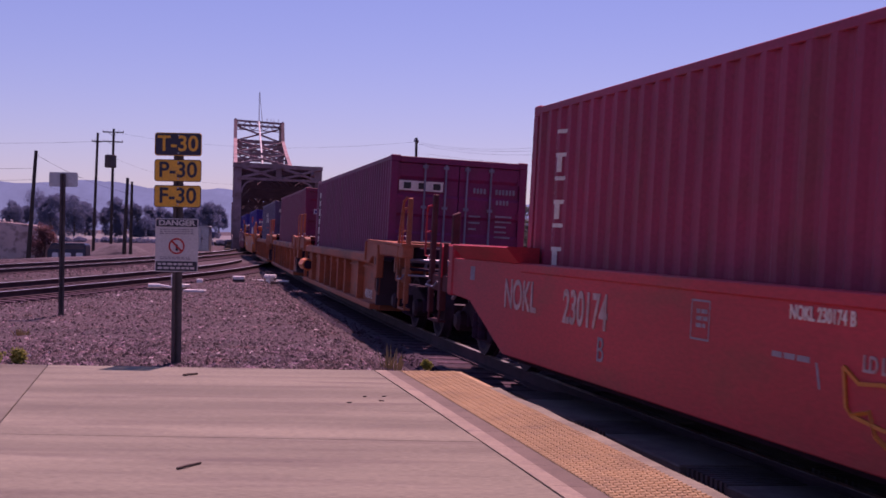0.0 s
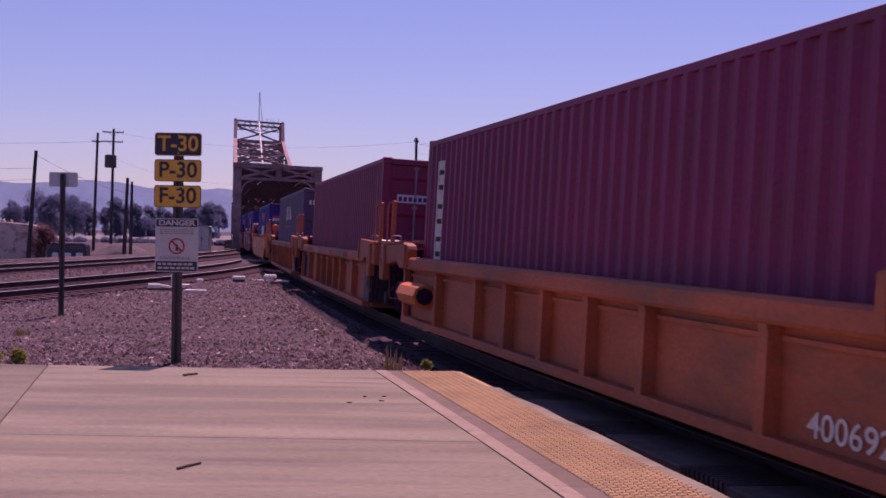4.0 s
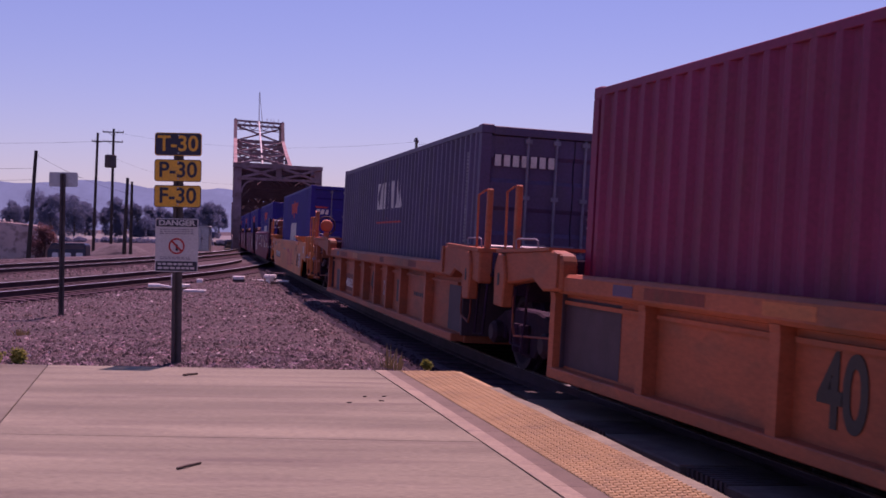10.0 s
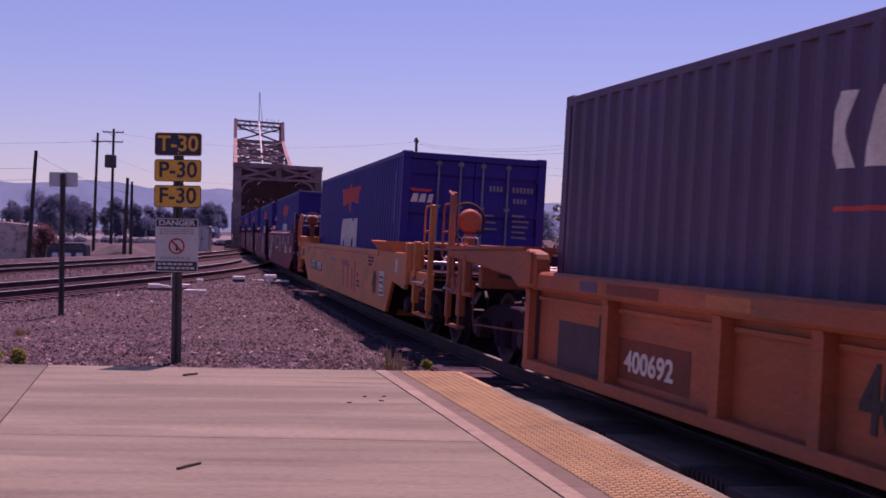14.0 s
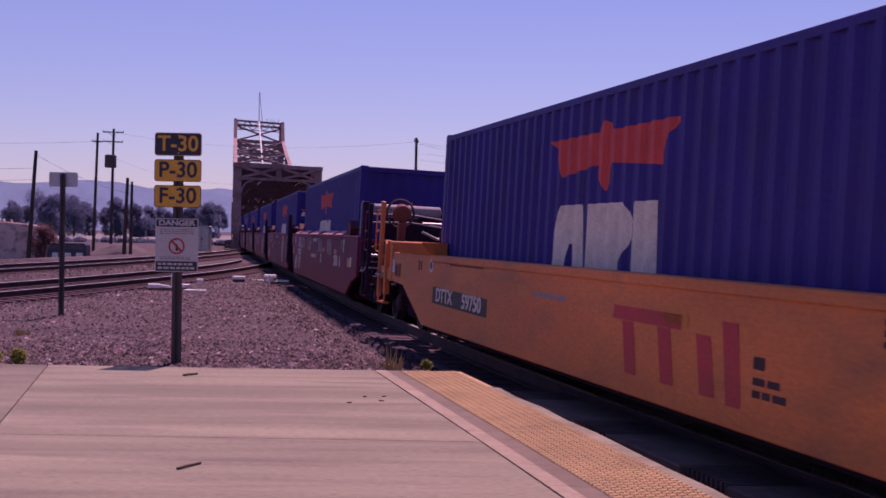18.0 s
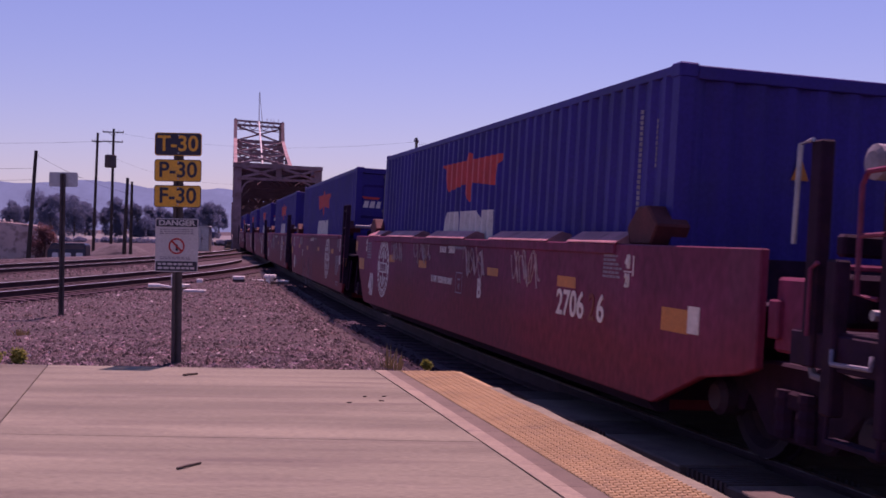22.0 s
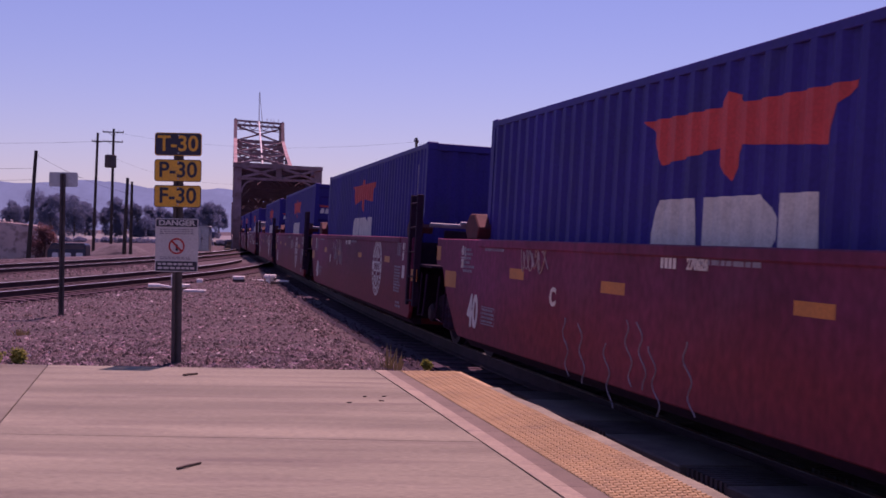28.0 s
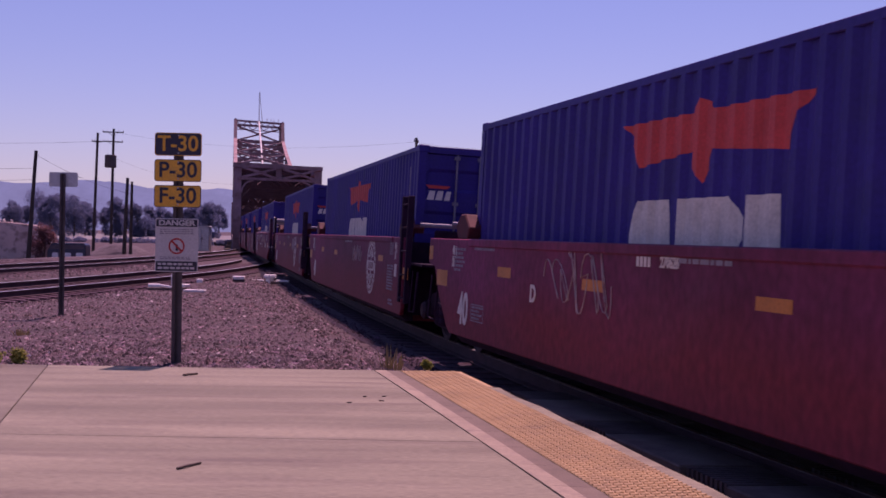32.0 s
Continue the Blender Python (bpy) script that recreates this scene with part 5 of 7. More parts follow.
def brake_gear(root, sy, mat, x=-1.18, zc=1.70):
    """A hand-brake wheel on its stand at one end of a car."""
    y = sy * 9.42
    bm = B()
    seg = 24
    ring = []
    for k in range(seg):
        t = 2 * math.pi * k / seg
        c = Vector((x + 0.23 * math.cos(t), y, zc + 0.23 * math.sin(t)))
        d = Vector((math.cos(t), 0, math.sin(t)))
        ring.append([bm.verts.new(c + d * 0.018 * math.cos(q) + Vector((0, 0.018 * math.sin(q), 0))) for q in (0, 1.57, 3.14, 4.71)])
    for k in range(seg):
        for q in range(4):
            bm.faces.new((ring[k][q], ring[(k + 1) % seg][q], ring[(k + 1) % seg][(q + 1) % 4], ring[k][(q + 1) % 4]))
    for t in (0.3, 1.55, 2.8, 4.05, 5.3):
        tube(bm, [(x, y + sy * 0.03, zc), (x + 0.23 * math.cos(t), y, zc + 0.23 * math.sin(t))], 0.012, 5)
    part("brake_wheel", fix(bm), M_RAIL_SIDE, root, "rusty spoked hand-brake wheel")
    bm = B()
    lathe(bm, [(0.10, 0.0), (0.15, 0.03), (0.16, 0.1), (0.12, 0.14)], (x, y - sy * 0.2, zc), (0, sy, 0), 18)
    part("brake_housing", soften(bm, 0.02), mat, root)
    bm = B()
    box(bm, x - 0.06, x + 0.06, *sorted((y - sy * 0.2, y - sy * 0.08)), 1.05, zc - 0.16)
    part("brake_stand", soften(bm, 0.01), mat, root)


def air_tank(root, mat, y=-6.6):
    bm = B()
    lathe(bm, [(0.155, -0.55), (0.165, -0.52), (0.165, 0.52), (0.155, 0.55)], (-1.50, y, 0.67), (0, 1, 0), 8)
    tank = part("tool_box", fix(bm), mat, root, "yellow eight-sided box on the side")
    bm = B()
    lathe(bm, [(0.12, 0.0), (0.12, 0.02), (0.03, 0.03)], (-1.50, y - 0.55, 0.67), (0, -1, 0), 8)
    part("end_cap", fix(bm), M_TRUCK, tank)


# ---- running gear ----
def running_gear():
    root = tagged(new("rail_truck"), "grimy cast-steel four-wheel truck on the rails", "rail truck", group="trucks under the train")
    for sx in (-1, 1):
        bm = B()
        prof = [(-1.12, 0.36), (-0.72, 0.36), (-0.66, 0.50), (-0.36, 0.24), (0.36, 0.24), (0.66, 0.50), (0.72, 0.36), (1.12, 0.36), (1.12, 0.56), (0.80, 0.68), (0.40, 0.74), (-0.40, 0.74), (-0.80, 0.68), (-1.12, 0.56)]
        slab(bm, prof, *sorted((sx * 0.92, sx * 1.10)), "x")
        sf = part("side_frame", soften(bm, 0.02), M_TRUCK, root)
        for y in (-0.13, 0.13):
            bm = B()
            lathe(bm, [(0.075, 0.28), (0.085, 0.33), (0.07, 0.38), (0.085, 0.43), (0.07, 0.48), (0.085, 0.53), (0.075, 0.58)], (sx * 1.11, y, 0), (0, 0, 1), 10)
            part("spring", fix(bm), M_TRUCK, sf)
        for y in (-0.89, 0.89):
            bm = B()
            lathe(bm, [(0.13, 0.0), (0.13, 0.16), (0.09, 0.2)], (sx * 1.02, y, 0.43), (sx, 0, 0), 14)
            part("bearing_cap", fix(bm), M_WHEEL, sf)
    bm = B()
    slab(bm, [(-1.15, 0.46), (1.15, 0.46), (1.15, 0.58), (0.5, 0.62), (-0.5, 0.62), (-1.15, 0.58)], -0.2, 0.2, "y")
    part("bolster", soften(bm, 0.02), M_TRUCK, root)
    sets = []
    for y in (-0.89, 0.89):
        bm = B()
        lathe(bm, [(0.08, -1.0), (0.08, 1.0)], (0, 0, 0), (1, 0, 0), 12)
        axle = part("wheelset", fix(bm), M_WHEEL, root)
        axle.location = (0, y, 0.43)
        for sx in (-1, 1):
            bm = B()
            lathe(bm, [(0.10, -0.08), (0.16, -0.075), (0.30, -0.02), (0.36, -0.06), (0.455, -0.06), (0.455, -0.03), (0.43, -0.025), (0.425, 0.07), (0.36, 0.07), (0.30, 0.01), (0.16, 0.06), (0.10, 0.08)], (sx * 0.755, 0, 0), (sx, 0, 0), 28)
            part("wheel", fix(bm), M_WHEEL, axle)
        sets.append(axle)
    return root


# ---- the train ----
FRONTS = [-26.3, -10.5, 9.73, 25.73, 41.66, 61.78, 81.66, 97.41, 113.04, 128.85, 144.6, 164.5, 180.2, 195.9, 211.6, 227.3, 247.2, 262.9, 278.6]
cars, boxes, trucks = [], [], []
SIDE = -1.45


def red_car(front, rear, lettered):
    c = well_car("smooth", M_RED_CAR, "red-orange steel well car with faded white lettering", front, rear)
    if lettered:
        lettering("car_number", "230174", 0.42, M_MARK_WORN, c, on_side(3.82, 0.87, SIDE - 0.004), bold=0.010, squeeze=0.82)
        lettering("unit_letter", "B", 0.30, M_MARK_FAINT, c, on_side(3.42, 0.56, SIDE - 0.004))
        lettering("owner_mark", "NOKL", 0.42, M_MARK_WORN, c, on_side(5.56, 0.90, SIDE - 0.004), bold=0.008, squeeze=0.86)
        lettering("small_mark", "NOKL 230174 B", 0.12, M_MARK_WHITE, c, on_side(0.2, 1.085, SIDE - 0.004), bold=0.003, squeeze=0.82)
        lettering("load_limit", "LD L", 0.13, M_MARK_WORN, c, on_side(-0.33, 0.85, SIDE - 0.004), bold=0.003, squeeze=0.85)
        bm = B()
        for pts in ([(-0.05, 0.82), (-0.09, 0.60), (-0.14, 0.56), (-0.30, 0.60), (-0.36, 0.48), (-0.55, 0.40)], [(-0.05, 0.82), (-0.20, 0.74), (-0.42, 0.76), (-0.62, 0.70)], [(-0.14, 0.56), (-0.45, 0.52), (-0.8, 0.62)]):
            tube(bm, [(SIDE - 0.003, y, z) for y, z in pts], 0.016, 4)
        part("spray_tag", fix(bm), M_MARK_YELLOW, c, "yellow spray-paint strokes")
        bm = B()
        slab(bm, [(-1.18, 0.98), (-1.08, 0.98), (-1.08, 1.84), (-1.18, 1.80)], 9.16, 9.26, "y")
        part("brake_stand", soften(bm, 0.015), M_HOUSING, c, "tall rusty brake stand")
        bm = B()
        bars_on_side(bm, 0.72, 0.80, 1, 0.42, 0.06, SIDE, 5)
        bars_on_side(bm, 1.74, 1.00, 3, 0.14, 0.05, SIDE, 7)
        paint_on_side(bm, [(0.24, 0.81), (0.215, 0.81), (0.17, 0.66), (0.195, 0.66)], SIDE, False)
        for a, b in ((1.82, 1.08), (1.82, 0.81)):
            paint_on_side(bm, [(a, b), (a - 0.28, b), (a - 0.28, b + 0.015), (a, b + 0.015)], SIDE, False)
        for a in (1.82, 1.555):
            paint_on_side(bm, [(a, 0.81), (a, 1.09), (a - 0.015, 1.09), (a - 0.015, 0.81)], SIDE, False)
        paint_on_side(bm, [(7.35, 1.0), (7.35, 1.16), (7.17, 1.16), (7.17, 1.0)], SIDE, False)
        mark_bars("stencil_print", bm, M_MARK_FAINT, c)
    return c


def yellow_ribbed(front, rear, k):
    c = well_car("ribbed", M_YELLOW_OLD, "dirty yellow ribbed well car of a three-unit set", front, rear)
    web = -1.335
    if k == 3:
        brake_gear(c, 1, M_YELLOW_OLD)
    if k == 1:
        lettering("car_number", "400692", 0.22, M_MARK_WHITE, c, on_side(-5.1, 0.43, web - 0.008), bold=0.002, squeeze=1.3)
        air_tank(c, M_YELLOW_CAR, 5.25)
    if k == 2:
        lettering("length_mark", "40", 0.62, M_MARK_BLACK, c, on_side(1.85, 0.63, web - 0.006), bold=0.014, squeeze=0.8)
        for y, hw, z0, z1 in ((0.6, 0.44, 0.40, 0.72), (-0.56, 0.44, 0.40, 0.72), (-1.81, 0.17, 0.36, 0.68)):
            bm = B()
            paint_on_side(bm, [(y + hw, z0), (y + hw, z1), (y - hw, z1), (y - hw, z0)], web, False)
            patch = part("repaint_patch", bm, M_PATCH, c, "dark brown repaint patch on the side")
            if hw > 0.2:
                bm = B()
                paint_on_side(bm, [(y + 0.16, 0.46), (y - 0.10, 0.46), (y - 0.16, 0.66), (y + 0.10, 0.67)], web, False, 0.006)
                part("brand_sign", bm, M_SLATE, patch)
    if k == 3:
        bm = B()
        paint_on_side(bm, [(4.36, 0.36), (4.36, 0.70), (2.98, 0.70), (2.98, 0.36)], web, False)
        part("number_panel", bm, M_RUSTY_RED, c, "faded brown panel behind the number")
        bm = B()
        paint_on_side(bm, [(5.65, 0.30), (5.65, 0.74), (4.55, 0.74), (4.55, 0.30)], web, False)
        part("repaint_patch", bm, M_SLATE, c, "slate repaint patch")
        lettering("car_number", "400692", 0.235, M_MARK_WHITE, c, on_side(3.68, 0.51, web - 0.006), bold=0.006, squeeze=1.25)
        lettering("length_mark", "40", 0.54, M_MARK_BLACK, c, on_side(0.74, 0.63, web - 0.004), bold=0.012, squeeze=0.75)
        bm = B()
        bars_on_side(bm, -3.0, 0.62, 1, 0.9, 0.10, web, 4)
        mark_bars("stencil_print", bm, M_MARK_BLACK, c)
        lettering("type_mark", "DC", 0.34, M_MARK_WORN, c, on_side(-0.56, 0.60, web - 0.004), bold=0.006, squeeze=0.8)
        for y0, y1, z0, z1 in ((-1.6, -1.95, 0.45, 0.80), (4.7, 4.45, 0.55, 0.85)):
            bm = B()
            paint_on_side(bm, [(y0, z0), (y0, z1), (y1, z1), (y1, z0)], web, False)
            part("repaint_patch", bm, M_MARK_BLACK, c)
    if k in (2, 3):
        for y0, y1, mt in ((4.86, 4.48, M_BOX_GREY), (4.27, 3.3, M_RUSTY_RED), (2.55, 1.95, M_YELLOW_CAR), (-0.6, -1.0, M_RUSTY_RED), (-3.1, -3.7, M_RUSTY_RED)):
            bm = B()
            paint_on_side(bm, [(y0, 1.045), (y0, 1.135), (y1, 1.135), (y1, 1.045)], -1.47, False)
            part("repaint_patch", bm, mt, c)
    if k == 2:
        bm = B()
        paint_on_side(bm, [(6.18, 0.33), (6.18, 0.96), (4.95, 0.96), (4.95, 0.33)], web, False)
        part("repaint_patch", bm, M_SLATE, c, "slate repaint patch")
    if k > 1:
        bm = B()
        paint_on_side(bm, [(-6.0, 0.32), (-6.0, 0.89), (-5.32, 0.89), (-5.32, 0.32)], web, False)
        part("repaint_patch", bm, M_SLATE, c, "slate repaint patch")
    return c


def yellow_single():
    c = well_car("smooth", M_YELLOW_CAR, "bright yellow steel well car standing alone", "coupler", "coupler")
    brake_gear(c, 1, M_RUSTY_RED, -1.09, 1.87)
    for pts in ([(-0.75, 9.2, 1.72), (0.1, 9.25, 1.73), (0.75, 9.22, 1.73), (0.9, 9.2, 1.70), (0.93, 9.2, 1.58), (0.86, 9.2, 1.52)],
                [(-0.75, 9.2, 1.58), (-0.5, 9.25, 1.48), (-0.1, 9.25, 1.42), (0.3, 9.2, 1.42)],
                [(-0.7, 9.05, 1.24), (-0.1, 9.05, 1.26), (0.1, 9.05, 1.22), (0.12, 9.05, 1.12)]):
        bm = B()
        tube(bm, pts, 0.022, 7)
        part("brake_pipe", fix(bm), M_GALV, c, "pale bent brake pipe")
    bm = B()
    box(bm, -0.5, 1.1, 8.98, 9.06, 1.08, 1.62)
    part("valve_plate", soften(bm, 0.02), M_TRUCK, c, "dark valve mounting plate")
    for y0, y1, z0, z1 in ((7.87, 7.83, 0.87, 1.07), (7.57, 7.53, 0.87, 1.07), (7.83, 7.57, 1.04, 1.07), (7.83, 7.57, 0.87, 0.90)):
        bm = B()
        slab(bm, [(y0, z0), (y0, z1), (y1, z1), (y1, z0)], SIDE - 0.014, SIDE, "x")
        part("recess_rim", fix(bm), M_YELLOW_OLD, c)
    bm = B()
    slab(bm, [(7.83, 0.90), (7.83, 1.04), (7.57, 1.04), (7.57, 0.90)], SIDE - 0.003, SIDE, "x")
    part("recess_back", fix(bm), M_RUSTY_RED, c)
    bm = B()
    slab(bm, [(5.46, 0.61), (5.46, 0.83), (2.92, 0.80), (2.92, 0.59)], SIDE - 0.003, SIDE - 0.001, "x")
    part("number_panel", fix(bm), M_MARK_BLACK, c)
    lettering("car_number", "59750", 0.25, M_MARK_WHITE, c, on_side(3.56, 0.705, SIDE - 0.007), bold=0.005, squeeze=1.35)
    lettering("owner_mark", "DTTX", 0.25, M_MARK_WHITE, c, on_side(4.85, 0.72, SIDE - 0.007), bold=0.005, squeeze=1.25)
    bm = B()
    paint_on_side(bm, [(-0.73, 0.86), (-0.75, 0.97), (-2.02, 0.97), (-2.00, 0.86)], SIDE, False)
    for y in (-1.05, -1.72, -2.36):
        paint_on_side(bm, [(y + 0.02, 0.44), (y + 0.12, 0.855), (y - 0.10, 0.855), (y - 0.20, 0.44)], SIDE, False)
    paint_on_side(bm, [(-2.62, 0.97), (-2.84, 0.97), (-2.92, 0.42), (-2.72, 0.42)], SIDE, False)
    part("brand_sign", bm, M_RED_CAR, c, "dull red painted brand shapes")
    lettering("length_mark", "40", 0.5, M_MARK_BLACK, c, on_side(-5.2, 0.67, SIDE - 0.004), bold=0.012, squeeze=0.8)
    bm = B()
    slab(bm, [(-5.75, 0.50), (-5.75, 0.90), (-6.2, 0.90), (-6.2, 0.50)], SIDE - 0.006, SIDE, "x")
    panel = part("data_panel", fix(bm), M_MARK_WHITE, c)
    for y0, y1, z0, z1 in ((-5.78, -5.96, 0.66, 0.87), (-5.99, -6.17, 0.66, 0.87), (-5.78, -6.17, 0.53, 0.63)):
        bm = B()
        slab(bm, [(y0, z0), (y0, z1), (y1, z1), (y1, z0)], SIDE - 0.009, SIDE - 0.006, "x")
        part("panel_field", fix(bm), M_MARK_BLACK, panel)
    bm = B()
    bars_on_side(bm, -5.8, 0.82, 4, 0.34, 0.085, SIDE - 0.008, 9)
    mark_bars("data_print", bm, M_MARK_WHITE, c)
    for y in (7.25, 1.62, -1.9, -6.9):
        bm = B()
        paint_on_side(bm, [(y + 0.22, 0.86), (y + 0.22, 1.1), (y - 0.22, 1.1), (y - 0.22, 0.86)] if abs(y) > 3 else [(y + 0.2, 0.9), (y + 0.2, 1.02), (y - 0.2, 1.02), (y - 0.2, 0.9)], SIDE, False)
        part("reflector_patch", weld(bm), M_MARK_YELLOW, c)
    bm = B()
    bars_on_side(bm, 1.3, 0.92, 1, 1.0, 0.09, SIDE, 4)
    mark_bars("stencil_print", bm, M_MARK_FAINT, c)
    bm = B()
    slab(bm, rounded(5.51, 5.69, 1.01, 1.19, 0.06), SIDE - 0.006, SIDE, "x")
    plate = part("round_plate", fix(bm), M_SIGN_WHITE, c, "small white plate with a dark ring")
    bm = B()
    slab(bm, rounded(5.55, 5.65, 1.05, 1.15, 0.049), SIDE - 0.009, SIDE - 0.006, "x")
    part("plate_ring", fix(bm), M_MARK_BLACK, plate)
    for y in (6.18, 6.32):
        bm = B()
        slab(bm, [(y + 0.02, 1.02), (y + 0.02, 1.15), (y - 0.02, 1.15), (y - 0.02, 1.02)], SIDE - 0.006, SIDE, "x")
        part("side_slot", fix(bm), M_MARK_BLACK, c)
    bm = B()
    paint_on_side(bm, [(-3.06, 0.78), (-3.2, 0.78), (-3.2, 0.70), (-3.06, 0.70)], SIDE, False)
    bars_on_side(bm, -3.06, 0.6, 2, 0.44, 0.08, SIDE, 14)
    bars_on_side(bm, -4.4, 1.08, 3, 0.6, 0.06, SIDE, 15)
    bars_on_side(bm, 4.64, 1.13, 1, 1.84, 0.06, SIDE, 16)
    mark_bars("dark_print", bm, M_RAIL_SIDE, c)
    for y in (-7.34, 8.02):
        bm = B()
        slab(bm, [(y + 0.085, 0.93), (y + 0.085, 1.13), (y - 0.085, 1.13), (y - 0.085, 0.93)], SIDE - 0.006, SIDE, "x")
        part("card_holder", fix(bm), M_SIGN_WHITE, c)
    return c


def round_mark(c, y, z, r=0.49):
    bm = B()
    n = 28
    ring = [(math.cos(2 * math.pi * i / n), math.sin(2 * math.pi * i / n)) for i in range(n)]
    for (a, b), (a2, b2) in zip(ring, ring[1:] + ring[:1]):
        paint_on_side(bm, [(y + r * a, z + r * b), (y + r * a2, z + r * b2), (y + r * 0.72 * a2, z + r * 0.72 * b2), (y + r * 0.72 * a, z + r * 0.72 * b)], SIDE, False)
    for p in ([(-0.10, -0.66), (0.10, -0.66), (0.05, 0.0), (0.10, 0.66), (-0.10, 0.66), (-0.05, 0.0)], [(-0.66, -0.17), (0.66, -0.17), (0.66, 0.17), (-0.66, 0.17)],
              [(0.2, 0.3), (0.52, 0.3), (0.3, 0.55), (0.2, 0.58)], [(-0.2, 0.3), (-0.52, 0.3), (-0.3, 0.55), (-0.2, 0.58)], [(0.2, -0.3), (0.52, -0.3), (0.3, -0.55), (0.2, -0.58)], [(-0.2, -0.3), (-0.52, -0.3), (-0.3, -0.55), (-0.2, -0.58)]):
        paint_on_side(bm, [(y + r * a, z + r * b) for a, b in p], SIDE, False, 0.004)
    part("round_emblem", weld(bm), M_MARK_WHITE, c, "white round emblem with a cross")
    bm = B()
    for i in range(26):
        t = 2 * math.pi * (i + 0.2) / 26
        if i in (0, 13):
            continue
        p = [(y + r * rr * math.cos(t + dt), z + r * rr * math.sin(t + dt)) for rr, dt in ((0.78, -0.06), (0.94, -0.06), (0.94, 0.06), (0.78, 0.06))]
        paint_on_side(bm, p, SIDE, False, 0.006)
    for i in range(6):
        u = y + r * (0.5 - i * 0.18)
        paint_on_side(bm, [(u, z - 0.06), (u - 0.05, z - 0.06), (u - 0.05, z + 0.06), (u, z + 0.06)], SIDE, False, 0.007)
    mark_bars("emblem_print", bm, M_BROWN_CAR, c)


def scrawl(c, y, z, seed, size=0.3, n=6):
    """A looping white spray tag in one stroke, that spells nothing."""
    rng = random.Random(seed)
    pts, u = [], y
    for k in range(n + 3):
        w, h, ph = size * (0.5 + 0.5 * rng.random()), size * (0.7 + 0.6 * rng.random()), rng.random() * 3
        pts += [(SIDE - 0.004, u - w * (0.5 - 0.5 * math.cos(t * (0.6 + 0.2 * (k % 2)))), z + h * 0.5 * math.sin(t + ph)) for t in [0.5 * i for i in range(10)]]
        u -= w * 0.5
    bm = B()
    tube(bm, pts, 0.007, 4)
    part("spray_tag", fix(bm), M_MARK_WORN, c, "white spray-paint scrawl")


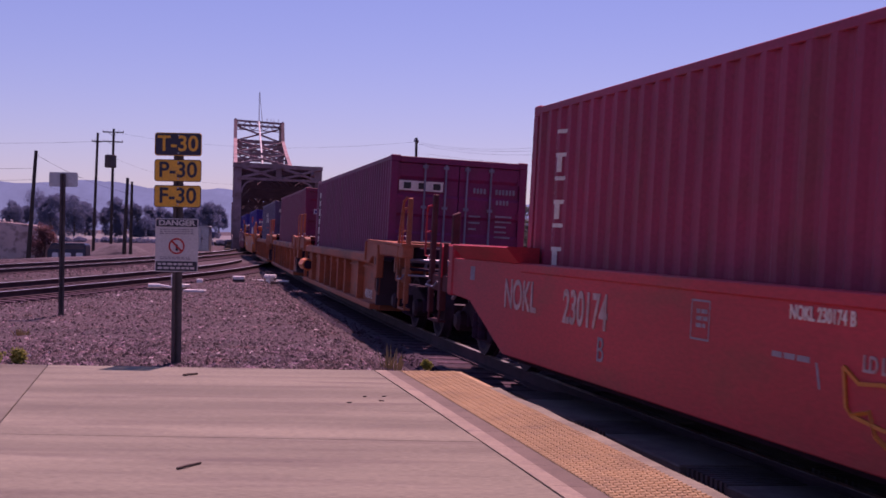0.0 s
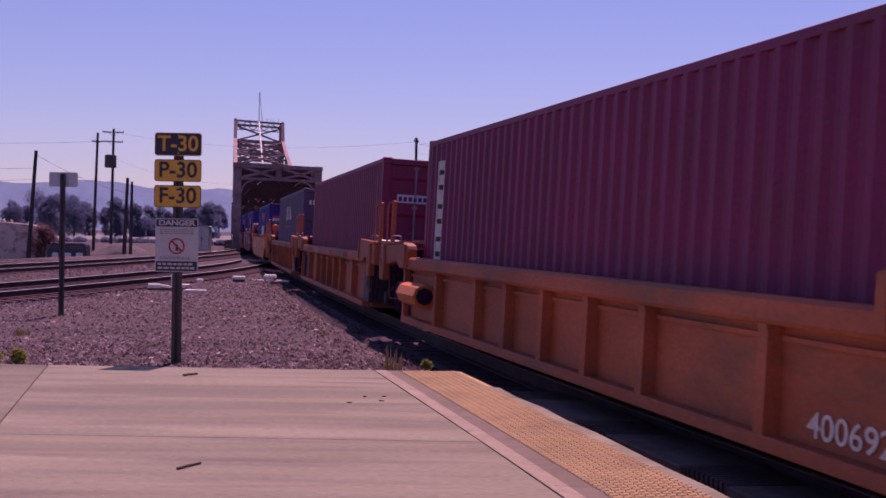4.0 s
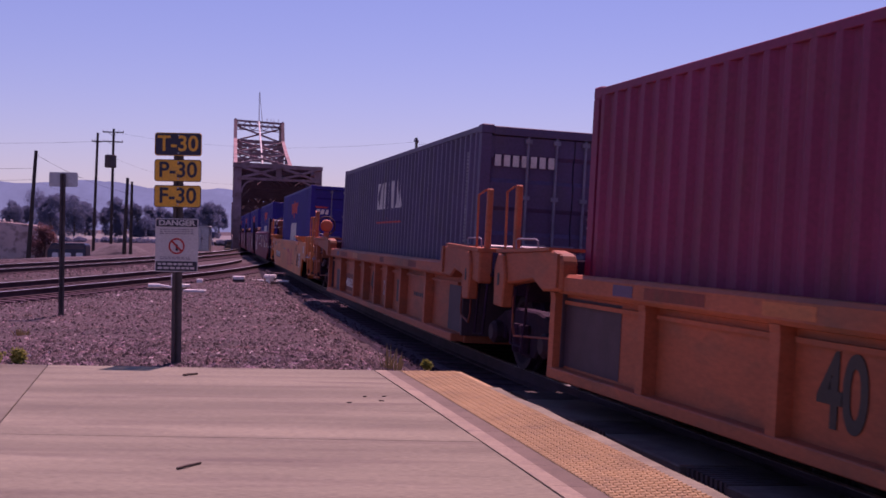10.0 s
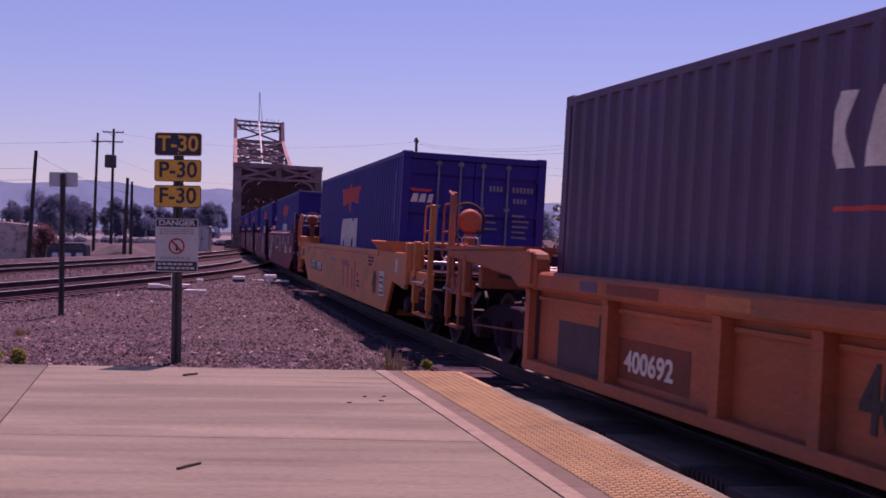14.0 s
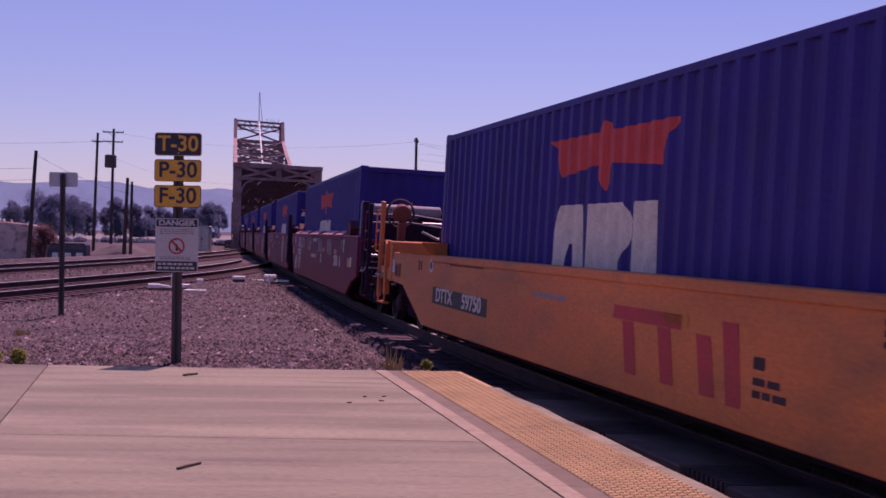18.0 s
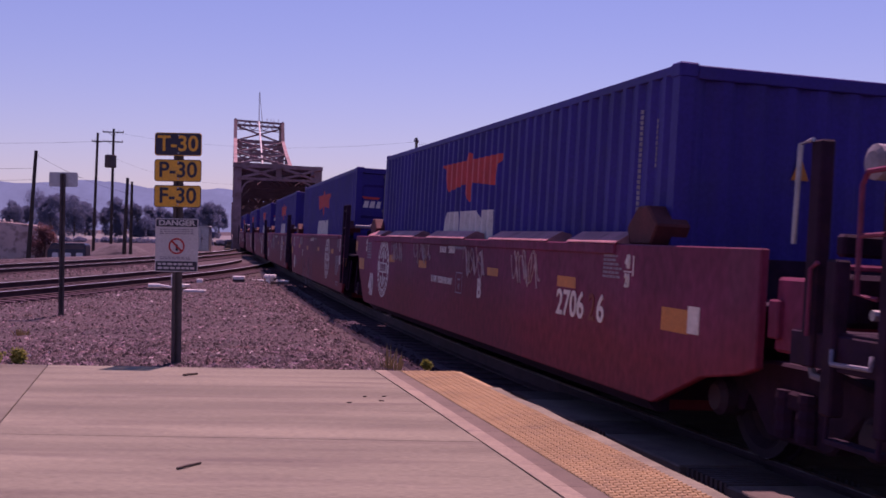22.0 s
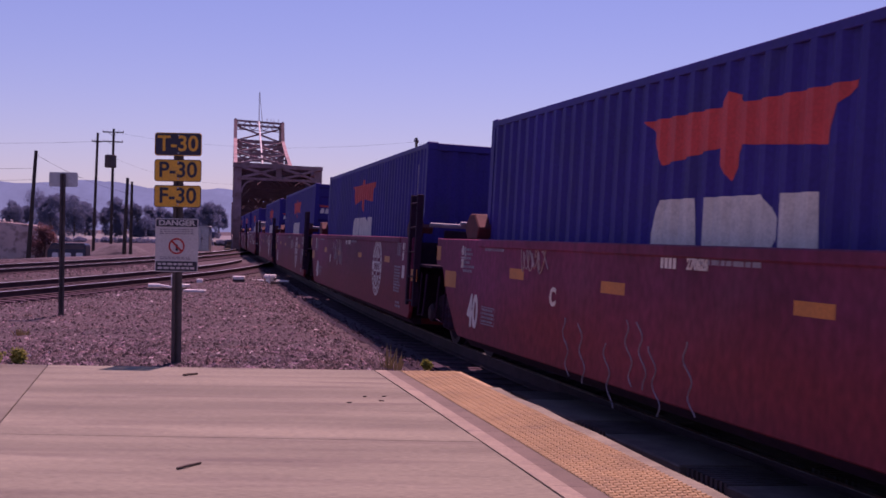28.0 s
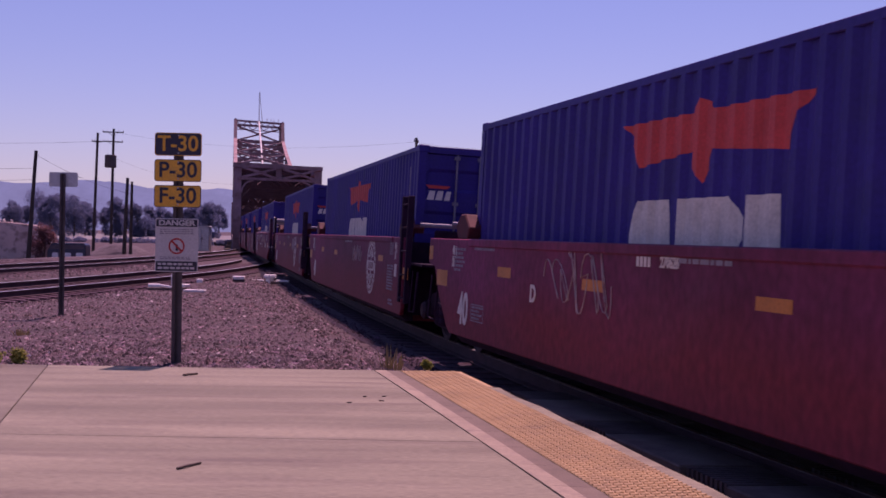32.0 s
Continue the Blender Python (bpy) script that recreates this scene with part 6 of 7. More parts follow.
def brown_car(front, rear, k):
    c = well_car("brown", M_BROWN_CAR, "rusty brown smooth-sided well car with spray tags and reflectors", front, rear)
    for y, z, w, h in ((4.17 if k else 3.89, 1.07, 0.23, 0.11), (1.65, 1.05, 0.25, 0.10), (-1.95 if k == 0 else -1.34, 1.07, 0.22, 0.09), (-4.4, 1.06, 0.25, 0.1), (-6.75, 0.85, 0.23, 0.17), (6.75, 0.87, 0.26, 0.2), (7.37, 1.19, 0.1, 0.18)):
        bm = B()
        paint_on_side(bm, [(y + w, z), (y + w, z + h), (y - w, z + h), (y - w, z)], SIDE, False)
        part("reflector_patch", weld(bm), M_MARK_YELLOW, c)
    lettering("length_mark", "40", 0.52, M_MARK_WHITE, c, on_side(5.7, 0.62, SIDE - 0.004), bold=0.014, squeeze=0.8)
    round_mark(c, (4.62, -3.4, -3.4, -3.4, -3.4)[k], 0.96)
    bm = B()
    bars_on_side(bm, 6.2, 1.33, 6, 0.4, 0.05, SIDE, k)
    bars_on_side(bm, -5.30, 1.36, 6, 0.36, 0.034, SIDE, k + 3)
    if k:
        bars_on_side(bm, -5.12, 1.0, 9, 0.62, 0.046, SIDE, k + 5)
        bars_on_side(bm, -5.35, 0.46, 2, 0.44, 0.055, SIDE, k + 6)
    bars_on_side(bm, 0.2, 1.34, 1, 1.2, 0.06, SIDE, k + 7)
    mark_bars("stencil_print", bm, M_MARK_FAINT, c)
    for yf in (-5.83,) if k == 0 else (-5.83, 6.24):
        for z, txt in ((1.325, "40"), (1.175, "20")):
            lettering("height_mark", txt, 0.15, M_MARK_WHITE, c, on_side(yf, z, SIDE - 0.004), bold=0.004, squeeze=0.66)
        bm = B()
        paint_on_side(bm, [(yf + 0.08, 1.245), (yf - 0.08, 1.245), (yf - 0.08, 1.256), (yf + 0.08, 1.256)], SIDE, False)
        paint_on_side(bm, [(yf - 0.10, 1.22), (yf - 0.10, 1.38), (yf - 0.125, 1.38), (yf - 0.125, 1.22)], SIDE, False)
        mark_bars("height_rule", bm, M_MARK_WHITE, c)
    bm = B()
    yc = -7.06 if k == 0 else -5.89
    slab(bm, [(yc + 0.09, 0.86), (yc + 0.09, 1.05), (yc - 0.09, 1.05), (yc - 0.09, 0.86)], SIDE - 0.006, SIDE, "x")
    part("data_card", fix(bm), M_MARK_WHITE, c, "worn white data card")
    if k == 0:
        lettering("unit_letter", "B", 0.30, M_MARK_WHITE, c, on_side(-1.42, 0.895, SIDE - 0.004), bold=0.008)
        lettering("load_limit", "LD LMT 122200 PER UNIT", 0.115, M_MARK_WHITE, c, on_side(0.47, 0.925, SIDE - 0.004), bold=0.003, squeeze=0.92)
        lettering("car_number", "270626", 0.12, M_MARK_WHITE, c, on_side(-0.02, 1.325, SIDE - 0.004), bold=0.003, squeeze=0.9)
        for z, txt in ((1.36, "40"), (1.24, "20")):
            lettering("small_mark", txt, 0.12, M_MARK_WHITE, c, on_side(6.28, z, SIDE - 0.004), bold=0.004, squeeze=0.8)
        bm = B()
        for u in (0.62, 0.53, 0.44, 0.35):
            paint_on_side(bm, [(u, 1.285), (u, 1.365), (u - 0.06, 1.365), (u - 0.06, 1.285)], SIDE, False)
        mark_bars("owner_mark_print", bm, M_MARK_WHITE, c)
        lettering("car_number", "2706", 0.32, M_MARK_WHITE, c, on_side(-4.53, 0.91, SIDE - 0.004), bold=0.006, squeeze=1.15)
        lettering("car_number", "2", 0.32, M_RUSTY_RED, c, on_side(-5.08, 0.91, SIDE - 0.003), bold=0.004, squeeze=1.0)
        lettering("car_number", "6", 0.32, M_MARK_WHITE, c, on_side(-5.29, 0.91, SIDE - 0.004), bold=0.006, squeeze=1.1)
        scrawl(c, -0.62, 1.20, 2, 0.30, 5)
        scrawl(c, -2.65, 1.20, 7, 0.32, 6)
        bm = B()
        for ya, yb, za, zb in ((-0.30, -0.62, 1.06, 1.045), (-0.30, -0.62, 0.815, 0.80), (-0.30, -0.315, 1.06, 0.80), (-0.605, -0.62, 1.06, 0.80), (-0.42, -0.44, 0.92, 0.85), (-0.47, -0.49, 0.92, 0.85)):
            paint_on_side(bm, [(ya, za), (yb, za), (yb, zb), (ya, zb)], SIDE, False)
        bars_on_side(bm, -0.39, 0.96, 1, 0.16, 0.04, SIDE, 50)
        mark_bars("data_frame_print", bm, M_MARK_FAINT, c)
        scrawl(c, 3.95, 1.25, 12, 0.26, 6)
        scrawl(c, 2.28, 1.29, 15, 0.30, 5)
        # flaps get the lightened colour for their sunlit tops
        for ya, yb in ((6.1, 5.0), (4.4, 2.3), (1.46, -0.67), (-1.76, -3.83), (-4.4, -5.6)):
            bm = B()
            slab(bm, [(-1.475, 1.474), (-1.22, 1.474), (-1.22, 1.55), (-1.32, 1.575), (-1.47, 1.485)], yb, ya, "y")
            part("guide_flap", fix(bm), M_FLAP, c, "worn guide flap, coloured lighter as if sunlit")
    elif k in (1, 2):
        lettering("car_number", "270626", 0.12, M_MARK_WHITE, c, on_side(0.16, 1.335, SIDE - 0.004), bold=0.003, squeeze=0.9)
        bm = B()
        for u in (0.76, 0.69, 0.62, 0.55):
            paint_on_side(bm, [(u, 1.295), (u, 1.375), (u - 0.05, 1.375), (u - 0.05, 1.295)], SIDE, False)
        mark_bars("owner_mark_print", bm, M_MARK_WHITE, c)
        lettering("unit_letter", "C" if k == 1 else "D", 0.235, M_MARK_WHITE, c, on_side(3.06 if k == 1 else 3.2, 0.94, SIDE - 0.004), bold=0.008)
        scrawl(c, 4.05 if k == 1 else 2.9, 1.29 if k == 1 else 1.12, 20 + k, 0.24 if k == 1 else 0.46, 5)
        if k == 1:
            rng = random.Random(61)
            bm = B()
            for u in (2.75, 2.35, 1.75, 1.35, 1.1, 0.85, 0.3):
                z0 = 1.0 - 0.45 * rng.random()
                tube(bm, [(SIDE - 0.002, u - 0.05 * math.sin(0.75 * j + u * 5) - 0.012 * j, z0 - 0.032 * j) for j in range(17)], 0.007, 4)
            part("spray_tag", fix(bm), M_MARK_FAINT, c, "faint drips of old spray paint")
        bm = B()
        for ya, yb, za, zb in ((5.37, 4.86, 0.72, 0.708), (5.37, 4.86, 0.532, 0.52), (5.37, 5.358, 0.72, 0.52), (4.872, 4.86, 0.72, 0.52)):
            paint_on_side(bm, [(ya, za), (yb, za), (yb, zb), (ya, zb)], SIDE, False)
        bars_on_side(bm, 5.33, 0.672, 4, 0.44, 0.042, SIDE, 40 + k)
        bars_on_side(bm, 5.33, 1.345, 1, 0.8, 0.05, SIDE, 44 + k)
        mark_bars("data_frame_print", bm, M_MARK_FAINT, c)
    else:
        scrawl(c, 2.0 - k, 1.15, 30 + k, 0.3, 6)
    return c


RED_LABEL = "oxide red corrugated steel shipping container riding in a well car"
BLUE_LABEL = "deep blue corrugated container with red emblem and white blocks"


def make_train():
    kinds = []
    for i in range(len(FRONTS)):
        if i == 0:
            car, bx = red_car("joint", "joint", False), shipping_container(M_BOX_RED, RED_LABEL)
        elif i == 1:
            car, bx = red_car("joint", "coupler", True), shipping_container(M_BOX_RED, "faded red corrugated container with white vertical lettering bars")
            bm = B()
            for j in range(6):
                z = 2.6 - j * 0.235
                for poly in ([(5.42, z), (5.14, z), (5.14, z - 0.04), (5.42, z - 0.04)], [(5.32 if j % 2 else 5.42, z - 0.04), (5.24 if j % 2 else 5.36, z - 0.04), (5.24 if j % 2 else 5.36, z - 0.19), (5.32 if j % 2 else 5.42, z - 0.19)]):
                    paint_on_side(bm, poly)
            mark_bars("brand_print", weld(bm), M_MARK_WHITE, bx)
        elif i in (2, 3, 4):
            car = yellow_ribbed("coupler" if i == 2 else "joint", "coupler" if i == 4 else "joint", i - 1)
            if i == 2:
                bx = shipping_container(M_BOX_MAROON, "maroon corrugated container with white lettered strip near its end")
                bm = B()
                paint_on_side(bm, [(5.52, 1.15), (5.52, 2.57), (5.05, 2.57), (5.05, 1.15)])
                part("brand_strip", weld(bm), M_MARK_WHITE, bx)
                bm = B()
                paint_on_end(bm, -1.06, -0.28, 2.30, 2.47, -BOX_END + 0.026)
                part("door_strip", bm, M_MARK_WHITE, bx)
                bm = B()
                for z in (2.16, 1.68, 1.22):
                    for poly in ([(5.42, z), (5.42, z + 0.28), (5.34, z + 0.28), (5.34, z)], [(5.34, z), (5.34, z + 0.07), (5.16, z + 0.07), (5.16, z)], [(5.34, z + 0.21), (5.34, z + 0.28), (5.16, z + 0.28), (5.16, z + 0.21)]):
                        paint_on_side(bm, poly, lift=0.006)
                for x in (-0.98, -0.72, -0.46):
                    paint_on_end(bm, x, x + 0.13, 2.33, 2.44, -BOX_END + 0.022)
                mark_bars("brand_print", weld(bm), M_MARK_BLACK, bx)
                door_codes(bx, 2)
            elif i == 3:
                bx = shipping_container(M_BOX_BRIGHT, "brick red corrugated container with a small blue and white door plate")
                bm = B()
                paint_on_end(bm, -0.94, -0.28, 2.10, 2.25, -BOX_END + 0.010)
                part("door_plate", bm, M_SIGN_WHITE, bx)
                bm = B()
                for x in [-0.91 + 0.09 * j for j in range(7)]:
                    paint_on_end(bm, x, x + 0.06, 2.13, 2.21, -BOX_END + 0.006)
                mark_bars("plate_print", bm, M_BOX_BLUE, bx)
                door_codes(bx, 3)
                side_codes(bx, 26, 12)
            else:
                bx = shipping_container(M_BOX_GREY, "dull grey-green corrugated container with white block lettering")
                bm = B()
                for j, u in enumerate((1.58, 1.22, 0.82, 0.42, 0.08, -0.30, -0.66)):
                    w = (0.30, 0.34, 0.24, 0.13, 0.28, 0.34, 0.26)[j]
                    bk = B()
                    e = u - w + 0.05
                    shape = {0: [(u - 0.06, 1.97), (u, 2.08), (u, 2.33), (u - 0.06, 2.44), (e, 2.44), (e + 0.08, 2.2), (e, 1.97)],
                             1: [(u, 1.97), (u - w * 0.42, 2.44), (e + 0.05, 2.44), (e - 0.03, 1.97)],
                             4: [(u - 0.09, 1.97), (u, 2.44), (e, 2.44), (e + 0.07, 1.97)],
                             6: [(u, 1.97), (u, 2.44), (u - 0.07, 2.44), (e, 2.05), (e, 1.97)]}
                    paint_on_side(bk, shape.get(1 if j == 5 else j, [(u, 1.97), (u, 2.44), (e, 2.44), (e, 1.97)]))
                    part("brand_block", weld(bk), M_MARK_WHITE, bx)
                for j in range(7):
                    paint_on_end(bm, -1.03 + j * 0.115, -0.95 + j * 0.115, 2.40, 2.54, -BOX_END + 0.026)
                mark_bars("door_brand_print", bm, M_MARK_WHITE, bx)
                bm = B()
                paint_on_side(bm, [(1.54, 1.71), (1.54, 1.74), (-0.87, 1.75), (-0.87, 1.72)])
                paint_on_side(bm, [(0.45, 1.76), (0.45, 1.82), (0.33, 1.82), (0.33, 1.66), (0.40, 1.66)])
                part("brand_line", bm, M_MARK_RED, bx, "thin red line")
                door_codes(bx, 4)
                side_codes(bx, 26, 10)
        elif i == 5:
            car, bx = yellow_single(), shipping_container(M_BOX_BLUE, BLUE_LABEL)
            bird_marks(bx)
        elif i <= 10:
            k = i - 6
            car = brown_car("coupler" if k == 0 else "joint", "coupler" if k == 4 else "joint", k)
            bx = shipping_container(M_BOX_BLUE, BLUE_LABEL, doors=k not in (0, 2))
            bird_marks(bx, True, k not in (0, 2))
            if k in (0, 2):
                bm = B()
                bm.faces.new([bm.verts.new(p) for p in ((-0.22, -BOX_END + 0.01, 2.05), (-0.06, -BOX_END + 0.01, 2.05), (-0.14, -BOX_END + 0.01, 2.24))])
                part("warning_triangle", bm, M_MARK_YELLOW, bx)
        else:
            src = 6 + (i - 11) % 5
            car, bx = copy_thing(cars[src], Matrix()), copy_thing(boxes[src], Matrix())
        cars.append(car)
        boxes.append(bx)
    # one truck at every place where a well is carried
    places = []
    for i, s in enumerate(FRONTS):
        if i == 0 or s - FRONTS[i - 1] > 18:
            places.append(s - 1.8)
        places.append(s + 14.0 if i + 1 == len(FRONTS) or FRONTS[i + 1] - s > 18 else (s + 14.0 + FRONTS[i + 1] - 1.8) / 2)
    first = running_gear()
    for k, p in enumerate(places):
        trucks.append((first if k == 0 else copy_thing(first, Matrix()), p))


make_train()


# ---- signs beside the platform ----
FACING = Matrix(((1, 0, 0, 0), (0, 0, -1, 0), (0, 1, 0, 0), (0, 0, 0, 1)))


def u_post(bm, x, y, z0, z1, w=0.055):
    """A rolled steel channel post."""
    slab(bm, [(x - w, y), (x - w, y + 0.006), (x - w * 0.45, y + 0.012), (x - w * 0.4, y + 0.04), (x + w * 0.4, y + 0.04), (x + w * 0.45, y + 0.012), (x + w, y + 0.006), (x + w, y), (x + w * 0.35, y + 0.004), (x + w * 0.3, y + 0.03), (x - w * 0.3, y + 0.03), (x - w * 0.35, y + 0.004)], z0, z1)


def speed_signs():
    x, y = -2.885, 12.9
    post = tagged(new("speed_sign_post"), "dark steel post with three speed plates and a warning board", "sign post")
    bm = B()
    u_post(bm, x, y, -0.3, 2.36)
    part("post", fix(bm), M_POST, post)
    for text, z0, z1, dark in (("T-30", 2.205, 2.455, True), ("P-30", 1.925, 2.165, False), ("F-30", 1.645, 1.885, False)):
        x0, x1 = -3.145, -2.635
        bm = B()
        slab(bm, rounded(x0, x1, z0, z1, 0.03), y - 0.012, y - 0.006, "y")
        plate = part("speed_plate", fix(bm), M_SIGN_YELLOW if dark else M_SIGN_BLACK, post, "black speed plate lettered " + text if dark else "yellow speed plate lettered " + text)
        bm = B()
        slab(bm, rounded(x0 + 0.008, x1 - 0.008, z0 + 0.008, z1 - 0.008, 0.025), y - 0.016, y - 0.012, "y")
        part("plate_face", fix(bm), M_SIGN_BLACK if dark else M_SIGN_YELLOW, plate)
        lettering("plate_letters", text, 0.235, M_SIGN_YELLOW if dark else M_SIGN_BLACK, plate, Matrix.Translation(((x0 + x1) / 2, y - 0.018, (z0 + z1) / 2)) @ FACING, bold=0.004, squeeze=0.98)
        for bz in (z0 + 0.03, z1 - 0.03):
            bm = B()
            lathe(bm, [(0.009, 0), (0.009, 0.006), (0.004, 0.008)], ((x0 + x1) / 2 + 0.005, y - 0.016, bz), (0, -1, 0), 8)
            part("bolt", fix(bm), M_GALV, plate)
    x0, x1, z0, z1 = -3.125, -2.66, 0.945, 1.525
    bm = B()
    slab(bm, rounded(x0, x1, z0, z1, 0.015), y - 0.012, y - 0.006, "y")
    board = part("warning_board", fix(bm), M_SIGN_WHITE, post, "white danger board with a red ring")
    for a, b in ((1.435, 1.515), (0.955, 1.06)):
        bm = B()
        slab(bm, rounded(x0 + 0.01, x1 - 0.01, a, b, 0.01), y - 0.015, y - 0.012, "y")
        part("board_band", fix(bm), M_SIGN_BLACK, board)
    lettering("board_letters", "DANGER", 0.078, M_SIGN_WHITE, board, Matrix.Translation(((x0 + x1) / 2, y - 0.017, 1.475)) @ FACING, bold=0.003, squeeze=1.25)
    cx, cz = (x0 + x1) / 2, 1.225
    bm = B()
    n = 32
    ring = [[bm.verts.new((cx + r * math.cos(2 * math.pi * k / n), y - 0.0145, cz + r * math.sin(2 * math.pi * k / n))) for k in range(n)] for r in (0.088, 0.070)]
    for k in range(n):
        bm.faces.new((ring[0][k], ring[0][(k + 1) % n], ring[1][(k + 1) % n], ring[1][k]))
    bm.faces.new([bm.verts.new(p) for p in ((cx - 0.06, y - 0.0155, cz + 0.045), (cx - 0.045, y - 0.0155, cz + 0.06), (cx + 0.06, y - 0.0155, cz - 0.045), (cx + 0.045, y - 0.0155, cz - 0.06))])
    part("prohibition_ring", fix(bm), M_SIGN_RED, board, "red ring with a slash")
    bm = B()
    slab(bm, [(cx - 0.012, cz - 0.05), (cx + 0.018, cz - 0.05), (cx + 0.012, cz + 0.02), (cx - 0.01, cz + 0.02)], y - 0.0142, y - 0.0138, "y")
    part("ring_block", fix(bm), M_SIGN_BLACK, board)
    rng = random.Random(8)
    bm = B()
    for z in (1.40, 1.378, 1.356, 1.10, 1.082):
        u = x0 + 0.05
        while u < x1 - 0.08:
            w = 0.015 + 0.035 * rng.random()
            paint_on_end(bm, u, u + w, z, z + 0.010, y - 0.0145)
            u += w + 0.01
    mark_bars("small_print", bm, M_MARK_FAINT, board)
    bm = B()
    for z, h in ((1.018, 0.024), (0.975, 0.024)):
        u = x0 + 0.03
        while u < x1 - 0.06:
            w = 0.03 + 0.03 * rng.random()
            paint_on_end(bm, u, u + w, z, z + h, y - 0.017)
            u += w + 0.012
    mark_bars("band_print", bm, M_SIGN_WHITE, board)


speed_signs()


def back_sign():
    s = tagged(new("small_sign"), "bare back of a small metal sign on a dark post", "sign post")
    bm = B()
    u_post(bm, -6.71, 20.9, -0.4, 2.36, 0.05)
    part("post", fix(bm), M_POST, s)
    bm = B()
    slab(bm, rounded(-6.965, -6.46, 2.13, 2.385, 0.03), 20.945, 20.955, "y")
    part("sign_plate", fix(bm), M_SIGN_BACK, s)


back_sign()


# ---- poles and wires ----
def utility_pole(x, y, top, lean=0.0, arms=(), transformer=None, r=0.16, label="weathered timber utility pole"):
    z0 = ground_z(x, y)
    p = tagged(new("utility_pole"), label, "utility pole", group="utility poles")
    bm = B()
    tube(bm, [(x - lean, y, z0 - 0.3), (x - lean * 0.5, y, (z0 + top) / 2), (x, y, top)], r * 1.15, 10, r * 0.8)
    part("pole", fix(bm), M_POLE, p)
    for z, w, tilt in arms:
        bm = B()
        d = Vector((math.cos(tilt), math.sin(tilt), 0)) * w / 2
        beam(bm, Vector((x, y - r, z)) - d, Vector((x, y - r, z)) + d, 0.11, 0.13)
        arm = part("cross_arm", fix(bm), M_POLE, p)
        for f in (-0.95, -0.5, 0.5, 0.95):
            q = Vector((x, y - r, z)) + d * f
            bm = B()
            lathe(bm, [(0.03, 0.06), (0.06, 0.12), (0.045, 0.2), (0.02, 0.24)], q, (0, 0, 1), 8)
            part("insulator", fix(bm), M_GALV, arm)
        bm = B()
        for f in (-0.5, 0.5):
            beam(bm, Vector((x, y - r, z)) + d * f, Vector((x, y - r, z - 0.5)), 0.04)
        part("brace", fix(bm), M_POLE, arm)
    if transformer:
        z, rr, h = transformer
        bm = B()
        lathe(bm, [(rr * 0.9, 0), (rr, 0.05), (rr, h - 0.1), (rr * 0.8, h)], (x - 0.1, y - r - rr, z), (0, 0, 1), 16)
        part("transformer", fix(bm), M_POST, p, "dark cylindrical transformer")
    return p


def wire(points, sag, r=0.015):
    bm = B()
    a, b = Vector(points[0]), Vector(points[1])
    pts = []
    for i in range(13):
        t = i / 12
        q = a.lerp(b, t)
        q.z -= sag * 4 * t * (1 - t)
        pts.append(q)
    tube(bm, pts, r, 5)
    tagged(part("overhead_wire", fix(bm), M_WIRE, None), "thin dark overhead wire strung between utility poles", "wire", group="overhead wires")


utility_pole(-44.0, 128, 9.7, 0.75, r=0.22, label="leaning dark timber utility pole by the yard bank")
utility_pole(-43.8, 150, 13.5, 0.45, arms=((12.4, 1.6, 0.9),), r=0.18)
utility_pole(-41.8, 150, 14.05, 0.2, arms=((13.6, 2.6, 0.1), (12.4, 2.4, 0.5)), transformer=(9.1, 0.72, 1.6), r=0.18, label="tall timber utility pole with a dark transformer")
utility_pole(-34.1, 128, 6.93, 0.35, r=0.20, label="short dark timber pole by the yard")
utility_pole(-33.62, 128, 6.52, 0.1, r=0.17, label="short dark timber pole by the yard")
utility_pole(17.2, 60, 8.45, 0.1, arms=((8.05, 2.5, 0.1),), r=0.15, label="timber utility pole with one cross arm behind bushes")
utility_pole(-2.87, 120, 11.1, 0.0, arms=((10.7, 1.0, 1.2),), r=0.16, label="distant timber utility pole beyond the train")
for a, b, s in (((-44.0, 128, 7.8), (-80, 118, 8.1), 0.5), ((-44.0, 128, 6.6), (-80, 116, 6.0), 0.5), ((-43.8, 150, 12.4), (-85, 140, 11.9), 0.6), ((-43.8, 150, 12.5), (-41.8, 150, 12.5), 0.1),
                ((-44.0, 128, 9.3), (-33.7, 128, 5.2), 0.5), ((-44.0, 128, 6.4), (-19.5, 100, 1.8), 0.6), ((-41.8, 150, 13.6), (-2.9, 120, 10.7), 1.2), ((-41.8, 150, 10.4), (-20, 118, 6.0), 0.8),
                ((-2.87, 120, 10.7), (16.1, 60, 8.2), 1.4), ((-2.87, 120, 10.6), (17.6, 60, 8.15), 1.5), ((-2.87, 120, 10.5), (18.3, 60, 8.1), 1.7),
                ((16.0, 60, 8.3), (44, 52, 10.4), 0.5), ((18.3, 60, 8.2), (44, 54, 10.0), 0.5), ((-2.87, 120, 9.6), (60, 110, 6.0), 1.0), ((-2.87, 120, 8.9), (60, 112, 5.4), 1.0)):
    wire((a, b), s, 0.007 if a[0] > -10 or b[0] > -25 else 0.014)


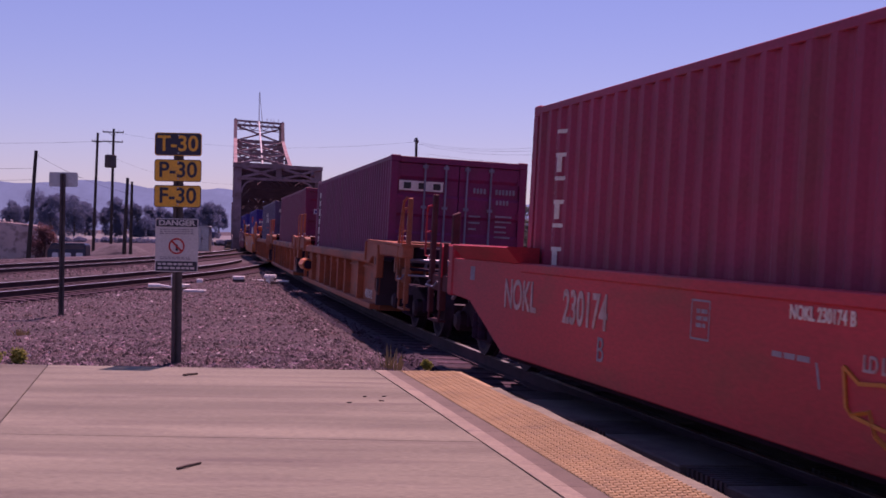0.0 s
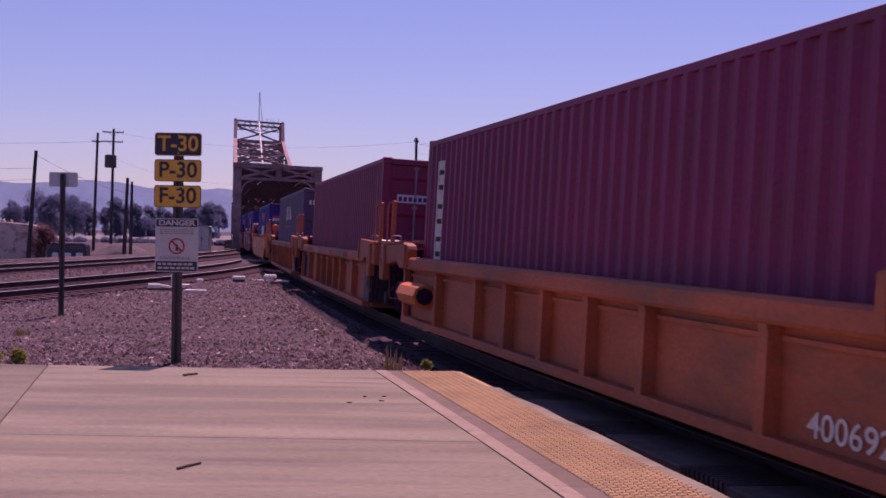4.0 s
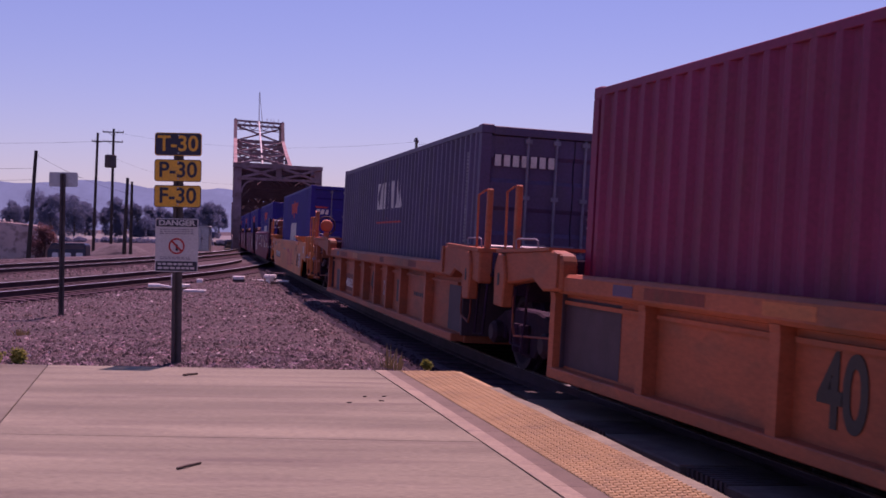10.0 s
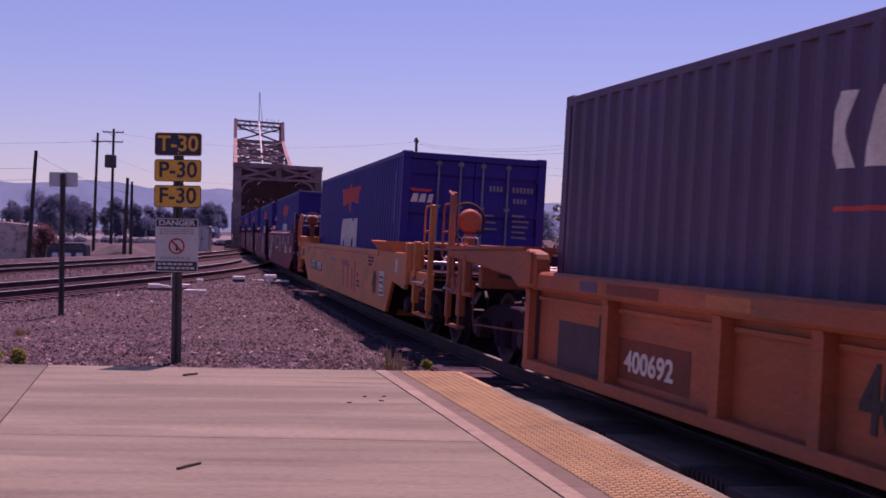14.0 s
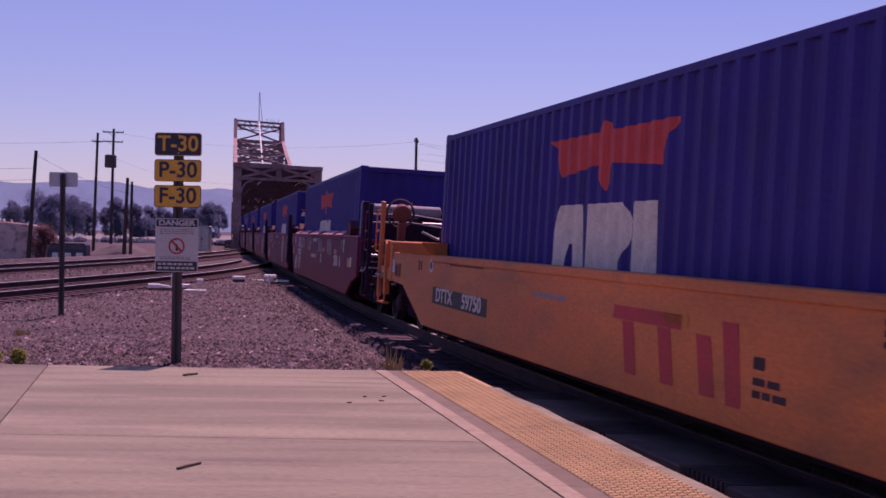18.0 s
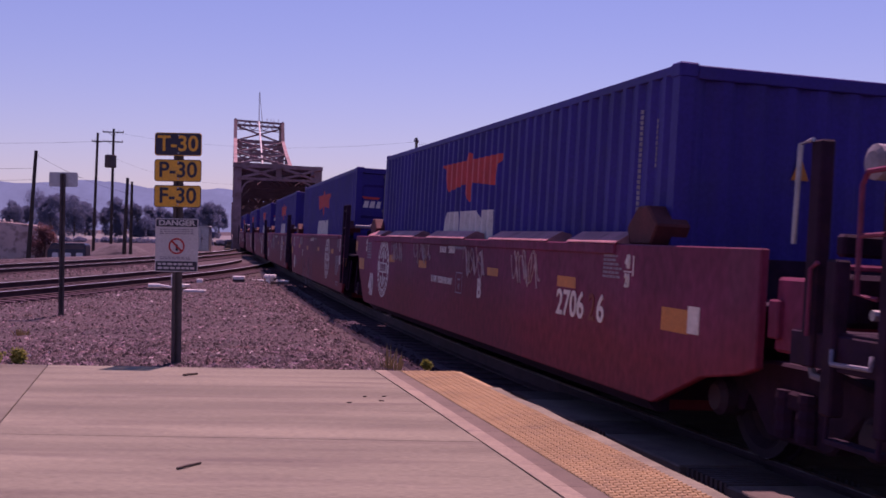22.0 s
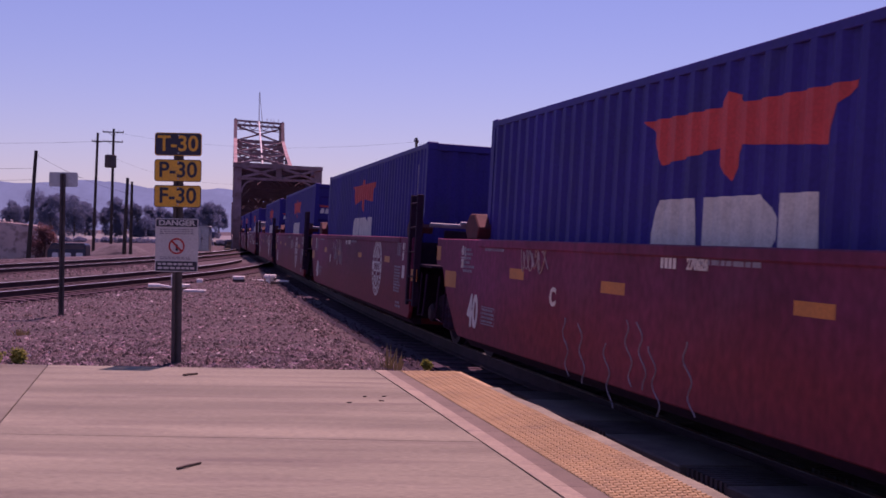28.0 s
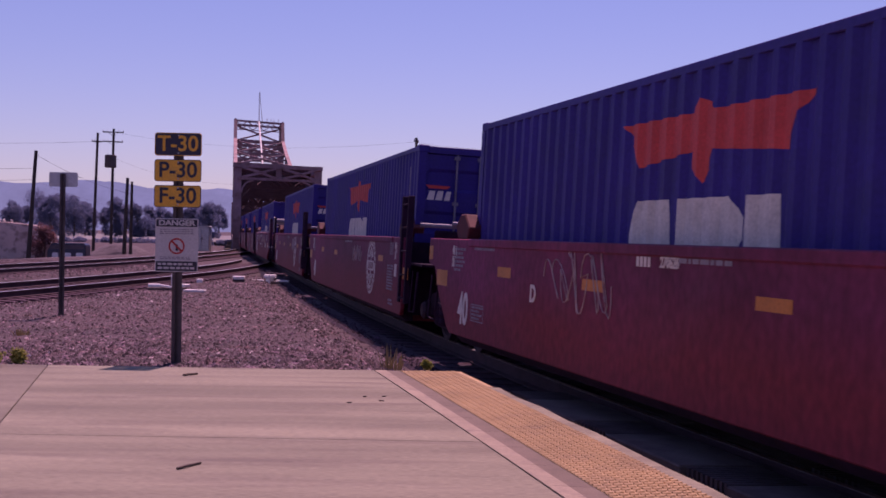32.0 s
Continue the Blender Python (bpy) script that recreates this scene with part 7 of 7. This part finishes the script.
# ---- low land by the bank ----
def low_things():
    bm = B()
    pts = [(-75, 2.1), (-49, 2.0), (-46.5, 1.8), (-45.0, 1.6), (-44.0, 1.25), (-43.7, 0.2), (-43.6, -2.6), (-75, -2.6)]
    slab(bm, pts, 132, 133.0, "y")
    tagged(part("retaining_wall", soften(bm, 0.05), M_TAN, None), "stained tan concrete wall with a stepped rounded end", "wall", kind="structure")
    rng = random.Random(9)
    for i in range(4):
        bm = B()
        x = -50.2 + i * 0.6 + rng.random() * 0.3
        bmesh.ops.create_icosphere(bm, subdivisions=1, radius=0.16 + 0.1 * rng.random(), matrix=Matrix.Translation((x, 132.4, 2.14)))
        tagged(part("rubble_block", bm, M_WHITE, None), "pale rubble lying on top of the tan wall", "rubble", group="rubble on the wall")
    # heap of aggregate
    n, verts, faces = 24, [], []
    for j in range(9):
        f = j / 8
        for i in range(n):
            a = 2 * math.pi * i / n
            r = (1 - f) * (1 + 0.12 * noise.noise(Vector((math.cos(a) * 2, math.sin(a) * 2, f * 3))))
            verts.append((-38.0 + 5.4 * r * math.cos(a), 140 + 3.2 * r * math.sin(a), -2.45 + 2.25 * (1 - (1 - f) ** 1.6) + 0.08 * noise.noise(Vector((a * 2, f * 6, 1)))))
    faces = [(j * n + i, j * n + (i + 1) % n, (j + 1) * n + (i + 1) % n, (j + 1) * n + i) for j in range(8) for i in range(n)]
    tagged(raw_object("gravel_heap", verts, faces, M_MOUND), "grey heap of crushed stone on low ground", "heap")


low_things()
M_LEAF_RED = material("reddish_shrub_leaf", (0.20, 0.095, 0.105), 0.8, var=0.35, scale=1.0, grain=6, grain_var=0.3, bump=0, through_light=0.3)
make_tree(-43.9, 130.6, 3.5, 2.6, 130, "reddish shrub growing against the wall's end", leaf=0.13, leaves=2500, name="bush", mat=M_LEAF_RED, z0=-2.1, low=0.1)


def vehicle(x, y, length, height, paint, label, van=False, turn=0.0, name="parked_car"):
    z = ground_z(x, y)
    v = tagged(new(name), label, "car" if not van else "van", group="parked vehicles")
    v.matrix_basis = pose(x, y, z, 0, 0, turn)
    L2, h = length / 2, height
    bm = B()
    if van:
        prof = [(-L2, 0.3), (L2, 0.3), (L2, h * 0.9), (L2 - 0.25, h), (-L2 + 0.6, h), (-L2 + 0.1, h * 0.62)]
    else:
        prof = [(-L2, 0.3), (L2, 0.3), (L2, 0.75), (L2 - 0.7, 0.85), (L2 - 1.3, h), (-L2 + 1.6, h), (-L2 + 1.0, 0.86), (-L2, 0.72)]
    slab(bm, prof, -0.85, 0.85, "y")
    part("body", soften(bm, 0.06, 2), paint, v)
    if van:
        bm = B()
        slab(bm, [(-L2 + 0.35, h * 0.70), (L2 - 0.15, h * 0.70), (L2 - 0.25, h * 0.90), (-L2 + 0.6, h * 0.90)], -0.858, -0.846, "y")
        part("window_band", fix(bm), M_MOUND, v, "grey-blue band of side windows")
    for a, b in (((-L2 + 1.2, -L2 + 1.9), (-L2 + 2.1, L2 - 1.6)) if not van else ((-L2 + 0.5, -L2 + 1.3), (-L2 + 1.7, -L2 + 2.7), (L2 - 1.2, L2 - 0.3))):
        bm = B()
        lo, hi = (h * 0.26, h * 0.52) if van else (h * 0.63, h * 0.93)
        slab(bm, [(a + 0.1, lo), (b, lo), (b - 0.05, hi), (a + 0.15, hi)], -0.862, -0.845, "y")
        part("side_panel" if van else "window", fix(bm), M_CARWHITE if van else M_GLASS, v, "pale white side panel" if van else "")
    for wx in (-L2 + 0.8, L2 - 0.8):
        for sy in (-1, 1):
            bm = B()
            lathe(bm, [(0.3, -0.1), (0.33, -0.05), (0.33, 0.05), (0.3, 0.1)], (wx, sy * 0.78, 0.33), (0, 1, 0), 16)
            w = part("wheel", fix(bm), M_TYRE, v)
            bm = B()
            lathe(bm, [(0.17, 0.0), (0.17, 0.115), (0.05, 0.12)], (wx, sy * 0.78, 0.33), (0, sy, 0), 12)
            part("rim", fix(bm), M_GALV, w)


vehicle(-41.0, 130, 4.3, 2.2, M_CARBLUE, "dark navy van parked below the bank", van=True, name="parked_van")
vehicle(-31.4, 125, 4.2, 1.62, M_CARWHITE, "white saloon car parked beyond the tracks")
vehicle(-29.0, 131, 4.2, 1.62, M_CARBLUE, "dark saloon car parked beyond the tracks")
vehicle(-26.6, 127, 4.2, 1.6, M_CARWHITE, "white saloon car parked near the bridge", turn=30)


def cabinet(x, y, w, h, z0, label):
    c = tagged(new("signal_cabinet"), label, "cabinet", group="trackside cabinets")
    bm = B()
    box(bm, x - w / 2, x + w / 2, y - 0.5, y + 0.5, z0, z0 + h - 0.08)
    part("body", soften(bm, 0.03), M_GALV, c)
    bm = B()
    slab(bm, [(x - w / 2 - 0.06, z0 + h - 0.08), (x + w / 2 + 0.06, z0 + h - 0.08), (x + w / 2, z0 + h), (x - w / 2, z0 + h)], y - 0.56, y + 0.56, "y")
    part("lid", fix(bm), M_GALV, c)
    for k in (-1, 1):
        bm = B()
        box(bm, x + k * w / 4 - w / 4 + 0.04, x + k * w / 4 + w / 4 - 0.04, y - 0.53, y - 0.49, z0 + 0.15, z0 + h - 0.2)
        d = part("door", soften(bm, 0.01), M_GALV, c)
        bm = B()
        box(bm, x + k * 0.06 - 0.02, x + k * 0.06 + 0.02, y - 0.56, y - 0.52, z0 + h * 0.45, z0 + h * 0.55)
        part("handle", fix(bm), M_POST, d)


cabinet(-19.2, 95, 1.15, 2.0, -0.25, "grey steel signal cabinet beside the bridge approach")
cabinet(-21.2, 99, 0.9, 1.6, -0.4, "grey steel signal cabinet beside the bridge approach")


def fence():
    f = tagged(new("wire_fence"), "rusty wire fence panels along the bridge approach", "fence")
    for i in range(7):
        bm = B()
        x, y = -22.5 - i * 0.45 + 1.9, 97 + i * 1.9
        tube(bm, [(x, y, ground_z(x, y) - 0.2), (x + 0.15, y, 1.25)], 0.06, 6)
        part("post", fix(bm), M_POST, f)
    for z in (0.2, 0.7, 1.15):
        bm = B()
        tube(bm, [(-20.6, 97, z), (-23.3, 108.4, z)], 0.035, 5)
        part("rail", fix(bm), M_RAIL_SIDE, f)


fence()


# ---- white gear lying on the gravel ----
def white_gear():
    def piece(name, label, x, y, shapes):
        g = tagged(new(name), label, "track gear", group="white gear on the gravel")
        z = ground_z(x, y)
        for nm, (w, d, h, ox, oy, oz, turn) in shapes:
            bm = B()
            box(bm, -w / 2, w / 2, -d / 2, d / 2, -h / 2, h / 2)
            soften(bm, min(w, d, h) * 0.15)
            bm.transform(pose(x + ox, y + oy, z + oz + h / 2, 0, 0, turn))
            part(nm, bm, M_GEAR_WHITE if nm != "base" else M_POST, g)
    piece("switch_stand", "white painted low switch machine on dark ties", -7.2, 31.0, [("base", (1.0, 0.7, 0.08, 0, 0, 0, 10)), ("motor_box", (0.30, 0.26, 0.08, -0.33, 0, 0.08, 10)), ("cover", (0.36, 0.3, 0.08, 0.36, 0.1, 0.08, -15)), ("lever_box", (0.14, 0.16, 0.34, 0.14, 0.25, 0.1, 0)), ("rod", (0.06, 1.0, 0.05, 0.1, -0.5, 0.1, 30))])
    piece("white_plank", "short white painted board lying on the gravel", -6.3, 30.2, [("board", (0.55, 0.2, 0.06, 0, 0, 0, -8))])
    piece("white_block", "small white block lying on the gravel", -7.36, 36.0, [("block", (0.18, 0.15, 0.14, 0, 0, 0, 0))])
    piece("white_block", "white topped low box on the gravel", -6.28, 36.6, [("block", (0.36, 0.3, 0.10, 0, 0, 0.08, 5)), ("base", (0.36, 0.3, 0.08, 0, 0, 0, 5))])
    piece("switch_stand", "white painted switch machine with side arms", -5.55, 38.2, [("base", (0.6, 0.5, 0.08, 0, 0, 0, 0)), ("motor_box", (0.36, 0.3, 0.12, 0, 0, 0.17, 0)), ("stand", (0.24, 0.2, 0.12, 0, 0, 0.06, 0)), ("arm", (0.40, 0.2, 0.06, -0.40, 0, 0.06, 5)), ("arm", (0.40, 0.2, 0.06, 0.40, 0, 0.06, -5)), ("leg", (0.07, 0.07, 0.3, 0.02, -0.3, 0.0, 0))])
    piece("white_block", "small white marker by the far track", -16.9, 92.0, [("block", (0.5, 0.3, 0.3, 0, 0, 0, 0))])
    piece("white_block", "small white marker by the far track", -17.6, 92.0, [("block", (0.35, 0.3, 0.25, 0, 0, 0, 0))])


white_gear()


# ---- pads between platform and rails ----
def track_pads():
    w = tagged(new("crossing_panels"), "pale concrete panels and ribbed grates beside the near rail", "crossing panel", kind="structure")
    s = -6.85
    k = 0
    while s < 0.6:
        long = 1.35 if k % 2 == 0 else 0.62
        for a, b, top in ((-1.52, -0.86, -0.03), (-0.56, 0.56, -0.03)):
            if k % 2 == 0:
                bm = B()
                o = [track_side(s + u, q, 0) for u, q in ((0.02, a), (0.02, b), (long - 0.02, b), (long - 0.02, a))]
                low = [bm.verts.new(p + Vector((0, 0, -0.2))) for p in o]
                hi = [bm.verts.new(p + Vector((0, 0, top))) for p in o]
                bm.faces.new(low[::-1]), bm.faces.new(hi)
                for i in range(4):
                    bm.faces.new((low[i], low[(i + 1) % 4], hi[(i + 1) % 4], hi[i]))
                part("panel", soften(bm, 0.012), M_PANEL, w)
            else:
                for j in range(9):
                    bm = B()
                    u0 = 0.04 + j * long / 9.4
                    o = [track_side(s + u, q, 0) for u, q in ((u0, a + 0.04), (u0, b - 0.04), (u0 + 0.035, b - 0.04), (u0 + 0.035, a + 0.04))]
                    low = [bm.verts.new(p + Vector((0, 0, -0.12))) for p in o]
                    hi = [bm.verts.new(p + Vector((0, 0, top - 0.005))) for p in o]
                    bm.faces.new(low[::-1]), bm.faces.new(hi)
                    for i in range(4):
                        bm.faces.new((low[i], low[(i + 1) % 4], hi[(i + 1) % 4], hi[i]))
                    part("grate_bar", fix(bm), M_POST, w)
        s += long
        k += 1


track_pads()


# ---- bushes, tufts, sticks ----
bush_row = [(5.0, 43, 2.9, 3.4), (7.6, 42, 3.6, 3.4), (9.6, 43, 3.2, 3.0), (11.4, 41.5, 3.1, 3.2), (12.5, 43, 3.9, 2.4), (14.0, 42, 3.4, 3.0), (15.6, 43, 3.7, 3.0), (17.6, 42, 3.4, 3.2), (20.0, 43, 3.8, 3.6), (2.4, 45, 2.6, 3.2)]
for i, (x, y, h, wd) in enumerate(bush_row):
    make_tree(x, y, h * 0.86, wd, 70 + i, "dense sunlit broadleaf bush behind the tracks", leaf=0.10, leaves=7500, name="bush", low=0.12)
for i, (x, y, h, wd) in enumerate([(15.5, 45, 4.2, 0.9), (16.7, 45, 3.9, 0.8), (13.35, 46, 4.7, 1.1), (18.7, 64, 5.0, 1.5)]):
    make_tree(x, y, h, wd, 90 + i, "slender upright tree rising behind the bushes", leaf=0.11, leaves=3000, low=0.45)


def tuft(x, y, n, h, spread, seed, mat, label):
    rng = random.Random(seed)
    verts, faces = [], []
    z = ground_z(x, y)
    for i in range(n):
        a = rng.random() * 6.28
        r = spread * rng.random()
        bx, by = x + r * math.cos(a), y + r * math.sin(a)
        tip = Vector((bx + spread * 0.8 * math.cos(a) * rng.random(), by + spread * 0.8 * math.sin(a) * rng.random(), z + h * (0.25 + 0.9 * rng.random() ** 1.5)))
        w = 0.006
        k = len(verts)
        midp = Vector((bx, by, z)).lerp(tip, 0.55) + Vector((0, 0, h * 0.12))
        verts += [(bx - w, by, z - 0.02), (bx + w, by, z - 0.02), (midp.x + w, midp.y, midp.z), (midp.x - w, midp.y, midp.z), tuple(tip)]
        faces += [(k, k + 1, k + 2, k + 3), (k + 3, k + 2, k + 4)]
    tagged(raw_object("grass_tuft", verts, faces, mat), label, "grass", group="weeds")


M_GRASS_DRY = material("straw_grass", (0.36, 0.28, 0.13), 0.85, var=0.3, scale=6, bump=0)
tuft(-0.58, 13.75, 34, 0.30, 0.13, 1, M_GRASS_DRY, "tall dry straw-coloured grass tuft in gravel")


def weed(x, y, r, seed, label):
    """A low leafy weed of many small leaves."""
    rng = random.Random(seed)
    blobs = [(x + r * 0.8 * (rng.random() - 0.5), y + r * 0.6 * (rng.random() - 0.5), max(ground_z(x, y), -0.06) + r * (0.3 + 0.7 * rng.random()), r * (0.35 + 0.3 * rng.random())) for i in range(6)]
    tagged(clump_mesh("weed", blobs, 500, 0.022, seed, M_GRASS, None), label, "weed", group="weeds")


weed(-0.14, 12.85, 0.075, 8, "small bright green weed at the platform end")
weed(-4.47, 12.55, 0.12, 3, "small round green weed at the platform end")
weed(-4.5, 11.85, 0.19, 4, "green leafy weed beside the platform corner")
weed(-4.72, 11.75, 0.14, 6, "green leafy weed beside the platform corner")
tuft(-6.1, 17.2, 40, 0.10, 0.12, 5, M_GRASS_DRY, "low dry weed in the gravel")


def sticks():
    for (xa, ya), (xb, yb), r in (((-2.47, 11.36), (-2.36, 11.50), 0.011), ((-1.53, 6.91), (-1.43, 7.09), 0.009)):
        bm = B()
        a, b = Vector((xa, ya, r)), Vector((xb, yb, r))
        tube(bm, [a, a.lerp(b, 0.4) + Vector((0.004, 0, 0.004)), a.lerp(b, 0.7) - Vector((0.004, 0, 0)), b], r, 6, r * 0.8)
        tagged(part("stick", fix(bm), M_BARK, None), "short dark broken stick lying on the platform", "stick", group="sticks on the platform")
    rng = random.Random(6)
    for i in range(4):
        bm = B()
        x, y = -0.9 + 0.5 * rng.random(), 9.75 + 0.5 * rng.random()
        box(bm, x, x + 0.02 + 0.03 * rng.random(), y, y + 0.015, 0.0, 0.008)
        tagged(part("crumb", soften(bm, 0.002), M_POLE, None), "tiny dark crumb of dirt on concrete", "debris", group="crumbs on the platform")


sticks()


# ---- what moves ----
def motions():
    beats = [float(t) for t in range(33)]
    for s, car, bx in zip(FRONTS, cars, boxes):
        rows = [(t, ride(s - 1.8 - SPEED * t, s + 14.0 - SPEED * t)) for t in beats]
        walk(car, rows)
        walk(bx, rows)
    ticks = [32.0 * i / 213 for i in range(214)]
    for truck, p in trucks:
        walk(truck, [(t, ride(p - 0.9 - SPEED * t, p + 0.9 - SPEED * t)) for t in beats])
        for part_ob in truck.children:
            if part_ob.name.startswith("wheelset"):
                y = -0.89 if part_ob.location.y < 0 else 0.89
                walk(part_ob, [(t, Matrix.Translation((0, y, 0.43)) @ Matrix.Rotation(SPEED * t / 0.43, 4, "X")) for t in ticks])


motions()
